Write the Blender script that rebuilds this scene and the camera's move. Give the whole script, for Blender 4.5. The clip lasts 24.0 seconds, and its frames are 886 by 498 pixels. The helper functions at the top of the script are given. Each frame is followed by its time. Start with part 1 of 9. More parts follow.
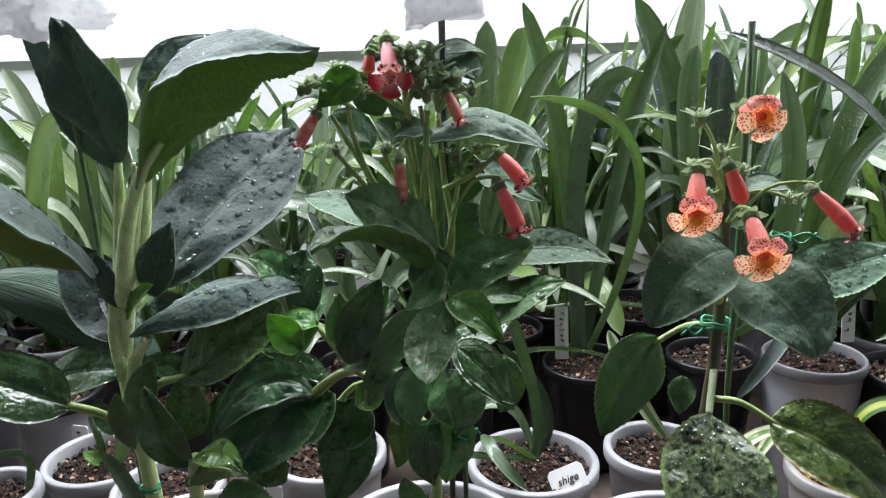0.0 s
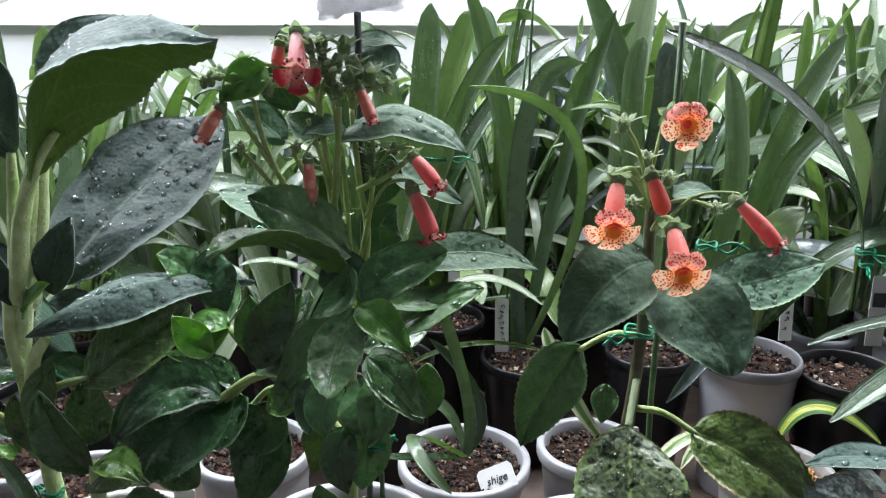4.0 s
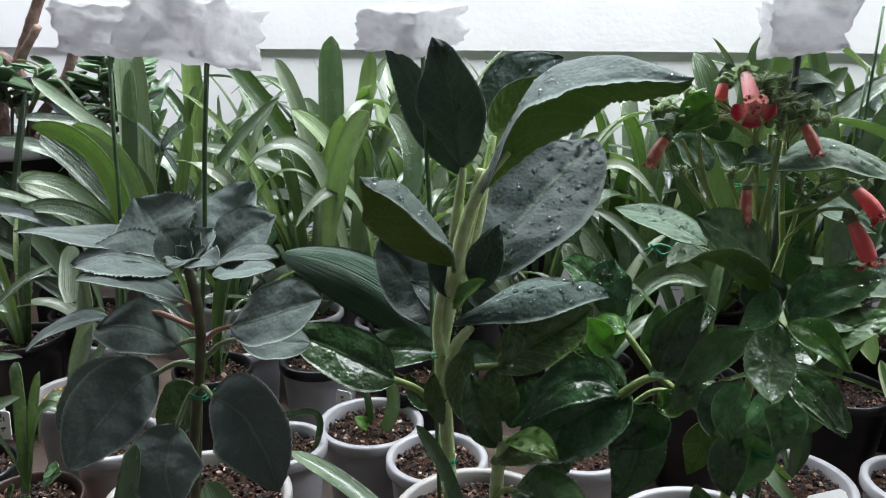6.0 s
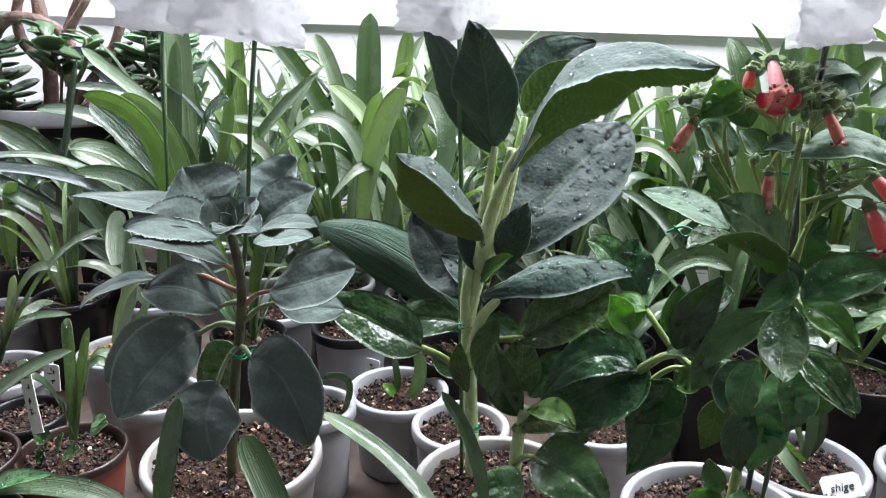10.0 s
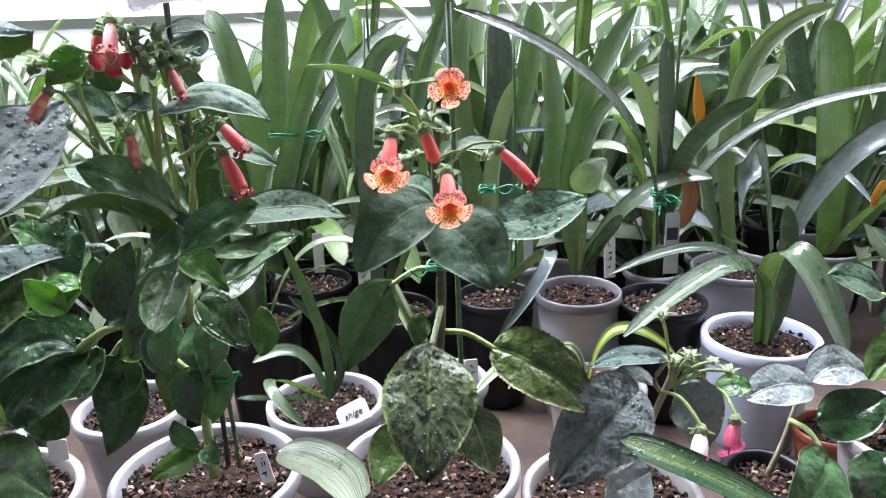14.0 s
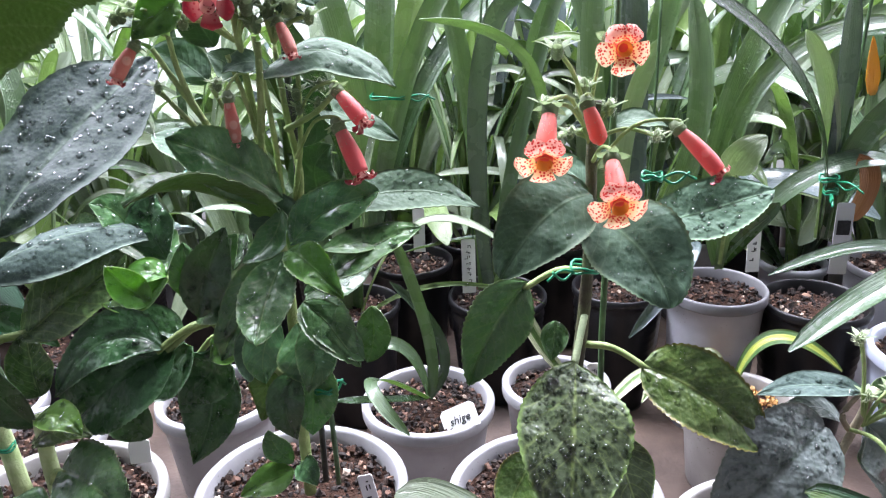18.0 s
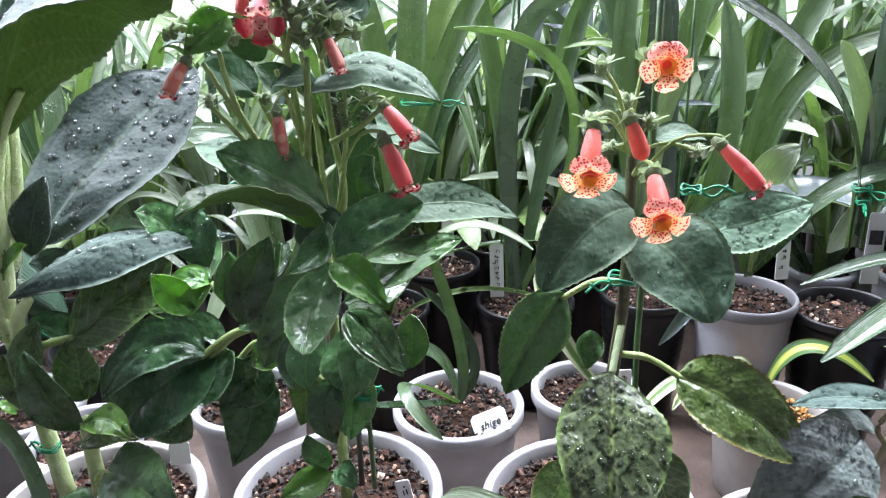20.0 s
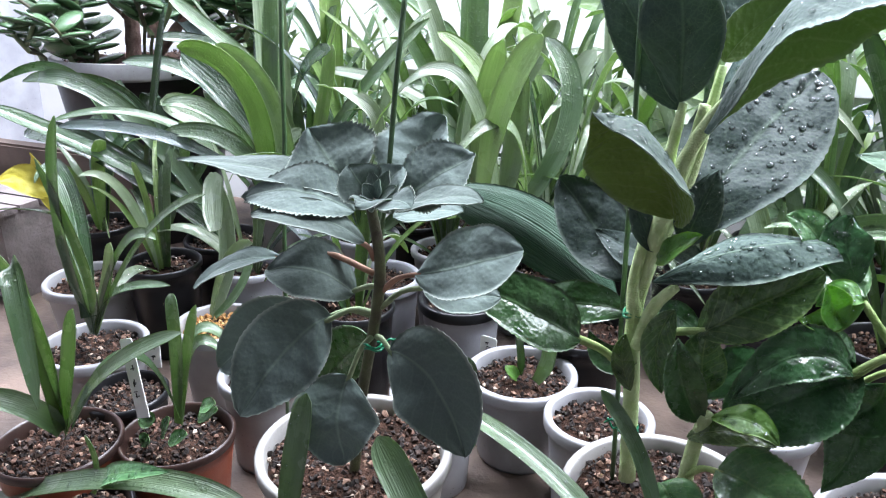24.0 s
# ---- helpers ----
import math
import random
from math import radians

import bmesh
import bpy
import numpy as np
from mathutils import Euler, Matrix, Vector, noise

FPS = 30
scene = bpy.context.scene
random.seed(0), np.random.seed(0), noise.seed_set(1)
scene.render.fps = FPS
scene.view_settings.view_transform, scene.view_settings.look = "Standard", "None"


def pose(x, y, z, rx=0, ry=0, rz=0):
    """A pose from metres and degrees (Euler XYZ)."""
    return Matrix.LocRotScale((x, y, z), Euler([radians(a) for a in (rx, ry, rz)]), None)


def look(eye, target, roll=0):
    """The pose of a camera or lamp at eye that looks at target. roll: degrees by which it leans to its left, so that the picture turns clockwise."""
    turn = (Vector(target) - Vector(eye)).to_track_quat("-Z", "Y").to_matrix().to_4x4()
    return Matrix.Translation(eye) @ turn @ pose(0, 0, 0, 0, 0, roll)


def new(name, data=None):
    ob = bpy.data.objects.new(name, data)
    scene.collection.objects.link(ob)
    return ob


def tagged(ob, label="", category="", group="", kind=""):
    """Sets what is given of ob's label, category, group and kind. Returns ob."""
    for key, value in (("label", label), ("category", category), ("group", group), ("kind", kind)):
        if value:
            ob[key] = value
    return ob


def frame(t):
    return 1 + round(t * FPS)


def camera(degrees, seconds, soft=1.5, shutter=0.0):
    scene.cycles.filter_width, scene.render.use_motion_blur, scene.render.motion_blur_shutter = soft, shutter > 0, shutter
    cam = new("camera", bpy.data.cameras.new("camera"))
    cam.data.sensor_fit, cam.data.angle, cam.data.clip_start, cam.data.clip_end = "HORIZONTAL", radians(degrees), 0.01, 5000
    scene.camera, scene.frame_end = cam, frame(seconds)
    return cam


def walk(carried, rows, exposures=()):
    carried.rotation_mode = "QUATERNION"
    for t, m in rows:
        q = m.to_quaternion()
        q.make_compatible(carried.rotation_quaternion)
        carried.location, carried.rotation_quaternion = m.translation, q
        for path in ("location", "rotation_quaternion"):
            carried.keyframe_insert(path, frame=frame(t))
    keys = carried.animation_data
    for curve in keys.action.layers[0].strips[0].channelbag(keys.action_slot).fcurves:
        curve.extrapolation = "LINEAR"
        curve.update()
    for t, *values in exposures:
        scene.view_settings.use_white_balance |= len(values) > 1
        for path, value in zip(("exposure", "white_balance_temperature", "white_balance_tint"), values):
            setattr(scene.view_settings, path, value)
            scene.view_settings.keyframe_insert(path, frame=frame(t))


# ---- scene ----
cam = camera(60.8, 24.0, 1.15)
PATH = [
    (0, (0.049, -0.028, 0.471), (-0.102, 1.898, -0.048), -1.8),
    (0.5, (0.059, -0.01, 0.472), (-0.077, 1.911, -0.068), -1.8),
    (1, (0.078, 0.005, 0.48), (-0.017, 1.918, -0.094), -1.8),
    (1.5, (0.095, 0.025, 0.485), (0.035, 1.931, -0.119), -1.8),
    (3.5, (0.101, 0.054, 0.472), (0.03, 1.965, -0.112), -0.6),
    (4, (0.081, 0.0, 0.484), (0.011, 1.909, -0.108), -0.0),
    (4.5, (0.054, -0.045, 0.488), (-0.117, 1.864, -0.081), -1.6),
    (5, (0.024, -0.075, 0.491), (-0.236, 1.835, -0.042), -0.7),
    (5.5, (-0.021, -0.081, 0.492), (-0.405, 1.809, -0.039), -0.3),
    (6, (-0.071, -0.078, 0.497), (-0.581, 1.777, -0.052), 0.1),
    (6.5, (-0.118, -0.076, 0.497), (-0.723, 1.736, -0.095), 0.9),
    (7, (-0.124, -0.077, 0.49), (-0.71, 1.725, -0.149), 1.9),
    (7.5, (-0.094, -0.078, 0.49), (-0.692, 1.727, -0.131), 0.6),
    (8, (-0.074, -0.084, 0.497), (-0.657, 1.73, -0.111), 0.9),
    (8.5, (-0.075, -0.086, 0.497), (-0.664, 1.72, -0.129), 1.1),
    (9, (-0.078, -0.092, 0.496), (-0.693, 1.699, -0.147), 0.5),
    (9.5, (-0.075, -0.1, 0.5), (-0.676, 1.706, -0.115), 1.1),
    (11.5, (0.004, -0.102, 0.503), (-0.394, 1.765, -0.094), -0.7),
    (12, (0.034, -0.094, 0.5), (-0.217, 1.798, -0.096), -1.3),
    (12.5, (0.073, -0.081, 0.493), (-0.046, 1.808, -0.15), -1.3),
    (13, (0.105, -0.08, 0.49), (0.077, 1.813, -0.155), -1.8),
    (13.5, (0.131, -0.084, 0.486), (0.173, 1.811, -0.152), -1.8),
    (14, (0.159, -0.089, 0.484), (0.284, 1.803, -0.151), -2.0),
    (14.5, (0.179, -0.095, 0.477), (0.367, 1.795, -0.15), -2.2),
    (15, (0.197, -0.087, 0.471), (0.415, 1.801, -0.153), -2.6),
    (15.5, (0.186, -0.077, 0.464), (0.317, 1.803, -0.206), -3.7),
    (16, (0.175, -0.074, 0.47), (0.294, 1.806, -0.203), -2.9),
    (16.5, (0.158, -0.069, 0.478), (0.248, 1.813, -0.192), -2.1),
    (17, (0.147, -0.047, 0.478), (0.154, 1.832, -0.207), -2.7),
    (17.5, (0.127, -0.016, 0.482), (0.101, 1.863, -0.203), -1.9),
    (18, (0.116, 0.013, 0.476), (0.055, 1.873, -0.255), -1.8),
    (18.5, (0.115, 0.023, 0.479), (0.043, 1.878, -0.266), -1.9),
    (20.5, (0.082, -0.002, 0.488), (-0.053, 1.854, -0.245), -1.5),
    (21, (0.055, -0.019, 0.487), (-0.166, 1.835, -0.23), -1.3),
    (21.5, (0.022, -0.048, 0.499), (-0.262, 1.8, -0.211), 0.9),
    (22, (-0.031, -0.08, 0.506), (-0.453, 1.758, -0.161), 1.7),
    (22.5, (-0.078, -0.086, 0.507), (-0.622, 1.715, -0.17), 1.7),
    (23, (-0.129, -0.083, 0.492), (-0.76, 1.681, -0.208), 2.2),
    (23.5, (-0.15, -0.07, 0.49), (-0.818, 1.678, -0.217), 2.1),
    (24, (-0.161, -0.042, 0.488), (-0.866, 1.683, -0.237), 0.3),
]
walk(cam, [(t, look(eye, target, roll)) for t, eye, target, roll in PATH], exposures=[(0.0, 0.08, 6480, 16.5), (1.0, 0.22, 6430, 17.5), (4.0, 0.18, 6390, 15.0), (5.0, -0.02, 6500, 13.5), (6.0, -0.24, 6500, 14), (7.0, 0.2, 6450, 16.5), (8.0, 0.42, 6450, 17), (9.5, 0.38, 6450, 16), (11.5, 0.31, 6400, 21), (12.0, 0.31, 6460, 23.0), (14.0, 0.66, 6270, 24.5), (18.5, 0.86, 6220, 25.0), (21.0, 0.82, 6190, 16.0), (22.0, 0.62, 6300, 13.0), (24.0, 0.71, 6130, 17.5)])

# ---- light ----
world = bpy.data.worlds.new("overcast_sky")
scene.world = world
world.use_nodes = True
wn, wl = world.node_tree.nodes, world.node_tree.links
sky = wn.new("ShaderNodeTexSky")
sky.sky_type, sky.sun_disc = "NISHITA", False
sky.sun_elevation, sky.sun_rotation = radians(62), radians(0)
sky.air_density, sky.dust_density = 1.0, 5.0
wl.new(sky.outputs[0], wn["Background"].inputs[0])
wn["Background"].inputs[1].default_value = 0.014

sun_data = bpy.data.lights.new("sun", "SUN")
sun_data.energy, sun_data.angle, sun_data.color = 0.9, radians(25), (1.0, 0.98, 0.95)
sun = new("sun", sun_data)
sun.matrix_world = look((0.1, 1.9, 4.0), (0, 0.5, 0.2))

# unseen strip lamp added over the rear rows, standing in for roof daylight
fill_strip_data = bpy.data.lights.new("rear_fill_strip", "AREA")
fill_strip_data.shape, fill_strip_data.size, fill_strip_data.size_y = "RECTANGLE", 3.3, 0.5
fill_strip_data.energy, fill_strip_data.color = 118.0, (0.90, 0.96, 1.0)
fill_strip = new("rear_fill_strip", fill_strip_data)
fill_strip.matrix_world = look((-0.2, 1.03, 1.52), (-0.2, 0.95, 0.0))


# ---- materials ----
def material(name):
    m = bpy.data.materials.new(name)
    m.use_nodes = True
    return m, m.node_tree.nodes, m.node_tree.links, m.node_tree.nodes["Principled BSDF"]


def ramp(n, stops, interp="LINEAR"):
    r = n.new("ShaderNodeValToRGB")
    r.color_ramp.interpolation = interp
    while len(r.color_ramp.elements) < len(stops):
        r.color_ramp.elements.new(0.5)
    for e, (p, c) in zip(r.color_ramp.elements, stops):
        e.position = p
        e.color = (*c, 1) if len(c) == 3 else c
    return r


def mixed(n, l, fac, a, b, mode="MIX"):
    x = n.new("ShaderNodeMix")
    x.data_type, x.blend_type = "RGBA", mode
    for sock, val in ((x.inputs["Factor"], fac), (x.inputs["A"], a), (x.inputs["B"], b)):
        if hasattr(val, "is_output"):
            l.new(val, sock)
        elif isinstance(val, (int, float)):
            sock.default_value = val
        else:
            sock.default_value = (*val, 1)
    return x.outputs["Result"]


def math_node(n, l, op, a, b=0.0, c=None):
    x = n.new("ShaderNodeMath")
    x.operation = op
    for i, val in enumerate((a, b) if c is None else (a, b, c)):
        if hasattr(val, "is_output"):
            l.new(val, x.inputs[i])
        else:
            x.inputs[i].default_value = val
    return x.outputs[0]


def noise_tex(n, l, scale, detail=4.0, vec=None, rough=0.55):
    x = n.new("ShaderNodeTexNoise")
    x.inputs["Scale"].default_value, x.inputs["Detail"].default_value = scale, detail
    x.inputs["Roughness"].default_value = rough
    if vec is not None:
        l.new(vec, x.inputs["Vector"])
    return x.outputs["Fac"]


def bumped(n, l, bsdf, height, strength, distance=0.002):
    b = n.new("ShaderNodeBump")
    b.inputs["Strength"].default_value, b.inputs["Distance"].default_value = strength, distance
    l.new(height, b.inputs["Height"])
    l.new(b.outputs[0], bsdf.inputs["Normal"])


RELIEF = {}
SPRAYED = ("green_leaf_top", "shaded_green_leaf_top", "wet_olive_leaf_top", "young_leaf_top", "velvet_leaf_top")


def broad_leaf(name, dark, light, vein, edge, rough=0.45, thru=0.22, glow=(0.12, 0.3, 0.04), veins=7.0, relief=0.6, wet=0.0, sidev=0.3, midv=0.6, sheen=0.12, rimv=0.55, coat=0.0, spec=0.5, puffy=0.6):
    """A broad leaf: midrib, curved side veins and a pale margin from its own UV, blotches, gloss that varies."""
    m, n, l, b = material(name)
    uv = n.new("ShaderNodeUVMap")
    sep = n.new("ShaderNodeSeparateXYZ")
    l.new(uv.outputs[0], sep.inputs[0])
    across = math_node(n, l, "ABSOLUTE", math_node(n, l, "SUBTRACT", sep.outputs[0], 0.5))
    info = n.new("ShaderNodeObjectInfo")
    geo = n.new("ShaderNodeTexCoord")
    wob = noise_tex(n, l, 60.0, 3.0, geo.outputs["Object"])
    # side veins run forward from the midrib
    phase = math_node(n, l, "SUBTRACT", math_node(n, l, "MULTIPLY", sep.outputs[1], veins), math_node(n, l, "MULTIPLY", across, veins * 0.55))
    phase = math_node(n, l, "ADD", phase, math_node(n, l, "MULTIPLY", wob, 0.9))
    tri = math_node(n, l, "PINGPONG", phase, 0.5)
    side = ramp(n, [(0.0, (1, 1, 1)), (0.11, (0, 0, 0))])
    l.new(tri, side.inputs[0])
    mid = ramp(n, [(0.0, (1, 1, 1)), (0.028, (0, 0, 0))])
    l.new(across, mid.inputs[0])
    rim = ramp(n, [(0.455, (0, 0, 0)), (0.495, (1, 1, 1))])
    l.new(across, rim.inputs[0])
    blotch = noise_tex(n, l, 38.0, 5.0, geo.outputs["Object"])
    br = ramp(n, [(0.32, (0, 0, 0)), (0.72, (1, 1, 1))])
    l.new(blotch, br.inputs[0])
    col = mixed(n, l, math_node(n, l, "MULTIPLY_ADD", br.outputs[0], 0.46, 0.27), dark, light)
    col = mixed(n, l, math_node(n, l, "MULTIPLY", side.outputs[0], sidev * 0.75), col, vein)
    col = mixed(n, l, math_node(n, l, "MULTIPLY", mid.outputs[0], midv), col, vein)
    col = mixed(n, l, math_node(n, l, "MULTIPLY", rim.outputs[0], rimv), col, edge)
    net = n.new("ShaderNodeTexVoronoi")
    net.feature = "DISTANCE_TO_EDGE"
    net.inputs["Scale"].default_value = 300.0
    l.new(geo.outputs["Object"], net.inputs["Vector"])
    nr = ramp(n, [(0.02, (1, 1, 1)), (0.09, (0, 0, 0))])
    l.new(net.outputs["Distance"], nr.inputs[0])
    col = mixed(n, l, math_node(n, l, "MULTIPLY", nr.outputs[0], math_node(n, l, "MULTIPLY", wob, 0.30)), col, vein)
    hsv = n.new("ShaderNodeHueSaturation")
    l.new(col, hsv.inputs["Color"])
    l.new(math_node(n, l, "MULTIPLY_ADD", info.outputs["Random"], 0.5, 0.75), hsv.inputs["Value"])
    l.new(math_node(n, l, "MULTIPLY_ADD", info.outputs["Random"], 0.03, 0.485), hsv.inputs["Hue"])
    l.new(hsv.outputs[0], b.inputs["Base Color"])
    film = noise_tex(n, l, 70.0, 3.0, geo.outputs["Object"])
    fr = ramp(n, [(0.42, (rough,) * 3), (0.56, (max(0.1, rough - (0.16 if coat else 0.04) - wet),) * 3)])
    l.new(film, fr.inputs[0])
    l.new(fr.outputs[0], b.inputs["Roughness"])
    b.inputs["Sheen Weight"].default_value = sheen
    b.inputs["Specular IOR Level"].default_value = spec
    b.inputs["Sheen Roughness"].default_value = 0.35
    if coat:
        cr = ramp(n, [(0.50, (0.0,) * 3), (0.64, (coat,) * 3)])
        l.new(film, cr.inputs[0])
        l.new(cr.outputs[0], b.inputs["Coat Weight"])
        b.inputs["Coat Roughness"].default_value, b.inputs["Coat IOR"].default_value = 0.06, 1.38
        ripple = n.new("ShaderNodeBump")
        ripple.inputs["Strength"].default_value, ripple.inputs["Distance"].default_value = 0.55, 0.0018
        l.new(noise_tex(n, l, 240.0, 3.0, geo.outputs["Object"], 0.6), ripple.inputs["Height"])
        l.new(ripple.outputs[0], b.inputs["Coat Normal"])
    fine = noise_tex(n, l, 900.0, 2.0, geo.outputs["Object"])
    quilt = math_node(n, l, "SMOOTH_MIN", tri, 0.3, 0.2)
    cells = n.new("ShaderNodeTexVoronoi")
    cells.feature = "SMOOTH_F1"
    cells.inputs["Scale"].default_value = 330.0
    l.new(geo.outputs["Object"], cells.inputs["Vector"])
    h = math_node(n, l, "ADD", math_node(n, l, "MULTIPLY", quilt, 0.45), math_node(n, l, "MULTIPLY", fine, 0.08))
    h = math_node(n, l, "ADD", h, math_node(n, l, "MULTIPLY", cells.outputs["Distance"], -0.75))
    h = math_node(n, l, "ADD", h, math_node(n, l, "MULTIPLY", mid.outputs[0], -0.35))
    h = math_node(n, l, "ADD", h, math_node(n, l, "MULTIPLY", wob, 0.25))
    crease = noise_tex(n, l, 150.0, 4.0, geo.outputs["Object"], 0.6)
    h = math_node(n, l, "ADD", h, math_node(n, l, "MULTIPLY", crease, 0.4))
    bumped(n, l, b, h, relief, 0.0022)
    tr = n.new("ShaderNodeBsdfTranslucent")
    tr.inputs[0].default_value = (*glow, 1)
    mx = n.new("ShaderNodeMixShader")
    mx.inputs[0].default_value = thru
    l.new(b.outputs[0], mx.inputs[1])
    l.new(tr.outputs[0], mx.inputs[2])
    l.new(mx.outputs[0], n["Material Output"].inputs[0])
    RELIEF[name] = veins, puffy
    return m


def strap_leaf(name, dark, light, rough=0.32, thru=0.2, glow=(0.16, 0.32, 0.05), lines=20.0, stripe=0.6, pale=None, coat=0.5, spec=0.6, dew=0.5):
    """A strap leaf: fine lengthwise ribs, gloss, slow mottling along its length."""
    m, n, l, b = material(name)
    uv = n.new("ShaderNodeUVMap")
    sep = n.new("ShaderNodeSeparateXYZ")
    l.new(uv.outputs[0], sep.inputs[0])
    info = n.new("ShaderNodeObjectInfo")
    geo = n.new("ShaderNodeTexCoord")
    comb = n.new("ShaderNodeCombineXYZ")
    l.new(math_node(n, l, "MULTIPLY", sep.outputs[0], lines), comb.inputs[0])
    l.new(math_node(n, l, "MULTIPLY", sep.outputs[1], 1.6), comb.inputs[1])
    l.new(math_node(n, l, "MULTIPLY", info.outputs["Random"], 40.0), comb.inputs[2])
    rib = noise_tex(n, l, 1.0, 2.0, comb.outputs[0])
    rr = ramp(n, [(0.35, (0, 0, 0)), (0.68, (1, 1, 1))])
    l.new(rib, rr.inputs[0])
    slow = noise_tex(n, l, 14.0, 4.0, geo.outputs["Object"])
    sr = ramp(n, [(0.35, (0, 0, 0)), (0.7, (1, 1, 1))])
    l.new(slow, sr.inputs[0])
    col = mixed(n, l, sr.outputs[0], dark, light)
    col = mixed(n, l, math_node(n, l, "MULTIPLY", rr.outputs[0], stripe), col, light)
    if pale:
        across = math_node(n, l, "ABSOLUTE", math_node(n, l, "SUBTRACT", sep.outputs[0], 0.5))
        pr = ramp(n, [(0.16, (0, 0, 0)), (0.26, (1, 1, 1))])
        l.new(math_node(n, l, "ADD", across, math_node(n, l, "MULTIPLY", math_node(n, l, "SUBTRACT", rib, 0.5), 0.35)), pr.inputs[0])
        col = mixed(n, l, pr.outputs[0], col, pale)
    hsv = n.new("ShaderNodeHueSaturation")
    l.new(col, hsv.inputs["Color"])
    l.new(math_node(n, l, "MULTIPLY_ADD", info.outputs["Random"], 0.85, 0.52), hsv.inputs["Value"])
    l.new(math_node(n, l, "MULTIPLY_ADD", info.outputs["Random"], -0.03, 0.515), hsv.inputs["Hue"])
    l.new(hsv.outputs[0], b.inputs["Base Color"])
    film = noise_tex(n, l, 30.0, 3.0, geo.outputs["Object"])
    fr = ramp(n, [(0.4, (rough + 0.08,) * 3), (0.65, (rough - 0.1,) * 3)])
    l.new(film, fr.inputs[0])
    l.new(fr.outputs[0], b.inputs["Roughness"])
    b.inputs["Coat Weight"].default_value, b.inputs["Coat Roughness"].default_value, b.inputs["Coat IOR"].default_value = coat, 0.16, 1.5
    b.inputs["Specular IOR Level"].default_value = spec
    cells = n.new("ShaderNodeTexVoronoi")
    cells.inputs["Scale"].default_value = 230.0
    l.new(geo.outputs["Object"], cells.inputs["Vector"])
    bead = ramp(n, [(0.0, (1, 1, 1)), (0.2, (0.75,) * 3), (0.36, (0, 0, 0))])
    l.new(cells.outputs["Distance"], bead.inputs[0])
    wetter = ramp(n, [(0.47, (0, 0, 0)), (0.58, (1, 1, 1))])
    l.new(noise_tex(n, l, 9.0, 2.0, geo.outputs["Object"]), wetter.inputs[0])
    beads = math_node(n, l, "MULTIPLY", math_node(n, l, "MULTIPLY", bead.outputs[0], wetter.outputs[0]), dew)
    relief = math_node(n, l, "ADD", rib, math_node(n, l, "MULTIPLY", slow, 0.4))
    bumped(n, l, b, math_node(n, l, "ADD", math_node(n, l, "MULTIPLY", relief, 1.5), math_node(n, l, "MULTIPLY", beads, 1.6)), 0.7, 0.0022)
    tr = n.new("ShaderNodeBsdfTranslucent")
    tr.inputs[0].default_value = (*glow, 1)
    mx = n.new("ShaderNodeMixShader")
    mx.inputs[0].default_value = thru
    l.new(b.outputs[0], mx.inputs[1])
    l.new(tr.outputs[0], mx.inputs[2])
    l.new(mx.outputs[0], n["Material Output"].inputs[0])
    return m


def plain(name, a, c, rough=0.5, scale=40.0, bump=0.2, dist=0.002, metal=0.0, fine=600.0, lo=0.35, hi=0.7, spec=0.5):
    m, n, l, b = material(name)
    geo = n.new("ShaderNodeTexCoord")
    big = noise_tex(n, l, scale, 5.0, geo.outputs["Object"])
    r = ramp(n, [(lo, a), (hi, c)])
    l.new(big, r.inputs[0])
    l.new(r.outputs[0], b.inputs["Base Color"])
    b.inputs["Roughness"].default_value, b.inputs["Metallic"].default_value = rough, metal
    b.inputs["Specular IOR Level"].default_value = spec
    f = noise_tex(n, l, fine, 3.0, geo.outputs["Object"])
    bumped(n, l, b, math_node(n, l, "ADD", f, math_node(n, l, "MULTIPLY", big, 0.6)), bump, dist)
    return m


def plastic(name, a, c, rough=0.36, dirt=(0.10, 0.08, 0.055), amount=0.5):
    """Moulded plastic with faint mottling, soil specks and dried splashes."""
    m, n, l, b = material(name)
    geo = n.new("ShaderNodeTexCoord")
    big = noise_tex(n, l, 16.0, 5.0, geo.outputs["Object"])
    r = ramp(n, [(0.35, a), (0.7, c)])
    l.new(big, r.inputs[0])
    v = n.new("ShaderNodeTexVoronoi")
    v.inputs["Scale"].default_value = 210.0
    l.new(geo.outputs["Object"], v.inputs["Vector"])
    sp = ramp(n, [(0.10, (1, 1, 1)), (0.16, (0, 0, 0))])
    l.new(v.outputs["Distance"], sp.inputs[0])
    where = ramp(n, [(0.50, (0, 0, 0)), (0.66, (1, 1, 1))])
    l.new(noise_tex(n, l, 42.0, 3.0, geo.outputs["Object"]), where.inputs[0])
    col = mixed(n, l, math_node(n, l, "MULTIPLY", sp.outputs[0], where.outputs[0]), r.outputs[0], dirt)
    smear = ramp(n, [(0.55, (0, 0, 0)), (0.8, (1, 1, 1))])
    l.new(noise_tex(n, l, 11.0, 6.0, geo.outputs["Object"], 0.7), smear.inputs[0])
    col = mixed(n, l, math_node(n, l, "MULTIPLY", smear.outputs[0], amount), col, dirt)
    l.new(col, b.inputs["Base Color"])
    b.inputs["Roughness"].default_value = rough
    bumped(n, l, b, math_node(n, l, "ADD", big, noise_tex(n, l, 300.0, 2.0, geo.outputs["Object"])), 0.12, 0.001)
    return m


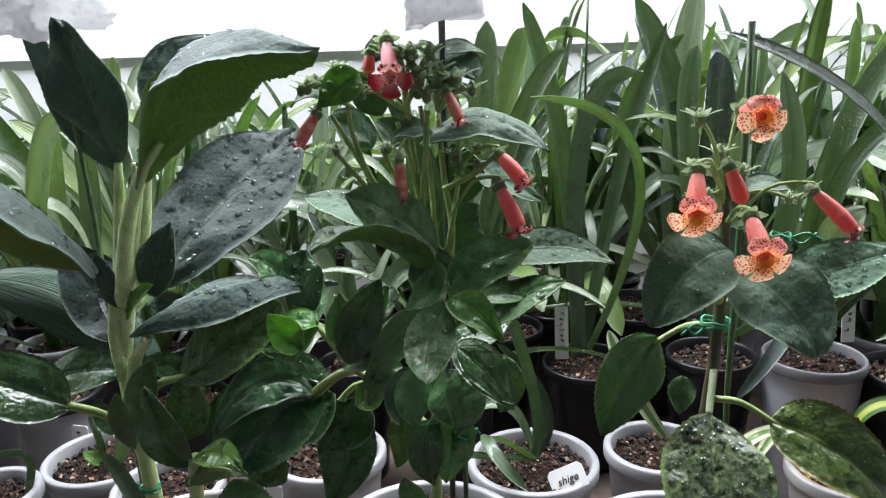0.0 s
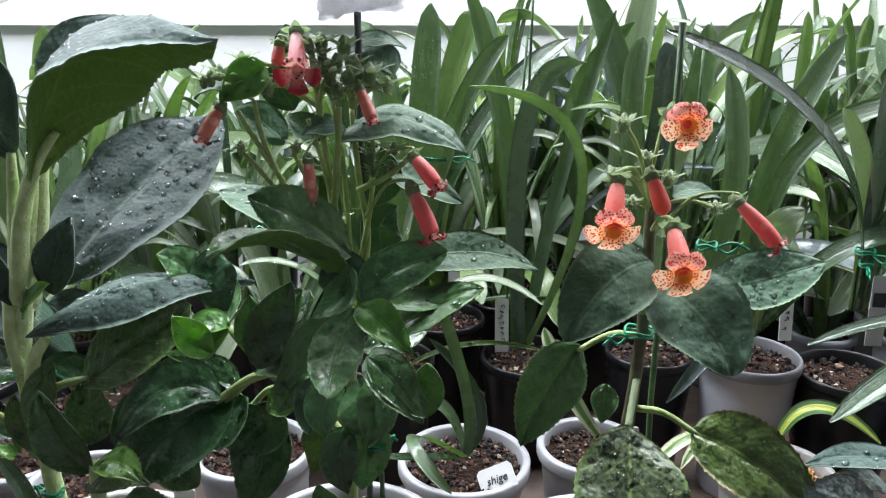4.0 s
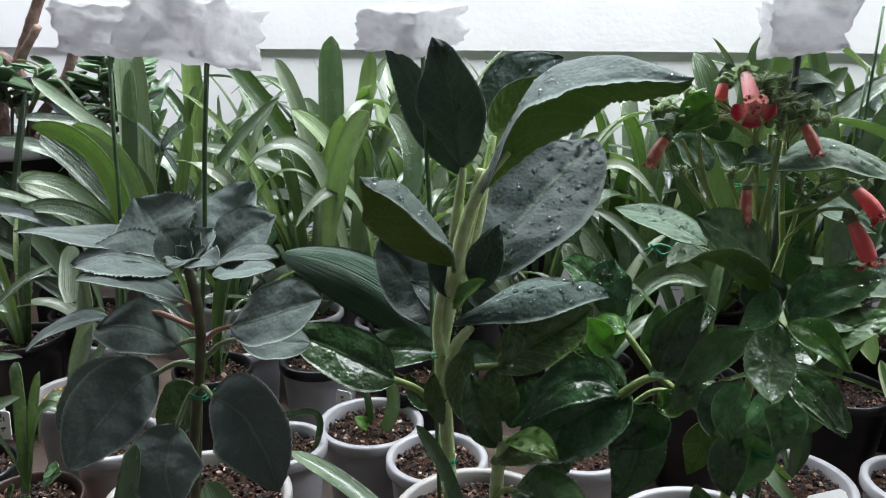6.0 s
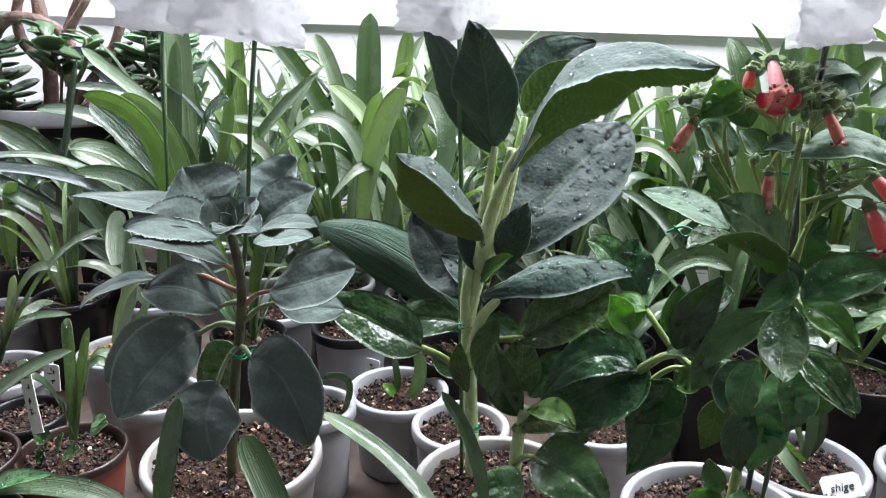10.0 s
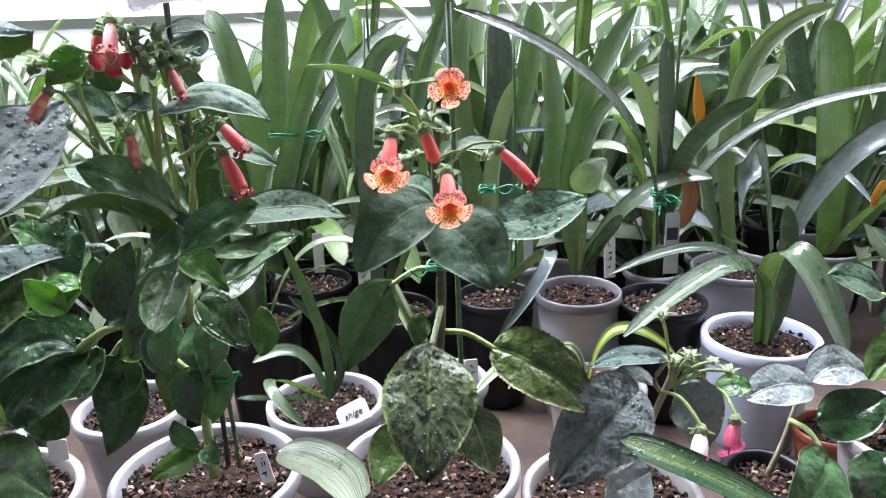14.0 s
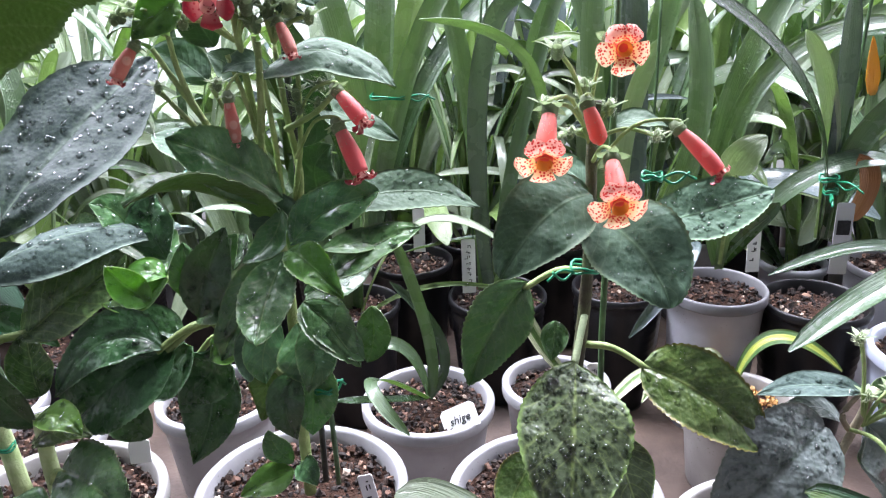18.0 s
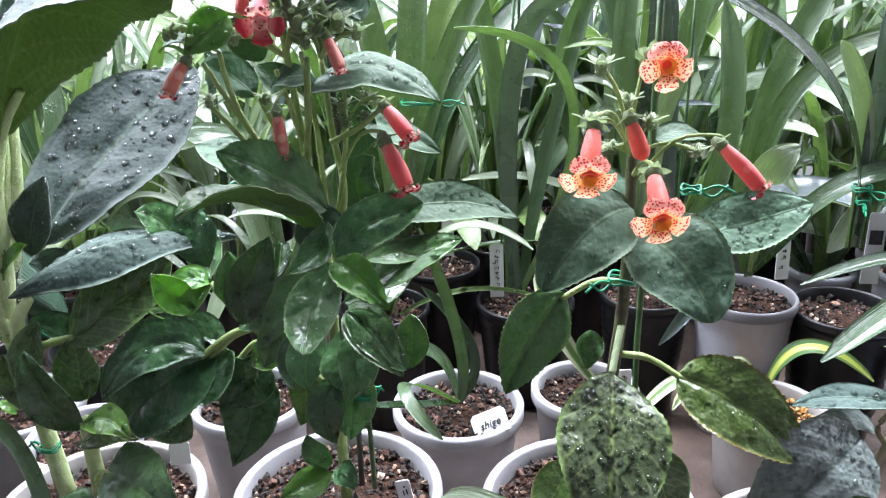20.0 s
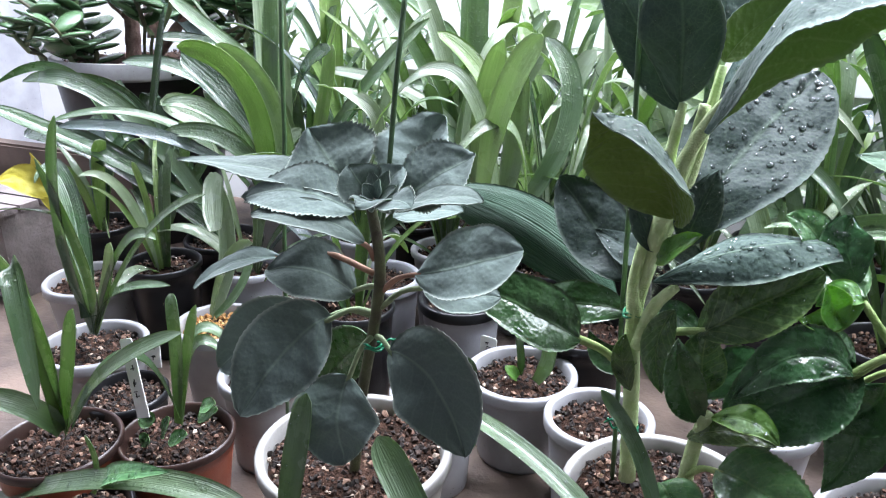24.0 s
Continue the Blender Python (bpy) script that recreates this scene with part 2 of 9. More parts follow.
def spotted(name, base, spot, throat, size=420.0, amount=0.34, thru=0.4):
    """A petal with round spots, denser and warmer towards the throat."""
    m, n, l, b = material(name)
    uv = n.new("ShaderNodeUVMap")
    sep = n.new("ShaderNodeSeparateXYZ")
    l.new(uv.outputs[0], sep.inputs[0])
    geo = n.new("ShaderNodeTexCoord")
    v = n.new("ShaderNodeTexVoronoi")
    v.inputs["Scale"].default_value = size
    l.new(geo.outputs["Object"], v.inputs["Vector"])
    r = ramp(n, [(amount - 0.05, (1, 1, 1)), (amount + 0.05, (0, 0, 0))])
    l.new(v.outputs["Distance"], r.inputs[0])
    t = ramp(n, [(0.1, (1, 1, 1)), (0.55, (0, 0, 0))])
    l.new(sep.outputs[1], t.inputs[0])
    col = mixed(n, l, t.outputs[0], base, throat)
    col = mixed(n, l, r.outputs[0], col, spot)
    l.new(col, b.inputs["Base Color"])
    b.inputs["Roughness"].default_value, b.inputs["Sheen Weight"].default_value = 0.55, 0.3
    tr = n.new("ShaderNodeBsdfTranslucent")
    l.new(col, tr.inputs[0])
    mx = n.new("ShaderNodeMixShader")
    mx.inputs[0].default_value = thru
    l.new(b.outputs[0], mx.inputs[1])
    l.new(tr.outputs[0], mx.inputs[2])
    l.new(mx.outputs[0], n["Material Output"].inputs[0])
    return m


def grains(name, stops, rough=0.85):
    m, n, l, b = material(name)
    g = n.new("ShaderNodeNewGeometry")
    r = ramp(n, stops, "CONSTANT")
    l.new(g.outputs["Random Per Island"], r.inputs[0])
    geo = n.new("ShaderNodeTexCoord")
    f = noise_tex(n, l, 500.0, 3.0, geo.outputs["Object"])
    col = mixed(n, l, f, r.outputs[0], (0.03, 0.02, 0.015), "MULTIPLY")
    l.new(mixed(n, l, 0.45, r.outputs[0], col), b.inputs["Base Color"])
    b.inputs["Roughness"].default_value = rough
    bumped(n, l, b, f, 0.5, 0.002)
    return m


VELVET = broad_leaf("velvet_leaf_top", (0.038, 0.062, 0.054), (0.061, 0.094, 0.080), (0.14, 0.21, 0.14), (0.26, 0.33, 0.25), 0.62, 0.06, (0.16, 0.26, 0.12), veins=8, relief=0.28, wet=0.04, sidev=0.22, midv=0.4, sheen=0.16, rimv=0.35, spec=0.14, puffy=0.7)
WETDARK = broad_leaf("wet_dark_velvet_top", (0.020, 0.032, 0.031), (0.037, 0.053, 0.049), (0.12, 0.17, 0.12), (0.16, 0.20, 0.16), 0.60, 0.05, veins=7, relief=0.24, wet=0.08, sidev=0.16, midv=0.45, sheen=0.05, rimv=0.25, spec=0.12, puffy=0.7)
VELVET_UNDER = broad_leaf("velvet_leaf_underside", (0.111, 0.206, 0.036), (0.195, 0.325, 0.060), (0.28, 0.40, 0.12), (0.28, 0.36, 0.22), 0.6, 0.32, (0.26, 0.48, 0.06), veins=8, relief=0.9, sidev=0.6)
SLATE = broad_leaf("slate_leaf_top", (0.128, 0.168, 0.154), (0.142, 0.184, 0.168), (0.24, 0.32, 0.25), (0.50, 0.56, 0.48), 0.72, 0.08, veins=6, relief=0.22, wet=0.0, sidev=0.28, midv=0.8, sheen=0.26, rimv=0.5, spec=0.14, puffy=0.3)
SLATE_UNDER = broad_leaf("slate_leaf_underside", (0.10, 0.19, 0.07), (0.15, 0.25, 0.10), (0.3, 0.4, 0.25), (0.38, 0.42, 0.36), 0.65, 0.25, (0.16, 0.36, 0.06), veins=6, relief=0.2)
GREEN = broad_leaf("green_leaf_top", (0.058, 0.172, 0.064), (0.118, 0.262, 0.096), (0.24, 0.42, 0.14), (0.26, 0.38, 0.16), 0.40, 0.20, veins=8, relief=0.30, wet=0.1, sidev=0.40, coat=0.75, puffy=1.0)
SOFT = broad_leaf("soft_green_leaf_top", (0.056, 0.110, 0.066), (0.070, 0.130, 0.078), (0.16, 0.27, 0.15), (0.24, 0.34, 0.19), 0.58, 0.12, veins=8, relief=0.30, wet=0.02, sidev=0.35, sheen=0.1, spec=0.24, puffy=0.4)
GREEN_UNDER = broad_leaf("green_leaf_underside", (0.08, 0.2, 0.04), (0.12, 0.26, 0.06), (0.26, 0.4, 0.15), (0.25, 0.33, 0.16), 0.6, 0.35, (0.18, 0.42, 0.04), veins=8, relief=0.3)
YOUNG = broad_leaf("young_leaf_top", (0.080, 0.220, 0.045), (0.140, 0.330, 0.070), (0.30, 0.45, 0.16), (0.34, 0.44, 0.18), 0.40, 0.45, (0.34, 0.6, 0.08), veins=7, relief=0.4, wet=0.12, coat=0.6, puffy=1.0)
# darker copy of the green leaf; its colour carries shade on inner, lower leaves
GREEN_SHADED = broad_leaf("shaded_green_leaf_top", (0.020, 0.064, 0.022), (0.045, 0.114, 0.040), (0.10, 0.20, 0.08), (0.10, 0.18, 0.08), 0.36, 0.10, veins=8, relief=0.38, wet=0.12, sidev=0.25, midv=0.5, coat=0.9, puffy=0.9)
WETLEAF = broad_leaf("wet_quilted_leaf_top", (0.058, 0.080, 0.042), (0.080, 0.106, 0.054), (0.28, 0.36, 0.12), (0.20, 0.32, 0.08), 0.42, 0.10, (0.24, 0.32, 0.06), veins=8, relief=0.40, wet=0.05, sidev=0.5, midv=0.9, coat=0.12, spec=0.40, rimv=0.8, puffy=0.6)
OLIVE = broad_leaf("wet_olive_leaf_top", (0.044, 0.088, 0.030), (0.100, 0.168, 0.056), (0.26, 0.38, 0.12), (0.22, 0.34, 0.10), 0.30, 0.16, veins=8, relief=0.5, wet=0.1, sidev=0.5, coat=0.9, spec=0.6, puffy=1.4)
# wet leaf whose grey is lifted in colour for the sky it reflects
WET_SKY_GREY = broad_leaf("wet_sky_grey_quilted_leaf_top", (0.205, 0.250, 0.240), (0.265, 0.315, 0.300), (0.14, 0.19, 0.15), (0.20, 0.26, 0.20), 0.42, 0.06, veins=8, relief=0.5, wet=0.05, sidev=0.5, midv=0.6, coat=0.2, spec=0.42, puffy=0.8)
MARGIN = broad_leaf("ageing_leaf_top", (0.052, 0.105, 0.028), (0.110, 0.185, 0.048), (0.30, 0.40, 0.12), (0.42, 0.30, 0.08), 0.42, 0.18, veins=8, relief=0.45, wet=0.1, coat=0.3, puffy=1.2)

STRAP = strap_leaf("strap_leaf_top", (0.066, 0.129, 0.065), (0.153, 0.232, 0.130), 0.24, 0.34, (0.34, 0.50, 0.20), coat=1.0, stripe=0.45)
# pale strap leaf with white glare painted into its colour
STRAP_PALE_GLARE = strap_leaf("strap_leaf_pale_glare_top", (0.182, 0.254, 0.166), (0.364, 0.432, 0.305), 0.26, 0.38, (0.50, 0.62, 0.36), 18, 0.5, coat=1.0)
STRAP_BLUE = strap_leaf("strap_leaf_blue_top", (0.085, 0.125, 0.125), (0.155, 0.20, 0.20), 0.28, 0.22, (0.28, 0.38, 0.30), 40, 0.2, coat=0.8)
# dark strap leaf, also given to leaves whose darkness is only shade
STRAP_DARK_SHADE = strap_leaf("strap_leaf_dark_shade_top", (0.026, 0.067, 0.029), (0.057, 0.115, 0.050), 0.24, 0.18, (0.16, 0.32, 0.08), coat=0.9)
STRAP_RIBBED = strap_leaf("ribbed_dark_leaf_top", (0.010, 0.036, 0.020), (0.034, 0.080, 0.048), 0.50, 0.05, lines=56.0, stripe=0.7, coat=0.08, spec=0.2, dew=0.0)
STRAP_UNDER = strap_leaf("strap_leaf_underside", (0.109, 0.199, 0.060), (0.224, 0.334, 0.114), 0.30, 0.42, (0.36, 0.54, 0.16), stripe=0.35)
STRAP_VARI = strap_leaf("strap_leaf_striped_top", (0.05, 0.14, 0.03), (0.10, 0.22, 0.05), 0.35, 0.25, (0.3, 0.45, 0.1), 22, 0.4, pale=(0.62, 0.66, 0.42))
STRAP_YELLOW = strap_leaf("strap_leaf_yellow_centre", (0.36, 0.44, 0.06), (0.46, 0.52, 0.1), 0.35, 0.25, (0.5, 0.5, 0.1), 22, 0.2, pale=(0.035, 0.12, 0.03))
STRAP_DIM = strap_leaf("strap_leaf_pale_centre", (0.075, 0.15, 0.050), (0.13, 0.21, 0.075), 0.28, 0.2, (0.2, 0.35, 0.1), 22, 0.3, pale=(0.026, 0.080, 0.034))
STRAP_ORANGE = strap_leaf("strap_leaf_orange", (0.80, 0.36, 0.02), (0.88, 0.50, 0.06), 0.45, 0.3, (0.9, 0.5, 0.04), 20, 0.3, dew=0.0)
STRAP_RUST = strap_leaf("strap_leaf_dried", (0.36, 0.12, 0.03), (0.55, 0.24, 0.07), 0.6, 0.2, (0.6, 0.2, 0.03), 20, 0.4)

STEM_GREEN = plain("fuzzy_green_stem", (0.20, 0.30, 0.085), (0.34, 0.43, 0.16), 0.6, 90, 0.5, 0.002)
STEM_PALE = plain("pale_woolly_stem", (0.38, 0.50, 0.21), (0.56, 0.66, 0.37), 0.7, 90, 0.5, 0.002)
STEM_SAGE = plain("sage_green_stalk", (0.16, 0.22, 0.11), (0.27, 0.33, 0.18), 0.7, 90, 0.4)
STEM_DARK = plain("dark_stem", (0.045, 0.035, 0.02), (0.10, 0.12, 0.05), 0.55, 60, 0.4)
STEM_TAN = plain("hairy_tan_stalk", (0.24, 0.20, 0.13), (0.38, 0.34, 0.24), 0.7, 90, 0.4)
STEM_RED = plain("reddish_stalk", (0.26, 0.13, 0.08), (0.40, 0.24, 0.16), 0.55, 80, 0.3)
STAKE = plain("green_coated_stake", (0.035, 0.085, 0.03), (0.07, 0.14, 0.05), 0.4, 120, 0.3)
STAKE_DARK = plain("dark_stake", (0.018, 0.022, 0.02), (0.04, 0.05, 0.045), 0.45, 120, 0.3)
TIE = plain("green_twist_tie", (0.0, 0.16, 0.07), (0.01, 0.30, 0.14), 0.3, 200, 0.2)
# white and off-white plastic, greyed in colour for shade on the pot fronts
WHITE_POT = plastic("white_plastic", (0.258, 0.258, 0.271), (0.378, 0.378, 0.391))
CREAM_POT = plastic("off_white_plastic", (0.241, 0.232, 0.224), (0.361, 0.353, 0.335), 0.4)
BLUE_POT = plastic("bluish_white_plastic", (0.48, 0.53, 0.66), (0.58, 0.63, 0.74), 0.3, amount=0.2)
GREY_POT = plastic("grey_plastic", (0.29, 0.295, 0.325), (0.40, 0.405, 0.44), 0.28, amount=0.25)
GREY_DARK = plastic("dark_grey_plastic", (0.12, 0.12, 0.13), (0.2, 0.2, 0.21), 0.34)
BLACK_POT = plain("black_plastic", (0.006, 0.006, 0.007), (0.016, 0.016, 0.018), 0.3, 26, 0.2, 0.001, spec=0.3)
BROWN_POT = plain("terracotta_plastic", (0.21, 0.050, 0.025), (0.30, 0.085, 0.042), 0.36, 26, 0.2, 0.001)
BROWN_RIM = plain("dark_brown_plastic_rim", (0.022, 0.012, 0.010), (0.050, 0.026, 0.020), 0.34, 26, 0.2, 0.001)
SOIL = plain("damp_soil", (0.016, 0.009, 0.006), (0.075, 0.038, 0.025), 0.95, 160, 1.0, 0.006, fine=500, spec=0.15)
GRAIN = grains("bark_and_pumice", [(0.0, (0.018, 0.011, 0.008)), (0.46, (0.048, 0.026, 0.017)), (0.72, (0.135, 0.068, 0.044)), (0.87, (0.29, 0.175, 0.12)), (0.955, (0.48, 0.38, 0.30))])
GRAIN_GOLD = grains("golden_gravel", [(0.0, (0.38, 0.18, 0.05)), (0.25, (0.60, 0.34, 0.11)), (0.55, (0.74, 0.50, 0.22)), (0.8, (0.52, 0.26, 0.09))])
LABEL = plain("white_label", (0.78, 0.78, 0.77), (0.86, 0.86, 0.85), 0.4, 30, 0.05, 0.001)
LABEL_GREY = plain("grey_label", (0.50, 0.52, 0.54), (0.62, 0.64, 0.66), 0.2, 30, 0.05, 0.001)
INK = plain("black_ink", (0.01, 0.01, 0.012), (0.03, 0.03, 0.035), 0.6, 200, 0.0)
SIDING = plain("white_siding", (0.80, 0.80, 0.795), (0.86, 0.86, 0.855), 0.5, 7, 0.25, 0.002, fine=90)
GREY_WOOD = plain("weathered_grey_wood", (0.16, 0.135, 0.13), (0.30, 0.26, 0.25), 0.7, 24, 0.6, 0.003, fine=180)
# stained board, its colour also darkened for the shade between pots
BENCH = plain("stained_shade_dark_board", (0.06, 0.042, 0.034), (0.22, 0.155, 0.12), 0.6, 9, 0.4, 0.003, fine=140)
BARK = plain("brown_bark", (0.20, 0.115, 0.095), (0.38, 0.26, 0.22), 0.7, 60, 0.9, 0.004, fine=200)
JADE = plain("jade_leaf", (0.044, 0.104, 0.044), (0.100, 0.175, 0.082), 0.24, 30, 0.1)
TUBE_RED = spotted("fuzzy_coral_tube", (0.80, 0.16, 0.15), (0.86, 0.30, 0.27), (0.84, 0.30, 0.27), 90, 0.2, 0.3)
TUBE_ORANGE = spotted("fuzzy_orange_tube", (0.86, 0.15, 0.10), (0.90, 0.26, 0.18), (0.88, 0.26, 0.22), 90, 0.2, 0.3)
TUBE_FADED = spotted("faded_coral_tube", (0.66, 0.24, 0.18), (0.76, 0.44, 0.34), (0.62, 0.16, 0.12), 120, 0.3, 0.3)
TUBE_MAGENTA = plain("magenta_tube", (0.50, 0.05, 0.11), (0.66, 0.14, 0.22), 0.5, 60, 0.2)
TUBE_PINK = plain("white_pink_tube", (0.78, 0.62, 0.64), (0.85, 0.78, 0.78), 0.5, 60, 0.2)
PETAL_RED = spotted("crimson_petal", (0.20, 0.004, 0.012), (0.27, 0.008, 0.016), (0.46, 0.14, 0.12), 420, 0.3, 0.18)
PETAL_ORANGE = spotted("spotted_orange_petal", (0.92, 0.68, 0.44), (0.66, 0.04, 0.02), (0.90, 0.44, 0.16), 700, 0.42)
PETAL_PINK = spotted("magenta_petal", (0.74, 0.12, 0.30), (0.82, 0.24, 0.42), (0.80, 0.30, 0.44), 260, 0.2)
PETAL_UPPER = spotted("spotted_red_petal", (0.90, 0.46, 0.36), (0.64, 0.03, 0.02), (0.88, 0.34, 0.12), 720, 0.42)
PETAL_RED_UPPER = spotted("speckled_crimson_petal", (0.74, 0.36, 0.30), (0.28, 0.006, 0.012), (0.74, 0.44, 0.34), 420, 0.46, 0.25)
THROATS = {PETAL_RED: PETAL_RED_UPPER, PETAL_PINK: PETAL_PINK}
FOAM = spotted("foam_block", (0.90, 0.90, 0.91), (0.82, 0.82, 0.84), (0.88, 0.88, 0.89), 120, 0.3, 0.5)
fn, fl = FOAM.node_tree.nodes, FOAM.node_tree.links
bumped(fn, fl, fn["Principled BSDF"], noise_tex(fn, fl, 170.0, 6.0, fn.new("ShaderNodeTexCoord").outputs["Object"], 0.7), 0.9, 0.006)
CALYX = spotted("hairy_calyx", (0.22, 0.31, 0.145), (0.32, 0.40, 0.22), (0.25, 0.33, 0.17), 200, 0.3, 0.45)
UPPER = {PETAL_ORANGE: PETAL_UPPER, PETAL_RED: PETAL_RED_UPPER}
THROAT = spotted("orange_throat", (0.88, 0.36, 0.05), (0.80, 0.22, 0.03), (0.88, 0.36, 0.05), 300, 0.2, 0.4)
TUBE_ROSE = spotted("pale_rose_tube", (0.88, 0.34, 0.36), (0.90, 0.46, 0.46), (0.90, 0.60, 0.58), 90, 0.2, 0.35)
YELLOW = plain("yellow_leaf", (0.62, 0.52, 0.04), (0.75, 0.68, 0.12), 0.5, 40, 0.2)

m_, n_, l_, b_ = material("water")
n_.remove(b_)
clear_, gloss_, fres_, mix_ = n_.new("ShaderNodeBsdfTransparent"), n_.new("ShaderNodeBsdfGlossy"), n_.new("ShaderNodeFresnel"), n_.new("ShaderNodeMixShader")
gloss_.inputs["Roughness"].default_value = 0.03
fres_.inputs["IOR"].default_value = 1.5
clear_.inputs[0].default_value = (0.93, 0.95, 0.95, 1)
l_.new(fres_.outputs[0], mix_.inputs[0])
l_.new(clear_.outputs[0], mix_.inputs[1])
l_.new(gloss_.outputs[0], mix_.inputs[2])
l_.new(mix_.outputs[0], n_["Material Output"].inputs[0])
WATER = m_


# ---- geometry ----
class Geo:
    """Vertices, faces, material numbers and UVs gathered for one mesh."""

    def __init__(self):
        self.v, self.f, self.m, self.uv = [], [], [], []

    def face(self, idx, mat=0, uv=None):
        self.f.append(tuple(idx))
        self.m.append(mat)
        self.uv.append(uv or [(0.5, 0.5)] * len(idx))


def part(name, g, mats, parent=None, label="", smooth=True, origin=None):
    """Links what g holds as one mesh under a thing or a part."""
    root = parent
    while root is not None and root.parent is not None:
        root = root.parent
    o = Vector(origin) if origin is not None else (Vector(root["at"]) if root is not None else Vector((0, 0, 0)))
    me = bpy.data.meshes.new(name)
    me.from_pydata([tuple(Vector(p) - o) for p in g.v], [], g.f)
    mats = mats if isinstance(mats, (list, tuple)) else [mats]
    for mt in mats:
        me.materials.append(mt)
    me.polygons.foreach_set("material_index", g.m)
    me.polygons.foreach_set("use_smooth", [smooth] * len(g.f))
    layer = me.uv_layers.new(name="UVMap")
    layer.data.foreach_set("uv", [c for face in g.uv for uvp in face for c in uvp])
    me.update()
    ob = new(name, me)
    if parent is not None:
        ob.parent = parent
    else:
        ob.location = o
    if label:
        tagged(ob, label=label)
    return ob


def thing(name, at, label, category, group="", kind=""):
    e = new(name)
    e.empty_display_size = 0.02
    e.location = at
    e["at"] = tuple(at)
    return tagged(e, label, category, group, kind)


def tube_geo(g, pts, radii, sides=8, mat=0, cap=True):
    """A round tube through the points."""
    pts = [Vector(p) for p in pts]
    first = len(g.v)
    ref = Vector((0.31, 0.17, 0.93)).normalized()
    for i, p in enumerate(pts):
        d = (pts[min(i + 1, len(pts) - 1)] - pts[max(i - 1, 0)]).normalized()
        a = d.cross(ref)
        if a.length < 0.05:
            a = d.cross(Vector((1, 0, 0)))
        a.normalize()
        b = d.cross(a)
        r = radii[i] if isinstance(radii, (list, tuple)) else radii
        for k in range(sides):
            w = 2 * math.pi * k / sides
            g.v.append(p + r * (math.cos(w) * a + math.sin(w) * b))
    n = len(pts)
    for i in range(n - 1):
        for k in range(sides):
            k2 = (k + 1) % sides
            g.face((first + i * sides + k, first + i * sides + k2, first + (i + 1) * sides + k2, first + (i + 1) * sides + k), mat,
                   [(k / sides, i / n), ((k + 1) / sides, i / n), ((k + 1) / sides, (i + 1) / n), (k / sides, (i + 1) / n)])
    if cap:
        g.face([first + k for k in range(sides)][::-1], mat)
        g.face([first + (n - 1) * sides + k for k in range(sides)], mat)


def smooth_line(pts, steps=5):
    """Catmull-Rom through the points."""
    p = [Vector(q) for q in pts]
    p = [2 * p[0] - p[1]] + p + [2 * p[-1] - p[-2]]
    out = []
    for i in range(1, len(p) - 2):
        for s in range(steps):
            t = s / steps
            out.append(0.5 * (2 * p[i] + (p[i + 1] - p[i - 1]) * t + (2 * p[i - 1] - 5 * p[i] + 4 * p[i + 1] - p[i + 2]) * t * t
                              + (3 * p[i] - p[i - 1] - 3 * p[i + 1] + p[i + 2]) * t ** 3))
    out.append(p[-2])
    return out


def lathe(g, profile, centre, sides=40, mat=0, mats=None):
    """Turns (radius, height) pairs about the upright axis through centre."""
    c = Vector(centre)
    first = len(g.v)
    for r, z in profile:
        for k in range(sides):
            a = 2 * math.pi * k / sides
            g.v.append(c + Vector((r * math.cos(a), r * math.sin(a), z)))
    for i in range(len(profile) - 1):
        for k in range(sides):
            k2 = (k + 1) % sides
            g.face((first + i * sides + k, first + i * sides + k2, first + (i + 1) * sides + k2, first + (i + 1) * sides + k), mats[i] if mats else mat,
                   [(k / sides, i / 9), ((k + 1) / sides, i / 9), ((k + 1) / sides, (i + 1) / 9), (k / sides, (i + 1) / 9)])


def outline(shape, t):
    if shape == "strap":
        return min(1.0, 0.62 + 1.3 * t) * (max(0.0, 1 - ((t - 0.72) / 0.28) ** 2.4) ** 0.5 if t > 0.72 else 1.0)
    if shape == "blade":
        return min(1.0, 0.55 + 1.6 * t) * (max(0.0, 1 - (t - 0.35) / 0.65) ** 0.62 if t > 0.35 else 1.0)
    if shape == "ovate":
        return max(0.0, math.sin(math.pi * t ** 0.84)) ** 0.80
    if shape == "round":
        return max(0.0, math.sin(math.pi * t ** 0.8)) ** 0.58
    if shape == "ellip":
        return max(0.0, math.sin(math.pi * t)) ** 0.62
    if shape == "obov":
        return max(0.0, math.sin(math.pi * t ** 1.25)) ** 0.7
    return max(0.0, math.sin(math.pi * t ** 0.85)) ** 0.95  # lance


RNG = random.Random(7)
DOME = [(math.cos(2 * math.pi * k / 7), math.sin(2 * math.pi * k / 7)) for k in range(7)]


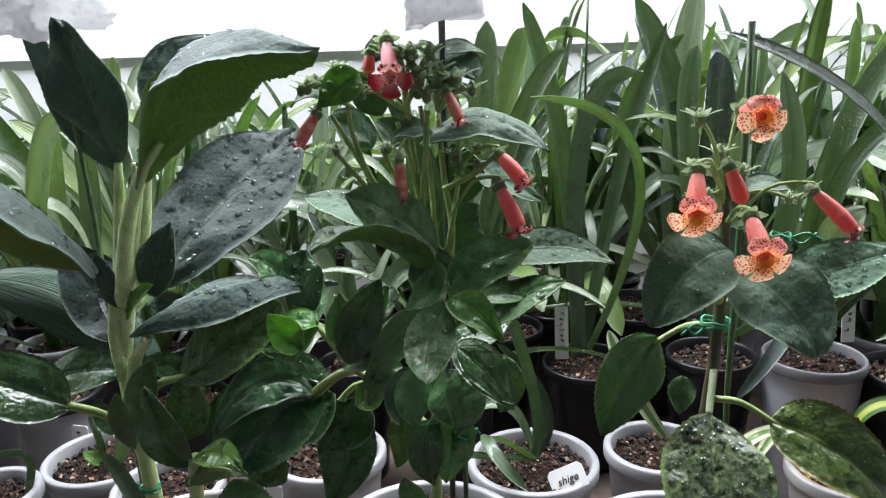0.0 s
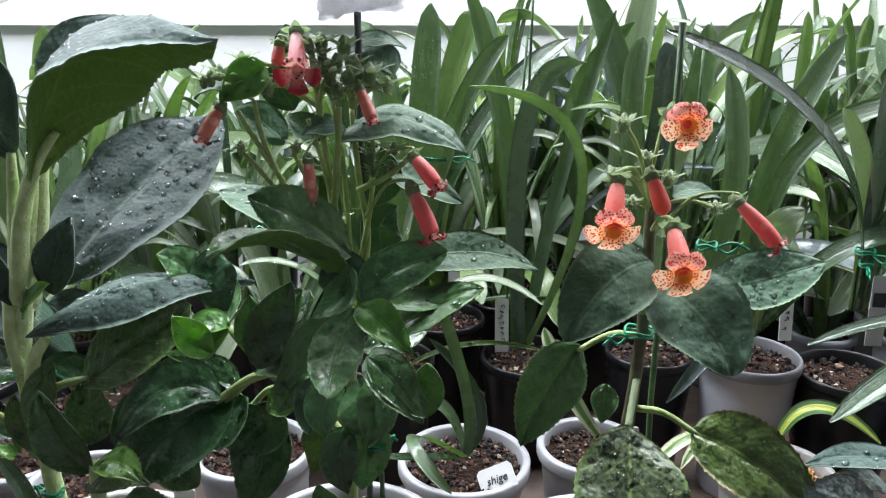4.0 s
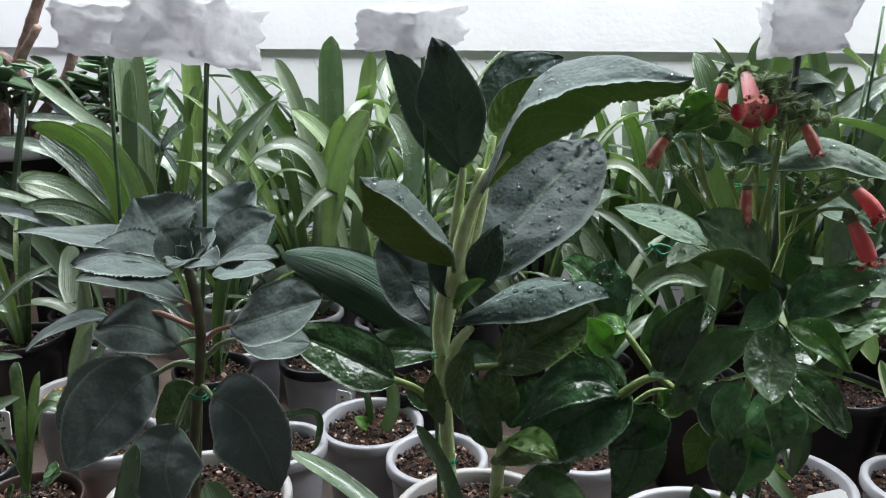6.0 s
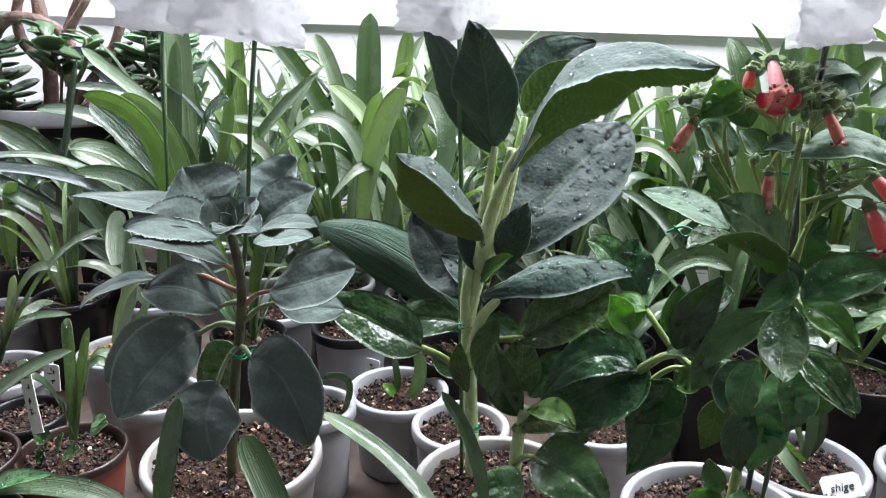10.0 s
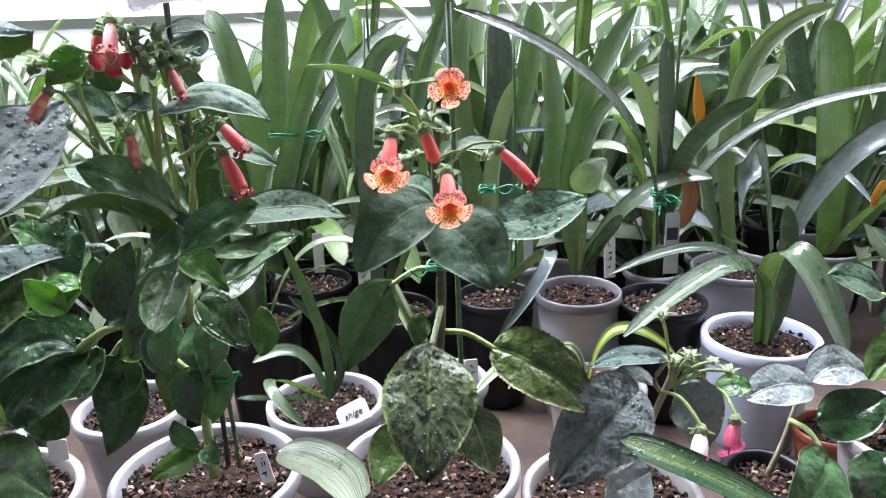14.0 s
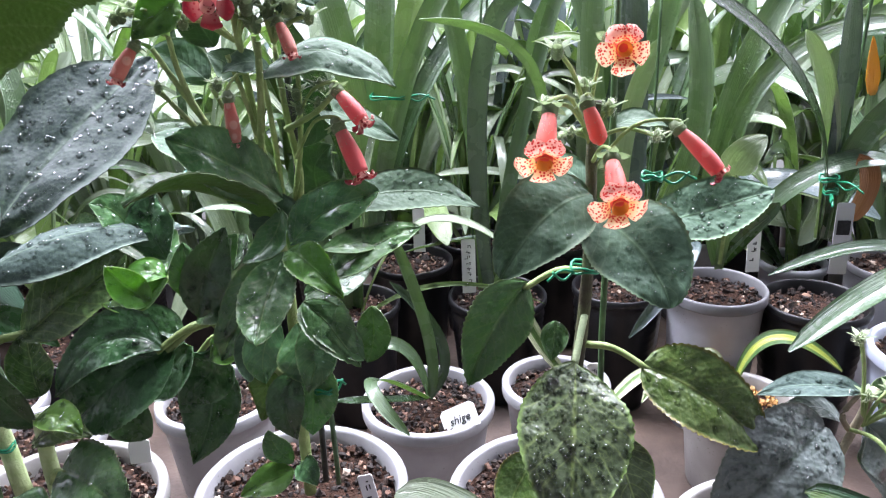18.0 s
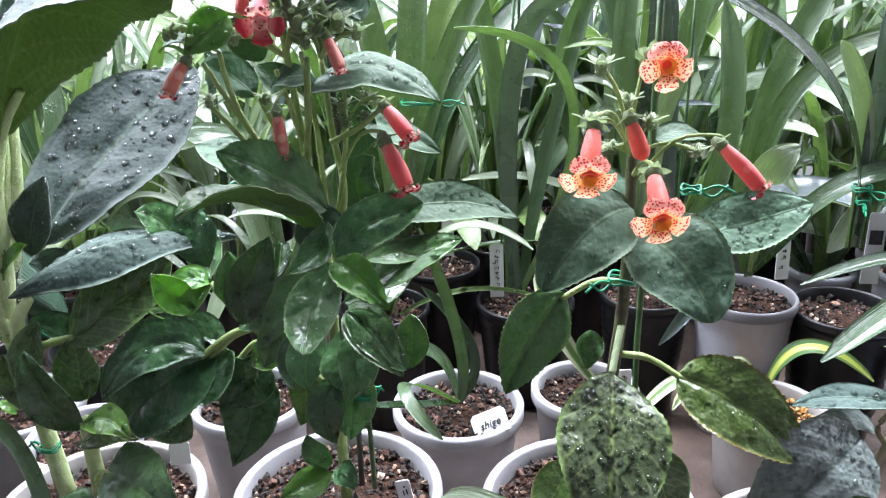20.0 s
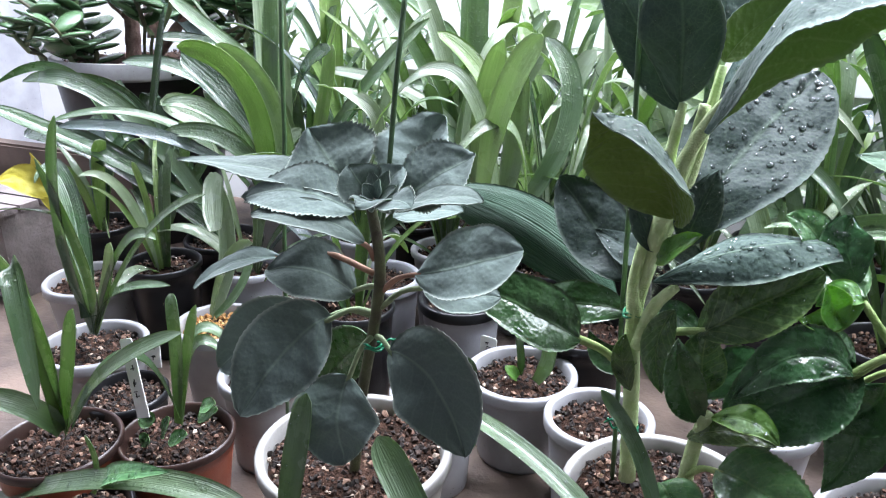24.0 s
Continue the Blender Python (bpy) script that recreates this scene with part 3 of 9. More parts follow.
def leaf(plant, base, via, tip, width, face=(0, -0.5, 0.85), fold=0.15, curl=0.0, shape="ovate", mats=None, serr=0.0, drops=0, wave=0.05,
         stalk=None, stalk_r=0.0022, stalk_mat=None, label="", name="leaf", twist=0.0, thick=0.0007, dsize=1.0):
    """One leaf from its foot through a point half-way to its tip. face: where its upper side looks. fold lifts both halves,
    curl lets the margins droop, serr notches them; drops sets beads of water on the upper side."""
    base, tip = Vector(base), Vector(tip)
    chord = tip - base
    side0 = chord.cross(Vector(face)).normalized()
    via = Vector(via) if via is not None else (base + tip) / 2
    ctrl = 2 * via - (base + tip) / 2
    long = shape in ("strap", "blade")
    nu, nv = (6, 22) if long else ((16, 46) if width > 0.032 else ((12, 32) if width > 0.02 else (6, 16)))
    up, low = mats
    ribs, puff = (0.0, 0.0) if long else RELIEF.get(up.name, (0.0, 0.0))
    puff *= 0.021 * width
    if not long and not serr and width > 0.012:
        serr = 0.018
    g = Geo()
    seed = RNG.random() * 50
    rows = []
    for j in range(nv + 1):
        t = j / nv
        tt = 0.004 + 0.995 * t
        p = (1 - t) ** 2 * base + 2 * t * (1 - t) * ctrl + t * t * tip
        d = (2 * (1 - t) * (ctrl - base) + 2 * t * (tip - ctrl)).normalized()
        side = (side0 - side0.dot(d) * d).normalized()
        if twist:
            side = Matrix.Rotation(radians(twist) * t, 3, d) @ side
        nrm = side.cross(d).normalized()
        hw = 0.5 * width * outline(shape, tt)
        row = []
        for i in range(nu + 1):
            u = -1 + 2 * i / nu
            w = hw * u
            if serr and abs(u) > 0.99:
                w += 0.5 * width * serr * (1 if j % 2 else -0.6) * RNG.uniform(0.3, 1.3) * (1 if u > 0 else -1)
            lift = fold * abs(w) - curl * hw * u * u + wave * width * (noise.noise((t * 3.1 + seed, u * 0.9, seed)) + 0.6 * abs(u) * math.sin(11 * t + seed + 2 * u) + 0.35 * noise.noise((t * 9 + seed, u * 3.5, seed + 4)))
            if ribs:
                hump = abs(math.sin(math.pi * (ribs * (t - 0.275 * abs(u)) + 0.45 + 0.25 * noise.noise((t * 4 + seed, u * 2, 2)))))
                lift += puff * (hump ** 0.6 * min(1.0, 4 * abs(u)) * (1 - 0.6 * u * u) + 0.55 * noise.noise((t * 13 + seed, u * 5, seed)))
                lift -= puff * 0.9 * max(0.0, 1 - 7 * abs(u))
            row.append((p + side * w + nrm * lift, nrm, u, t))
        rows.append(row)
    k = nu + 1
    for sgn in (1, 0):
        for row in rows:
            for q, nrm, u, t in row:
                g.v.append(q if sgn else q - nrm * thick)
    half = k * (nv + 1)
    for j in range(nv):
        for i in range(nu):
            a, b, c, d = j * k + i, j * k + i + 1, (j + 1) * k + i + 1, (j + 1) * k + i
            uv = [(i / nu, j / nv), ((i + 1) / nu, j / nv), ((i + 1) / nu, (j + 1) / nv), (i / nu, (j + 1) / nv)]
            g.face((a, d, c, b), 0, [uv[0], uv[3], uv[2], uv[1]])
            g.face((half + a, half + b, half + c, half + d), 1, uv)
    for j in range(nv):
        for e in (0, nu):
            a, b = j * k + e, (j + 1) * k + e
            q = (a, a + half, b + half, b) if e else (a, b, b + half, a + half)
            g.face(q, 0, [(e / nu, j / nv)] * 4)
    if not drops and up.name in SPRAYED and width > 0.015:
        drops, dsize = int(2400 * width), 1.15
    mlist = [up, low]
    if stalk is not None:
        s = Vector(stalk)
        mid = (s + base) / 2 + Vector((0, 0, 0.12 * (s - base).length))
        tube_geo(g, smooth_line([s, mid, base + 0.06 * chord], 4), [stalk_r * 1.15] * 4 + [stalk_r] * 5, 6, 2)
        mlist.append(stalk_mat or STEM_GREEN)
    ob = part(name, g, mlist, plant, label)
    if drops:
        w = Geo()
        for _ in range(drops):
            j, i = RNG.randrange(2, nv - 1), RNG.randrange(1, nu)
            q, nrm, u, t = rows[j][i]
            q2 = rows[j + 1][i][0]
            q3 = rows[j][i - 1][0]
            a, b = RNG.random(), RNG.random()
            c = q + (q2 - q) * a + (q3 - q) * b
            r = (0.0004 + 0.0016 * RNG.random() ** 2.6) * dsize
            ax = (q2 - q).normalized()
            bx = nrm.cross(ax)
            f0 = len(w.v)
            for rr, hh in ((1.0, -0.12), (0.8, 0.36), (0.36, 0.56)):
                for cx, sy in DOME:
                    w.v.append(c + r * (rr * (1.15 * cx * ax + sy * bx) + hh * nrm))
            w.v.append(c + nrm * r * 0.62)
            for ring in range(2):
                for s in range(7):
                    s2 = (s + 1) % 7
                    w.face((f0 + ring * 7 + s, f0 + ring * 7 + s2, f0 + ring * 7 + 7 + s2, f0 + ring * 7 + 7 + s))
            for s in range(7):
                w.face((f0 + 14 + s, f0 + 14 + (s + 1) % 7, f0 + 21))
        d = part("water_droplets", w, WATER, ob, "clear beads of water")
        tagged(d, kind="stuff")
    return ob


def stem(plant, pts, r0, r1, mat=None, name="stem", label=""):
    line = smooth_line(pts, 5)
    n = len(line) - 1
    g = Geo()
    tube_geo(g, line, [r0 + (r1 - r0) * i / n + 0.0004 * noise.noise((i * 0.9, r0 * 99, 3)) for i in range(n + 1)], 9)
    return part(name, g, mat or STEM_GREEN, plant, label)


def fuzz(owner, pts, r, count, length=0.0022, mat=None):
    """Short pale hairs standing off a stem or a flower tube."""
    line = smooth_line(pts, 6)
    g = Geo()
    for _ in range(count):
        f = RNG.random() * (len(line) - 1.001)
        i = int(f)
        p = line[i].lerp(line[i + 1], f - i)
        d = (line[i + 1] - line[i]).normalized()
        rv = Vector((RNG.gauss(0, 1), RNG.gauss(0, 1), RNG.gauss(0, 1)))
        o = (rv - rv.dot(d) * d).normalized()
        rad = r[0] + (r[1] - r[0]) * f / (len(line) - 1) if isinstance(r, tuple) else r
        s = d.cross(o) * 0.00013
        a = len(g.v)
        root = p + o * rad * 0.9
        g.v += [root - s, root + s, root + o * (length * (0.6 + 0.8 * RNG.random())) + d * length * RNG.uniform(-0.3, 0.3)]
        g.face((a, a + 1, a + 2))
    ob = part("hairs", g, mat or HAIR, owner, "fine pale hairs", smooth=False)
    return tagged(ob, kind="stuff")


HAIR = plain("pale_hair", (0.36, 0.42, 0.25), (0.50, 0.56, 0.37), 0.6, 50, 0.0)


def stones(name, parent, centre, radius, z, count, mat, size=(0.0013, 0.0040)):
    g = Geo()
    for _ in range(int(count * 3.0)):
        a, q = RNG.random() * 2 * math.pi, math.sqrt(RNG.random()) * radius
        r = size[0] + (size[1] - size[0]) * RNG.random() ** 1.6
        c = Vector((centre[0] + q * math.cos(a), centre[1] + q * math.sin(a), z + r * RNG.uniform(0.0, 0.55)))
        m = Euler((RNG.random() * 6, RNG.random() * 6, RNG.random() * 6)).to_matrix()
        f0 = len(g.v)
        sx = [RNG.uniform(0.6, 1.25) for _ in range(3)]
        for p in ((1, 0, 0), (-1, 0, 0), (0, 1, 0), (0, -1, 0), (0, 0, 1), (0, 0, -1), (0.6, 0.6, 0.55), (-0.6, -0.6, 0.55)):
            g.v.append(c + m @ Vector([r * p[i] * sx[i] * RNG.uniform(0.8, 1.1) for i in range(3)]))
        for t in ((0, 2, 6), (2, 4, 6), (4, 0, 6), (1, 3, 7), (3, 4, 7), (4, 1, 7), (4, 2, 1), (4, 3, 0), (2, 0, 5), (1, 2, 5), (3, 1, 5), (0, 3, 5)):
            g.face([f0 + i for i in t])
    return tagged(part(name, g, mat, parent, "loose bark and pumice grains", smooth=False), kind="stuff")


def pot(plant, x, y, r, h, mat, taper=0.76, lip=0.0045, lip_h=0.013, rim_mat=None, count=160, grain=None, ridges=0, fill=0.014, size=(0.0013, 0.0040)):
    """A round pot standing on the bench: outer wall, lip, inner wall, with soil and grains in it."""
    g = Geo()
    rb = r * taper
    prof = [(0.001, 0.004), (rb * 0.86, 0.004), (rb * 0.9, 0.0), (rb * 0.97, 0.0), (rb, 0.004)]
    steps = 6 if not ridges else 26
    for i in range(1, steps + 1):
        f = i / steps
        w = rb + (r - lip - rb) * f
        if ridges and 0.2 < f < 0.95:
            w += 0.0011 * (1 if i % 2 else -1)
        prof.append((w, 0.004 + (h - lip_h - 0.004) * f))
    wall = len(prof) - 1
    edge = 0.0025 if lip < 0.003 else 0.006
    prof += [(r - 0.0006, h - lip_h + 0.0006), (r, h - lip_h * 0.8), (r, h - 0.0018), (r - 0.0016, h), (r - edge, h), (r - edge - 0.0015, h - 0.002), (r - edge - 0.003, h - 0.012),
             (r * 0.9 - edge, h - 0.03)]
    lathe(g, prof, (x, y, 0), 44, 0, [0] * wall + [1] * (len(prof) - 1 - wall))
    part("pot", g, [mat, rim_mat or mat], plant)
    z = h - fill
    s = Geo()
    R = r - edge - 0.0022
    rings = 7
    s.v.append(Vector((x, y, z + 0.004)))
    for i in range(1, rings + 1):
        for k in range(24):
            a = 2 * math.pi * k / 24
            q = R * i / rings
            s.v.append(Vector((x + q * math.cos(a), y + q * math.sin(a), z + 0.004 * (1 - (i / rings) ** 2) + (0.0022 * noise.noise((x * 9 + q * math.cos(a) * 90, y * 9 + q * math.sin(a) * 90, 1)) if i < rings else -0.001))))
    for k in range(24):
        s.face((0, 1 + k, 1 + (k + 1) % 24))
    for i in range(rings - 1):
        for k in range(24):
            k2 = (k + 1) % 24
            s.face((1 + i * 24 + k, 1 + (i + 1) * 24 + k, 1 + (i + 1) * 24 + k2, 1 + i * 24 + k2))
    part("soil", s, SOIL, plant, "dark damp potting soil")
    if count:
        stones("soil_grains", plant, (x, y), R * 0.97, z + 0.003, count, grain or GRAIN, size)


def pot_beads(plant, x, y, r, h, taper, count):
    """Water beads on the side of a pot that faces the aisle."""
    w = Geo()
    for _ in range(count):
        a, f = -math.pi / 2 + RNG.uniform(-1.3, 1.3), RNG.uniform(0.15, 0.85)
        rad = r * (taper + (1 - taper) * f) - 0.0035
        nrm = Vector((math.cos(a), math.sin(a), -0.1)).normalized()
        c = Vector((x + rad * math.cos(a), y + rad * math.sin(a), h * f))
        q = 0.0006 + 0.0017 * RNG.random() ** 2
        ax = Vector((0, 0, 1))
        bx = nrm.cross(ax).normalized()
        f0 = len(w.v)
        for rr, hh in ((1.0, -0.3), (0.8, 0.36), (0.36, 0.56)):
            for cx, sy in DOME:
                w.v.append(c + q * (rr * (1.2 * cx * ax + sy * bx) + hh * nrm))
        w.v.append(c + nrm * q * 0.62)
        for ring in range(2):
            for k in range(7):
                k2 = (k + 1) % 7
                w.face((f0 + ring * 7 + k, f0 + ring * 7 + k2, f0 + ring * 7 + 7 + k2, f0 + ring * 7 + 7 + k))
        for k in range(7):
            w.face((f0 + 14 + k, f0 + 14 + (k + 1) % 7, f0 + 21))
    return tagged(part("water_droplets", w, WATER, plant, "clear beads of water"), kind="stuff")


def star_leaf(g, c, d, n, length, width, mat):
    """A small pointed sepal."""
    s = d.cross(n).normalized()
    f0 = len(g.v)
    for t, w in ((0.0, 0.35), (0.3, 1.0), (0.65, 0.75), (1.0, 0.02)):
        for u in (-1, 0, 1):
            g.v.append(c + d * length * t + s * u * w * width / 2 + n * (0.12 * width * (abs(u)) + 0.25 * length * t * t))
    for j in range(3):
        for i in range(2):
            a = f0 + j * 3 + i
            g.face((a, a + 1, a + 4, a + 3), mat)


def flower(plant, base, mouth, colours, size=1.0, lobes=True, look_at=(0.1, -0.9, -0.15), hairs=120, label="", stalk=None, bulge=1.0, open_=1.0):
    """A tubular hairy bloom: calyx, swollen tube, throat and five rounded spotted lobes."""
    tube_mat, petal_mat = colours
    base, mouth = Vector(base), Vector(mouth)
    ax = mouth - base
    L = ax.length
    dirn = ax.normalized()
    out = (dirn * 0.45 + Vector(look_at).normalized() * 0.75).normalized() if lobes else dirn
    pts = [base, base + dirn * 0.3 * L + Vector((0, 0, 0.02 * L)), base + dirn * 0.7 * L + Vector((0, 0, 0.03 * L)), mouth]
    line = smooth_line(pts, 4)
    rr = 0.0052 * size
    n = len(line) - 1
    rad = [rr * (0.40 + bulge * 0.54 * math.sin(math.pi * min(1, 0.05 + 0.62 * i / n)) ** 1.2) for i in range(n + 1)]
    if not lobes:
        rad[-1] *= 0.35
        rad[-2] *= 0.8
    g = Geo()
    tube_geo(g, line, rad, 12)
    if stalk is not None:
        s = Vector(stalk)
        tube_geo(g, smooth_line([s, (s + base) / 2 + Vector((0, 0, 0.25 * (s - base).length)), base + Vector((0, 0, 0.004)), base], 4), 0.0011 * size, 6, 1)
    fl = part("flower", g, [tube_mat, STEM_GREEN], plant, label)
    # calyx
    c = Geo()
    a1 = dirn.orthogonal().normalized()
    a2 = dirn.cross(a1)
    for k in range(5):
        w = 2 * math.pi * k / 5
        o = math.cos(w) * a1 + math.sin(w) * a2
        star_leaf(c, base - dirn * 0.001 + o * rr * 0.3, (dirn * 0.55 + o * 0.9).normalized(), (dirn - o * 0.5).normalized() * -1, 0.0068 * size, 0.005 * size, 0)
    tube_geo(c, [base - dirn * 0.004 * size, base, base + dirn * 0.004 * size], [0.0022 * size, 0.0042 * size, 0.004 * size], 8)
    part("calyx", c, CALYX, fl, "hairy green calyx")
    if hairs:
        fuzz(fl, pts, (rr * 0.8, rr), hairs, 0.0026 * size)
    if lobes:
        o = out
        b1 = (Vector((0, 0, 1)) - o.z * o).normalized()
        b2 = o.cross(b1)
        for k in range(5):
            w = math.radians((60, 120, 194, 270, 346)[k])
            d = (math.sin(w) * b1 + math.cos(w) * b2)
            p = Geo()
            nu, nv = 6, 6
            big = ((0.62 if petal_mat is PETAL_RED else 0.85) if k < 2 else 1.0) * open_
            ln, wd = 0.0098 * size * big, 0.0124 * size * big
            s = o.cross(d).normalized()
            c0 = mouth + d * rr * 0.72 + o * 0.0012 * size
            for j in range(nv + 1):
                t = j / nv
                hw = 0.5 * wd * (0.55 + 0.45 * t * 1.6 if t < 0.62 else max(0.0, 1 - ((t - 0.62) / 0.385) ** 2) ** 0.5)
                for i in range(nu + 1):
                    u = -1 + 2 * i / nu
                    p.v.append(c0 + d * ln * t + s * u * hw + o * (0.004 * size * math.sin(t * 2.0) - 0.0042 * size * t * t * (0.5 if petal_mat is PETAL_RED else 1.1) - 0.0016 * size * u * u * t + 0.0007 * size * noise.noise((t * 4, u * 3, k + base.x * 40))))
            for j in range(nv):
                for i in range(nu):
                    q = j * (nu + 1) + i
                    p.face((q, q + 1, q + nu + 2, q + nu + 1), 0, [(i / nu, j / nv), ((i + 1) / nu, j / nv), ((i + 1) / nu, (j + 1) / nv), (i / nu, (j + 1) / nv)])
            part("petal", p, UPPER.get(petal_mat, petal_mat) if k < 2 else petal_mat, fl)
        th = Geo()
        f0 = len(th.v)
        for q, dep in ((0.74, 0.0006), (0.60, -0.0005), (0.42, -0.003), (0.05, -0.004)):
            for k in range(12):
                w = 2 * math.pi * k / 12
                th.v.append(mouth + rr * q * (math.cos(w) * b1 + math.sin(w) * b2) + o * (dep * size + 0.0028 * size))
        for j in range(3):
            for k in range(12):
                th.face((f0 + j * 12 + k, f0 + j * 12 + (k + 1) % 12, f0 + j * 12 + 12 + (k + 1) % 12, f0 + j * 12 + 12 + k))
        part("throat", th, THROATS.get(petal_mat, THROAT), fl)
    return fl


def bud(plant, p, r, stalk=None):
    """A fuzzy green bud with its sepals."""
    g = Geo()
    p = Vector(p)
    tube_geo(g, [p + Vector((0, 0, r * z)) for z in (-1, -0.7, -0.1, 0.5, 0.95)], [r * 0.25, r * 0.5, r * 0.62, r * 0.42, r * 0.12], 9)
    for k in range(5):
        w = 2 * math.pi * k / 5 + p.x * 50
        o = Vector((math.cos(w), math.sin(w), 0.25)).normalized()
        star_leaf(g, p + o * r * 0.5, (o + Vector((0, 0, 0.5))).normalized(), Vector((0, 0, -1)) + o * 0.2, r * 1.9, r * 0.85, 0)
    if stalk is not None:
        s = Vector(stalk)
        tube_geo(g, smooth_line([s, (s + p) / 2 + Vector((0, 0, 0.15 * (s - p).length)), p], 4), 0.0013, 6, 1)
    b = part("bud", g, [CALYX, STEM_GREEN], plant, "hairy green flower bud")
    fuzz(b, [p - Vector((0, 0, r)), p + Vector((0, 0, r))], r * 0.6, 240, 0.0034)
    return b


def twist_tie(plant, at, r, mat=None, tail=0.02, turn=0.0):
    g = Geo()
    c = Vector(at)
    for q in range(2):
        ring = [c + Vector((r * math.cos(a), r * math.sin(a), 0.0025 * q + 0.0012 * math.sin(3 * a + q))) for a in [2 * math.pi * k / 14 for k in range(15)]]
        tube_geo(g, ring, 0.0009, 5)
    e = Vector((math.cos(turn), math.sin(turn) - 0.4, 0)).normalized()
    tube_geo(g, smooth_line([c + e * r, c + e * (r + tail * 0.5) + Vector((0, 0, 0.003)), c + e * (r + tail) - Vector((0, 0, 0.002))], 4), 0.0009, 5)
    tube_geo(g, smooth_line([c + e * r, c + e * (r + tail * 0.4) - Vector((0, 0, 0.004)), c + e * (r + tail * 0.8) + Vector((0, 0, 0.003))], 4), 0.0009, 5)
    return part("twist_tie", g, mat or TIE, plant, "green plastic-coated wire twist tie")


def stake(foot, top, r=0.0019, mat=None, label="thin green support stake in a pot"):
    e = thing("support_stake", foot, label, "stake", "support stakes")
    g = Geo()
    f, t = Vector(foot), Vector(top)
    tube_geo(g, [f.lerp(t, i / 6) + Vector((0.0006 * math.sin(i * 2), 0.0006 * math.cos(i * 3), 0)) for i in range(7)], r, 7)
    part("stick", g, mat or STAKE, e)
    return e


def foam(at, sx, sy, sz, seed, label="rough white foam block pushed onto a stake"):
    """A torn lump of white foam."""
    bm = bmesh.new()
    bmesh.ops.create_cube(bm, size=1.0)
    bmesh.ops.subdivide_edges(bm, edges=bm.edges[:], cuts=13, use_grid_fill=True)
    for v in bm.verts:
        p = v.co.copy()
        q = Vector((math.copysign(abs(p.x * 2) ** 0.92, p.x), math.copysign(abs(p.y * 2) ** 0.92, p.y), math.copysign(abs(p.z * 2) ** 0.92, p.z))) * 0.5
        d = noise.noise((p.x * 2.1 + seed, p.y * 2.1, p.z * 2.1)) * 0.28 + noise.noise((p.x * 7 + seed, p.y * 7, p.z * 7)) * 0.15 + noise.noise((p.x * 17 + seed, p.y * 17, p.z * 17)) * 0.10
        q *= 1 + d
        v.co = Vector((q.x * sx * 0.88, q.y * sy * 0.88, q.z * sz * 0.88))
    me = bpy.data.meshes.new("foam_block")
    bm.to_mesh(me)
    bm.free()
    me.materials.append(FOAM)
    me.polygons.foreach_set("use_smooth", [True] * len(me.polygons))
    ob = new("foam_block", me)
    ob.location = at
    ob.rotation_euler = (0.1 * math.sin(seed), 0.12 * math.cos(seed * 2), seed)
    return tagged(ob, label, "foam block", "foam blocks on stakes")


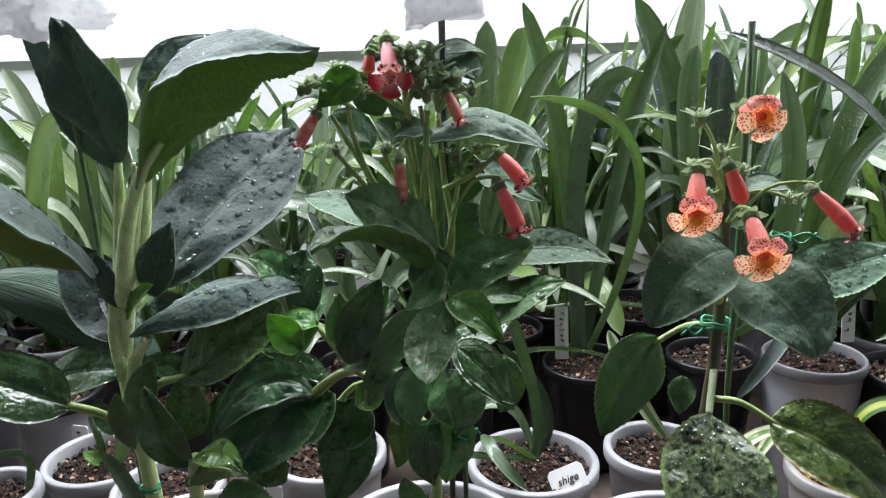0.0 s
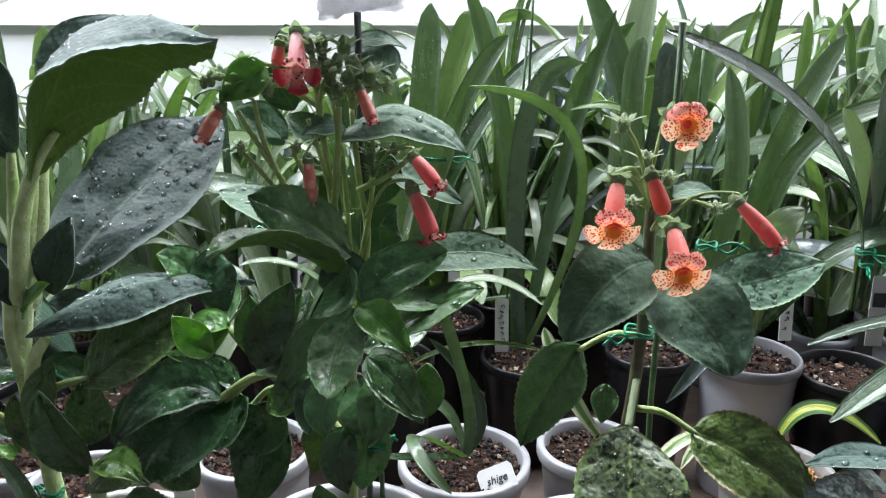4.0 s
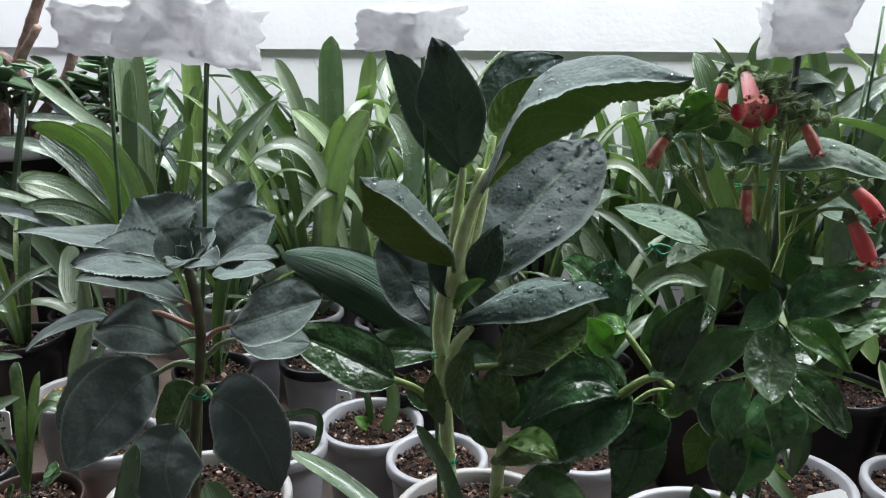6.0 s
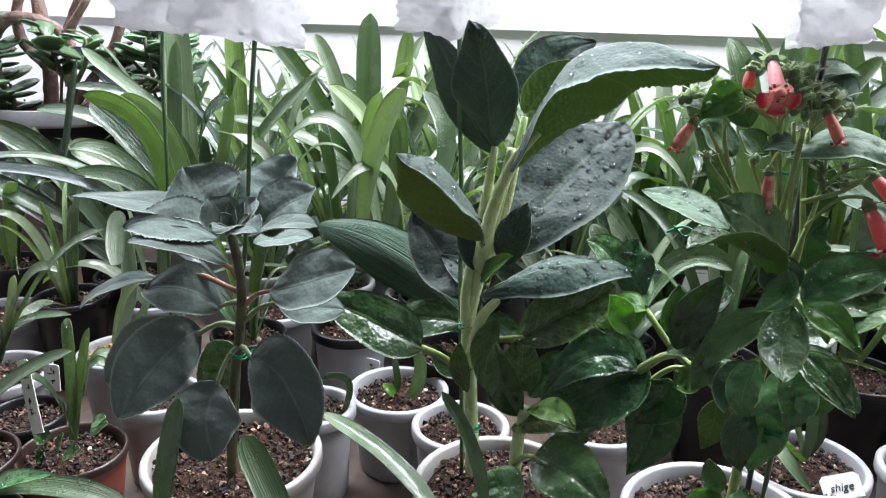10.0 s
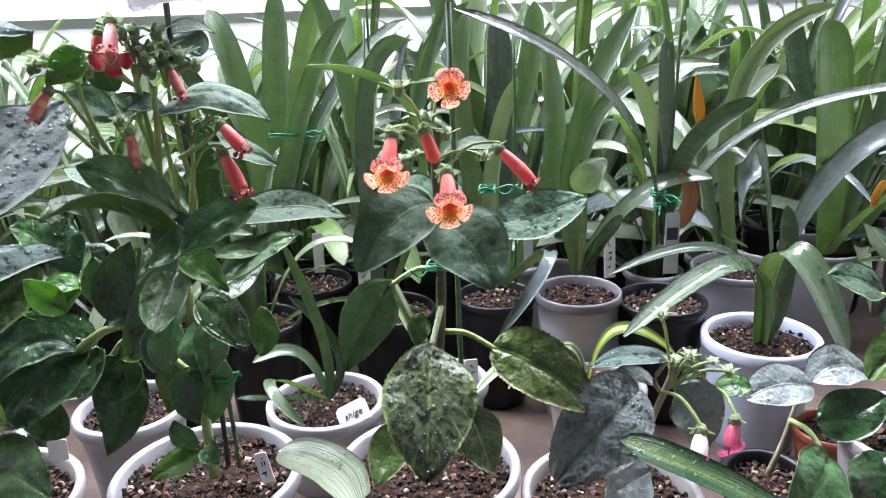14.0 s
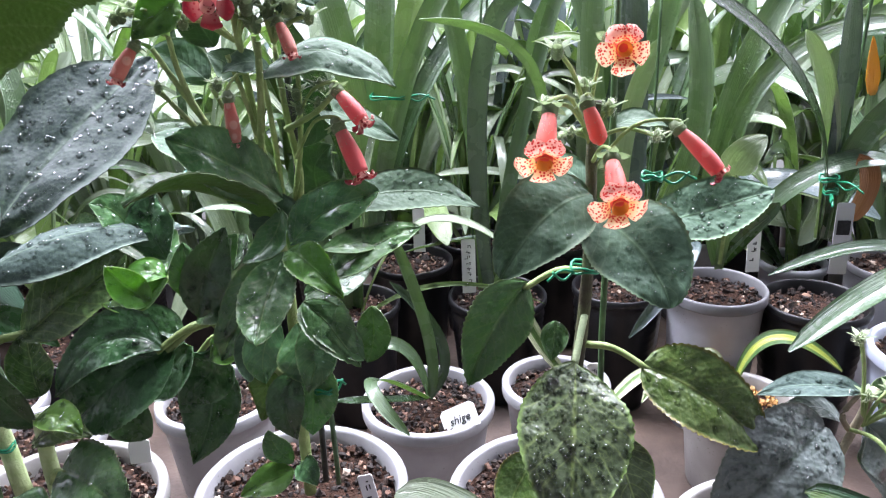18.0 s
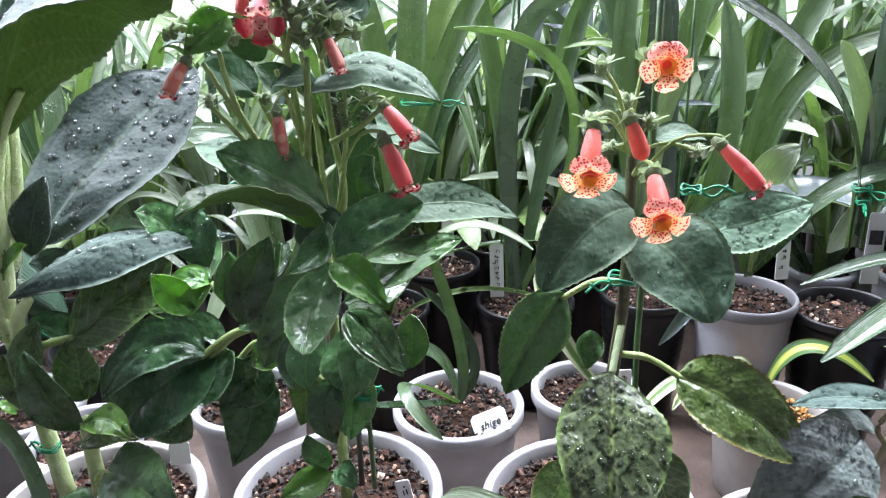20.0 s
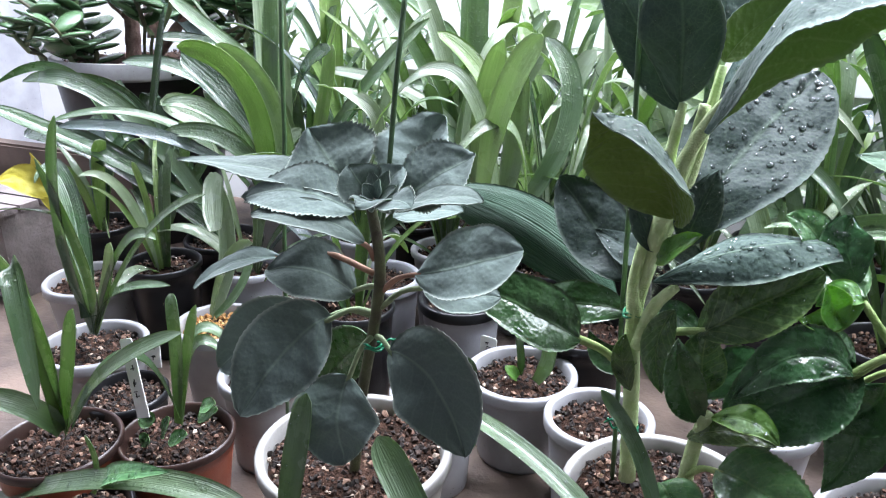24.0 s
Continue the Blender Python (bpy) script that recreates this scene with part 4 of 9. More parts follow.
def plant_label(foot, size, face_turn, lean, label, mat=None, strokes=0, word="", upright=True, sag=0.0, square=0.0):
    """A stiff name tag pushed into a pot, with dark writing along it."""
    w, h = size
    e = thing("plant_label", foot, label, "plant label", "plant labels")
    rot = (Matrix.Translation(foot) @ Euler((radians(lean), radians(sag), radians(face_turn))).to_matrix().to_4x4())
    g = Geo()
    outlinep = [(-w / 2, 0.0), (w / 2, 0.0), (w / 2, h - w * 0.1), (w / 2 - w * 0.1, h), (-w / 2 + w * 0.1, h), (-w / 2, h - w * 0.1)]
    for dy in (-0.0005, 0.0005):
        for px, pz in outlinep:
            g.v.append(rot @ Vector((px, dy, pz)))
    g.face(range(6), 0)
    g.face([11, 10, 9, 8, 7, 6], 0)
    for i in range(6):
        j = (i + 1) % 6
        g.face((i, i + 6, j + 6, j), 0)
    part("tag", g, mat or LABEL, e, smooth=False)
    r = random.Random(int(1000 * (foot[0] + 3)))
    if strokes:
        s = Geo()
        n = strokes
        for i in range(n):
            if upright:
                cz, cx = h * (0.92 - 0.72 * (i + 0.5) / n), r.uniform(-0.12, 0.12) * w
            else:
                cx, cz = w * (-0.38 + 0.76 * (i + 0.5) / n), h * 0.75
            for q in range(3):
                bw, bh = (w * r.uniform(0.14, 0.34), 0.0007) if (q + i) % 2 else (0.0007, min(0.005, h * 0.28 / n if upright else h * 0.16))
                ox, oz = r.uniform(-0.16, 0.16) * w, r.uniform(-0.2, 0.2) * h / n
                f0 = len(s.v)
                for dy in (-0.00125, -0.0005):
                    for ax, az in ((-1, -1), (1, -1), (1, 1), (-1, 1)):
                        s.v.append(rot @ Vector((cx + ox + ax * bw / 2, dy, cz + oz + az * bh / 2)))
                for fc in ((0, 1, 2, 3), (7, 6, 5, 4), (0, 4, 5, 1), (1, 5, 6, 2), (2, 6, 7, 3), (3, 7, 4, 0)):
                    s.face([f0 + i2 for i2 in fc])
        part("writing", s, INK, e, "unreadable black handwriting", smooth=False)
    if square:
        s = Geo()
        for dy in (-0.0012, -0.0005):
            for ax, az in ((-1, -1), (1, -1), (1, 1), (-1, 1)):
                s.v.append(rot @ Vector((ax * square / 2, dy, 0.66 * h + az * square * 0.6)))
        for fc in ((0, 1, 2, 3), (7, 6, 5, 4), (0, 4, 5, 1), (1, 5, 6, 2), (2, 6, 7, 3), (3, 7, 4, 0)):
            s.face(fc)
        part("printed_square", s, INK, e, "black printed square", smooth=False)
    if word:
        cu = bpy.data.curves.new("writing", "FONT")
        cu.body, cu.size, cu.extrude, cu.align_x = word, h * 0.46, 0.0002, "CENTER"
        cu.shear = 0.25
        ob = new("writing", cu)
        ob.data.materials.append(INK)
        ob.parent = e
        ob.matrix_local = Euler((radians(lean), radians(sag), radians(face_turn))).to_matrix().to_4x4() @ pose(0, -0.0009, h * 0.32, 90, 0, 0)
        tagged(ob, label="black handwriting")
    return e


# ---- the bench and the wall ----
def box(name, lo, hi, mat, bevel=0.003, label="", category="", kind="structure"):
    bm = bmesh.new()
    bmesh.ops.create_cube(bm, size=1.0)
    for v in bm.verts:
        v.co = Vector([lo[i] + (v.co[i] + 0.5) * (hi[i] - lo[i]) for i in range(3)])
    if bevel:
        bmesh.ops.bevel(bm, geom=bm.edges[:], offset=bevel, segments=2, affect="EDGES")
    me = bpy.data.meshes.new(name)
    bm.to_mesh(me)
    bm.free()
    me.materials.append(mat)
    return tagged(new(name, me), label, category, kind=kind)


box("bench_top", (-1.75, 0.05, -0.03), (1.45, 1.235, 0.0), BENCH, 0.004, "stained board bench top, coloured darker for shade between the pots", "bench")
box("ground", (-40, -40, -0.86), (40, 40, -0.82), BENCH, 0, "plain ground under the bench", "ground")
for lx in (-1.6, 0.0, 1.3):
    for ly in (0.1, 1.15):
        box("bench_leg", (lx, ly, -0.82), (lx + 0.05, ly + 0.05, -0.03), BENCH, 0.003, "square wooden leg of the bench", "bench leg", "structure")

# lapped white boards behind the plants, each board leaning out over the next
wall = tagged(box("wall_back", (-1.79, 1.30, -0.82), (2.4, 1.38, 2.3), SIDING, 0, "white lapped siding wall behind the plants", "wall"))
wall["at"] = (0.0, 0.0, 0.0)
board = bpy.data.meshes.new("siding_board")
bm = bmesh.new()
bmesh.ops.create_cube(bm, size=1.0)
for v in bm.verts:
    top = v.co.z > 0
    v.co = Vector((v.co.x * 4.09, (0.0 if v.co.y > 0 else (-0.012 if top else -0.020)), 0.19 if top else 0.0))
bm.to_mesh(board)
bm.free()
board.materials.append(SIDING)
for i in range(13):
    b = new("siding_board", board)
    b.parent = wall
    b.location = (0.295, 1.2995, 0.468 + 0.181 * (i - 4))
side = box("wall_side", (-1.79, -1.64, -0.82), (-1.75, 1.30, 2.3), GREY_POT, 0.002, "pale grey end wall beside the bench", "wall")
# added unseen wall, dark to hold back bounce on the pot fronts
box("wall_front", (-1.79, -1.7, -0.82), (2.4, -1.64, 2.3), GREY_DARK, 0.002, "unseen dark wall added behind the aisle", "wall")
box("wall_right", (2.34, -1.64, -0.82), (2.4, 1.30, 2.3), SIDING, 0.002, "pale end wall of the greenhouse", "wall")


# ---- the plants ----
tall = thing("potted_plant", (-0.182, 0.447, 0), "tall velvety plant with wet grey-green leaves in a white pot", "potted plant")
pot(tall, -0.182, 0.447, 0.076, 0.115, CREAM_POT, count=300)
stem(tall, [(-0.210, 0.455, 0.113), (-0.214, 0.452, 0.199), (-0.217, 0.450, 0.255), (-0.205, 0.450, 0.318), (-0.193, 0.450, 0.372), (-0.188, 0.450, 0.403)], 0.0064, 0.0036, STEM_PALE)
stem(tall, [(-0.168, 0.430, 0.139), (-0.165, 0.425, 0.177), (-0.160, 0.420, 0.205)], 0.0055, 0.0048, STEM_PALE)
leaf(tall, (-0.186, 0.440, 0.388), (-0.134, 0.432, 0.476), (-0.050, 0.398, 0.470), 0.070, (-0.29, 0.34, 0.88), mats=(VELVET, VELVET_UNDER), shape='ellip', fold=-0.75, curl=0.1, serr=0.025, wave=0.06, label='large arched leaf with a green underside')
leaf(tall, (-0.204, 0.455, 0.402), (-0.206, 0.430, 0.455), (-0.217, 0.430, 0.494), 0.048, (-0.15, -0.95, 0.25), mats=(VELVET, VELVET_UNDER), fold=0.30, curl=0.25, shape='ovate', serr=0.012, wave=0.09)
leaf(tall, (-0.205, 0.460, 0.397), (-0.234, 0.470, 0.443), (-0.269, 0.480, 0.491), 0.036, (-0.3, -0.9, 0.3), mats=(VELVET, VELVET_UNDER), fold=0.3, serr=0.02)
leaf(tall, (-0.181, 0.460, 0.428), (-0.166, 0.470, 0.449), (-0.139, 0.480, 0.467), 0.029, (0.2, 0.9, 0.5), mats=(VELVET, VELVET_UNDER), fold=0.3, serr=0.02)
leaf(tall, (-0.186, 0.480, 0.431), (-0.172, 0.500, 0.463), (-0.140, 0.520, 0.479), 0.046, (0, -0.9, 0.4), mats=(VELVET, VELVET_UNDER), fold=0.1, serr=0.02)
leaf(tall, (-0.196, 0.470, 0.312), (-0.158, 0.526, 0.366), (-0.118, 0.590, 0.408), 0.092, (-0.1, -0.85, 0.5), mats=(WETDARK, VELVET_UNDER), shape='ellip', fold=0.1, serr=0.012, drops=320, dsize=1.5, wave=0.06)
leaf(tall, (-0.190, 0.450, 0.311), (-0.183, 0.450, 0.336), (-0.175, 0.460, 0.360), 0.029, (0, -0.85, 0.4), mats=(VELVET, VELVET_UNDER), fold=0.2)
leaf(tall, (-0.194, 0.392, 0.345), (-0.206, 0.358, 0.398), (-0.233, 0.328, 0.416), 0.062, (0.34, 0.76, 0.55), mats=(VELVET, VELVET_UNDER), fold=-0.5, curl=0.3, shape='ellip', serr=0.012, label='arched leaf with a yellowing tip')
leaf(tall, (-0.229, 0.470, 0.270), (-0.257, 0.500, 0.295), (-0.293, 0.520, 0.327), 0.052, (0, -0.85, 0.5), mats=(WETDARK, VELVET_UNDER), shape='ellip', fold=0.1, drops=40)
leaf(tall, (-0.206, 0.440, 0.285), (-0.136, 0.460, 0.317), (-0.071, 0.500, 0.303), 0.044, (0, -0.35, 0.93), mats=(VELVET, VELVET_UNDER), fold=-0.35, curl=0.2, shape='lance', drops=170, dsize=1.35, serr=0.012)
leaf(tall, (-0.250, 0.430, 0.237), (-0.284, 0.420, 0.258), (-0.342, 0.420, 0.276), 0.048, (0.1, -0.65, 0.75), mats=(GREEN_SHADED, GREEN_UNDER), stalk=(-0.215, 0.450, 0.202), stalk_r=0.003, drops=40)
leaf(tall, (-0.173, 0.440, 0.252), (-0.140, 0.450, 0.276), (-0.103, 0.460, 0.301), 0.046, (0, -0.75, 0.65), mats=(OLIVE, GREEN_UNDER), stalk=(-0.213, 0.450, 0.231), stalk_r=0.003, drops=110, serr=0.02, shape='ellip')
leaf(tall, (-0.222, 0.460, 0.251), (-0.263, 0.470, 0.246), (-0.308, 0.480, 0.230), 0.034, (0, -0.8, 0.6), mats=(GREEN_SHADED, GREEN_UNDER), shape='ellip', drops=30)
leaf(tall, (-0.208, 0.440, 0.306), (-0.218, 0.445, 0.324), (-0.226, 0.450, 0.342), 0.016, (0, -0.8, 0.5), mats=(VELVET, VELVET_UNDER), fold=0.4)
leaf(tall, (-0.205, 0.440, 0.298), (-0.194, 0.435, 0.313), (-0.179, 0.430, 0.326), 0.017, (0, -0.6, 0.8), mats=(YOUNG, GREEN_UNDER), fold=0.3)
leaf(tall, (-0.165, 0.420, 0.198), (-0.178, 0.410, 0.231), (-0.184, 0.410, 0.262), 0.027, (0.3, -0.9, 0.2), mats=(GREEN_SHADED, GREEN_UNDER), fold=0.4)
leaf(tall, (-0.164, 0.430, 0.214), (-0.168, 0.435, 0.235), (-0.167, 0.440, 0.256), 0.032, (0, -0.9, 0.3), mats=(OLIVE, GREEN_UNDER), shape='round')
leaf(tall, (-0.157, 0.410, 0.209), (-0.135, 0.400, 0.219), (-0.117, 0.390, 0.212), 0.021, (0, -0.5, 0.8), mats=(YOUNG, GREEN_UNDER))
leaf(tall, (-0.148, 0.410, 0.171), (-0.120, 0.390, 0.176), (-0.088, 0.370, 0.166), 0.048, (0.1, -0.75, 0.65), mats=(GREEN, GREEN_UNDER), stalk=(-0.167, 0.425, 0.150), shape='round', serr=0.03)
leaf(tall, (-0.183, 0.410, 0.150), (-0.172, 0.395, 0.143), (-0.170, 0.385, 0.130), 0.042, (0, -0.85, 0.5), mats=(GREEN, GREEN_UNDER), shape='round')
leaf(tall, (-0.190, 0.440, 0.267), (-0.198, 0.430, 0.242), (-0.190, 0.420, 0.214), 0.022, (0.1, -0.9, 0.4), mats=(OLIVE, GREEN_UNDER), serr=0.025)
leaf(tall, (-0.211, 0.450, 0.220), (-0.233, 0.450, 0.216), (-0.249, 0.460, 0.230), 0.021, (0, -0.8, 0.6), mats=(GREEN_SHADED, GREEN_UNDER), serr=0.025)
leaf(tall, (-0.204, 0.450, 0.261), (-0.185, 0.460, 0.252), (-0.167, 0.470, 0.229), 0.020, (0, -0.7, 0.7), mats=(GREEN_SHADED, GREEN_UNDER), serr=0.025)
leaf(tall, (-0.162, 0.450, 0.199), (-0.145, 0.460, 0.222), (-0.124, 0.470, 0.226), 0.031, (0, -0.8, 0.6), mats=(GREEN_SHADED, GREEN_UNDER), serr=0.025, drops=40)
leaf(tall, (-0.170, 0.420, 0.184), (-0.145, 0.410, 0.202), (-0.117, 0.400, 0.204), 0.021, (0, -0.6, 0.8), mats=(OLIVE, GREEN_UNDER), serr=0.025, drops=20)
leaf(tall, (-0.213, 0.440, 0.199), (-0.221, 0.440, 0.223), (-0.220, 0.440, 0.243), 0.016, (0.2, -0.9, 0.3), mats=(OLIVE, GREEN_UNDER), serr=0.025)
leaf(tall, (-0.210, 0.460, 0.295), (-0.227, 0.480, 0.291), (-0.258, 0.500, 0.295), 0.028, (0, -0.7, 0.6), mats=(WETDARK, VELVET_UNDER), serr=0.025, drops=60)
leaf(tall, (-0.199, 0.460, 0.301), (-0.187, 0.480, 0.291), (-0.169, 0.490, 0.273), 0.021, (0, -0.7, 0.6), mats=(VELVET, VELVET_UNDER), serr=0.025)
stem(tall, [(-0.209, 0.446, 0.307), (-0.198, 0.444, 0.360), (-0.183, 0.444, 0.397), (-0.167, 0.443, 0.417)], 0.0068, 0.0026, STEM_PALE, name='leaf_stalk')
stem(tall, [(-0.213, 0.452, 0.303), (-0.207, 0.452, 0.358), (-0.201, 0.450, 0.403)], 0.0068, 0.0026, STEM_PALE, name='leaf_stalk')
stem(tall, [(-0.209, 0.455, 0.302), (-0.192, 0.455, 0.358), (-0.181, 0.458, 0.426)], 0.0068, 0.0026, STEM_PALE, name='leaf_stalk')
stem(tall, [(-0.216, 0.447, 0.251), (-0.219, 0.446, 0.280), (-0.215, 0.445, 0.314)], 0.0056, 0.0034, STEM_PALE, name='leaf_stalk')
stem(tall, [(-0.212, 0.447, 0.232), (-0.204, 0.440, 0.266), (-0.191, 0.438, 0.285)], 0.0056, 0.0034, STEM_PALE, name='leaf_stalk')
fuzz(tall, [(-0.217, 0.450, 0.255), (-0.205, 0.450, 0.318), (-0.193, 0.450, 0.372)], 0.0078, 1300, 0.0026)
twist_tie(tall, (-0.217, 0.450, 0.254), 0.0075, tail=0.02, turn=0.3)
twist_tie(tall, (-0.213, 0.452, 0.159), 0.007, tail=0.012, turn=2.5)
stake((-0.222, 0.462, 0.103), (-0.235, 0.462, 0.495), mat=STAKE)
foam((-0.243, 0.462, 0.502), 0.07, 0.05, 0.03, 1.3)
slate = thing("potted_plant", (-0.422, 0.408, 0), "slate-grey velvety rosette plant with drooping leaves in a white pot", "potted plant")
pot(slate, -0.422, 0.408, 0.08, 0.115, CREAM_POT, count=300)
stem(slate, [(-0.416, 0.395, 0.095), (-0.391, 0.367, 0.189), (-0.372, 0.357, 0.265), (-0.365, 0.352, 0.308), (-0.369, 0.348, 0.349)], 0.0042, 0.0034, STEM_DARK)
leaf(slate, (-0.384, 0.355, 0.347), (-0.458, 0.370, 0.353), (-0.552, 0.390, 0.345), 0.033, (0.00, -0.20, 1.00), mats=(SLATE, SLATE_UNDER), shape='ovate', serr=0.045, wave=0.045)
leaf(slate, (-0.381, 0.350, 0.339), (-0.417, 0.345, 0.350), (-0.464, 0.350, 0.337), 0.044, (0, -0.5, 0.85), mats=(SLATE, SLATE_UNDER), shape='ovate', serr=0.06, wave=0.045)
leaf(slate, (-0.372, 0.345, 0.322), (-0.402, 0.330, 0.340), (-0.444, 0.330, 0.335), 0.028, (0, -0.35, 0.95), mats=(SLATE, SLATE_UNDER), stalk=(-0.369, 0.352, 0.308), shape='ellip', serr=0.02, stalk_mat=STEM_RED, wave=0.045, stalk_r=0.0018)
leaf(slate, (-0.355, 0.360, 0.356), (-0.349, 0.380, 0.375), (-0.336, 0.390, 0.395), 0.065, (-0.30, -0.70, 0.50), mats=(SLATE, SLATE_UNDER), shape='ovate', serr=0.045, wave=0.045)
leaf(slate, (-0.345, 0.345, 0.353), (-0.325, 0.350, 0.369), (-0.305, 0.360, 0.381), 0.049, (-0.10, -0.65, 0.70), mats=(SLATE, SLATE_UNDER), shape='ovate', serr=0.045, wave=0.045)
leaf(slate, (-0.391, 0.365, 0.345), (-0.415, 0.380, 0.361), (-0.436, 0.390, 0.379), 0.070, (0.20, -0.75, 0.50), mats=(SLATE, SLATE_UNDER), shape='ovate', serr=0.045, wave=0.045)
leaf(slate, (-0.347, 0.340, 0.347), (-0.315, 0.330, 0.362), (-0.289, 0.330, 0.363), 0.027, (0.00, -0.25, 1.00), mats=(SLATE, SLATE_UNDER), shape='ovate', serr=0.045, wave=0.045)
leaf(slate, (-0.364, 0.370, 0.331), (-0.346, 0.380, 0.334), (-0.320, 0.380, 0.338), 0.026, (0, -0.3, 1), mats=(SLATE, SLATE_UNDER), shape='ellip', wave=0.045)
leaf(slate, (-0.365, 0.345, 0.351), (-0.372, 0.340, 0.363), (-0.378, 0.340, 0.372), 0.030, (0.20, -0.70, 0.60), mats=(SLATE, SLATE_UNDER), shape='ovate', serr=0.045, wave=0.045)
leaf(slate, (-0.363, 0.345, 0.352), (-0.353, 0.345, 0.364), (-0.347, 0.350, 0.372), 0.029, (-0.20, -0.70, 0.60), mats=(SLATE, SLATE_UNDER), shape='ovate', serr=0.045, wave=0.045)
leaf(slate, (-0.362, 0.340, 0.351), (-0.357, 0.325, 0.356), (-0.361, 0.315, 0.355), 0.026, (0.00, -0.50, 0.90), mats=(SLATE, SLATE_UNDER), shape='ovate', serr=0.045, wave=0.045)
leaf(slate, (-0.359, 0.340, 0.351), (-0.339, 0.325, 0.359), (-0.328, 0.320, 0.357), 0.022, (0.00, -0.50, 0.90), mats=(SLATE, SLATE_UNDER), shape='ovate', serr=0.045, wave=0.045)
leaf(slate, (-0.440, 0.352, 0.299), (-0.470, 0.340, 0.294), (-0.502, 0.335, 0.272), 0.026, (-0.2, -0.3, 1), mats=(SLATE, SLATE_UNDER), stalk=(-0.370, 0.353, 0.298), shape='ellip', stalk_mat=STEM_RED, wave=0.045, stalk_r=0.0018)
leaf(slate, (-0.384, 0.350, 0.282), (-0.407, 0.340, 0.299), (-0.443, 0.340, 0.294), 0.045, (0, -0.55, 0.85), mats=(SLATE, SLATE_UNDER), stalk=(-0.369, 0.354, 0.289), shape='ellip', serr=0.02, wave=0.045, stalk_r=0.0018, stalk_mat=STEM_SAGE)
leaf(slate, (-0.339, 0.350, 0.303), (-0.301, 0.345, 0.319), (-0.271, 0.350, 0.330), 0.049, (0, -0.65, 0.75), mats=(SLATE, SLATE_UNDER), stalk=(-0.366, 0.355, 0.285), shape='ellip', serr=0.02, stalk_mat=STEM_RED, wave=0.045, stalk_r=0.0018)
leaf(slate, (-0.339, 0.360, 0.291), (-0.315, 0.365, 0.288), (-0.290, 0.370, 0.288), 0.033, (0, -0.5, 0.85), mats=(SLATE, SLATE_UNDER), stalk=(-0.367, 0.356, 0.273), shape='ellip', wave=0.045, stalk_r=0.0018, stalk_mat=STEM_SAGE)
leaf(slate, (-0.402, 0.350, 0.263), (-0.426, 0.330, 0.242), (-0.445, 0.300, 0.204), 0.060, (0.1, -0.9, 0.4), mats=(SLATE, SLATE_UNDER), stalk=(-0.372, 0.356, 0.268), shape='ellip', serr=0.02, wave=0.045, stalk_r=0.0018, stalk_mat=STEM_SAGE)
leaf(slate, (-0.422, 0.370, 0.246), (-0.475, 0.370, 0.223), (-0.517, 0.370, 0.187), 0.056, (0.1, -0.85, 0.45), mats=(SLATE, SLATE_UNDER), stalk=(-0.373, 0.357, 0.265), shape='ellip', wave=0.045, stalk_r=0.0018, stalk_mat=STEM_SAGE)
leaf(slate, (-0.388, 0.345, 0.223), (-0.389, 0.330, 0.199), (-0.379, 0.320, 0.171), 0.066, (0, -0.97, 0.2), mats=(SLATE, SLATE_UNDER), stalk=(-0.374, 0.356, 0.251), shape='ellip', serr=0.02, wave=0.045, stalk_r=0.0018, stalk_mat=STEM_SAGE)
leaf(slate, (-0.356, 0.345, 0.249), (-0.320, 0.330, 0.243), (-0.292, 0.315, 0.205), 0.060, (-0.1, -0.9, 0.4), mats=(SLATE, SLATE_UNDER), stalk=(-0.371, 0.356, 0.251), shape='ellip', serr=0.02, wave=0.045, stalk_r=0.0018, stalk_mat=STEM_SAGE)
leaf(slate, (-0.383, 0.370, 0.239), (-0.415, 0.385, 0.211), (-0.439, 0.390, 0.172), 0.040, (0, -0.9, 0.4), mats=(GREEN_SHADED, GREEN_UNDER))
leaf(slate, (-0.362, 0.340, 0.353), None, (-0.366, 0.335, 0.363), 0.009, (0, -0.6, 0.7), mats=(SLATE, SLATE_UNDER), shape='ovate', serr=0.07)
leaf(slate, (-0.360, 0.340, 0.354), None, (-0.356, 0.337, 0.366), 0.008, (0, -0.6, 0.7), mats=(SLATE, SLATE_UNDER), shape='ovate', serr=0.07)
leaf(slate, (-0.357, 0.340, 0.354), None, (-0.344, 0.335, 0.364), 0.008, (0, -0.6, 0.7), mats=(SLATE, SLATE_UNDER), shape='ovate', serr=0.07)
leaf(slate, (-0.363, 0.340, 0.351), None, (-0.364, 0.328, 0.358), 0.008, (0, -0.6, 0.7), mats=(SLATE, SLATE_UNDER), shape='ovate', serr=0.07)
leaf(slate, (-0.356, 0.340, 0.352), None, (-0.339, 0.328, 0.359), 0.008, (0, -0.6, 0.7), mats=(SLATE, SLATE_UNDER), shape='ovate', serr=0.07)
leaf(slate, (-0.361, 0.340, 0.351), None, (-0.354, 0.322, 0.351), 0.007, (0, -0.6, 0.7), mats=(SLATE, SLATE_UNDER), shape='ovate', serr=0.07)
leaf(slate, (-0.358, 0.340, 0.351), None, (-0.343, 0.322, 0.352), 0.007, (0, -0.6, 0.7), mats=(SLATE, SLATE_UNDER), shape='ovate', serr=0.07)
leaf(slate, (-0.360, 0.340, 0.353), None, (-0.366, 0.345, 0.368), 0.010, (0, -0.6, 0.7), mats=(SLATE, SLATE_UNDER), shape='ovate', serr=0.07)
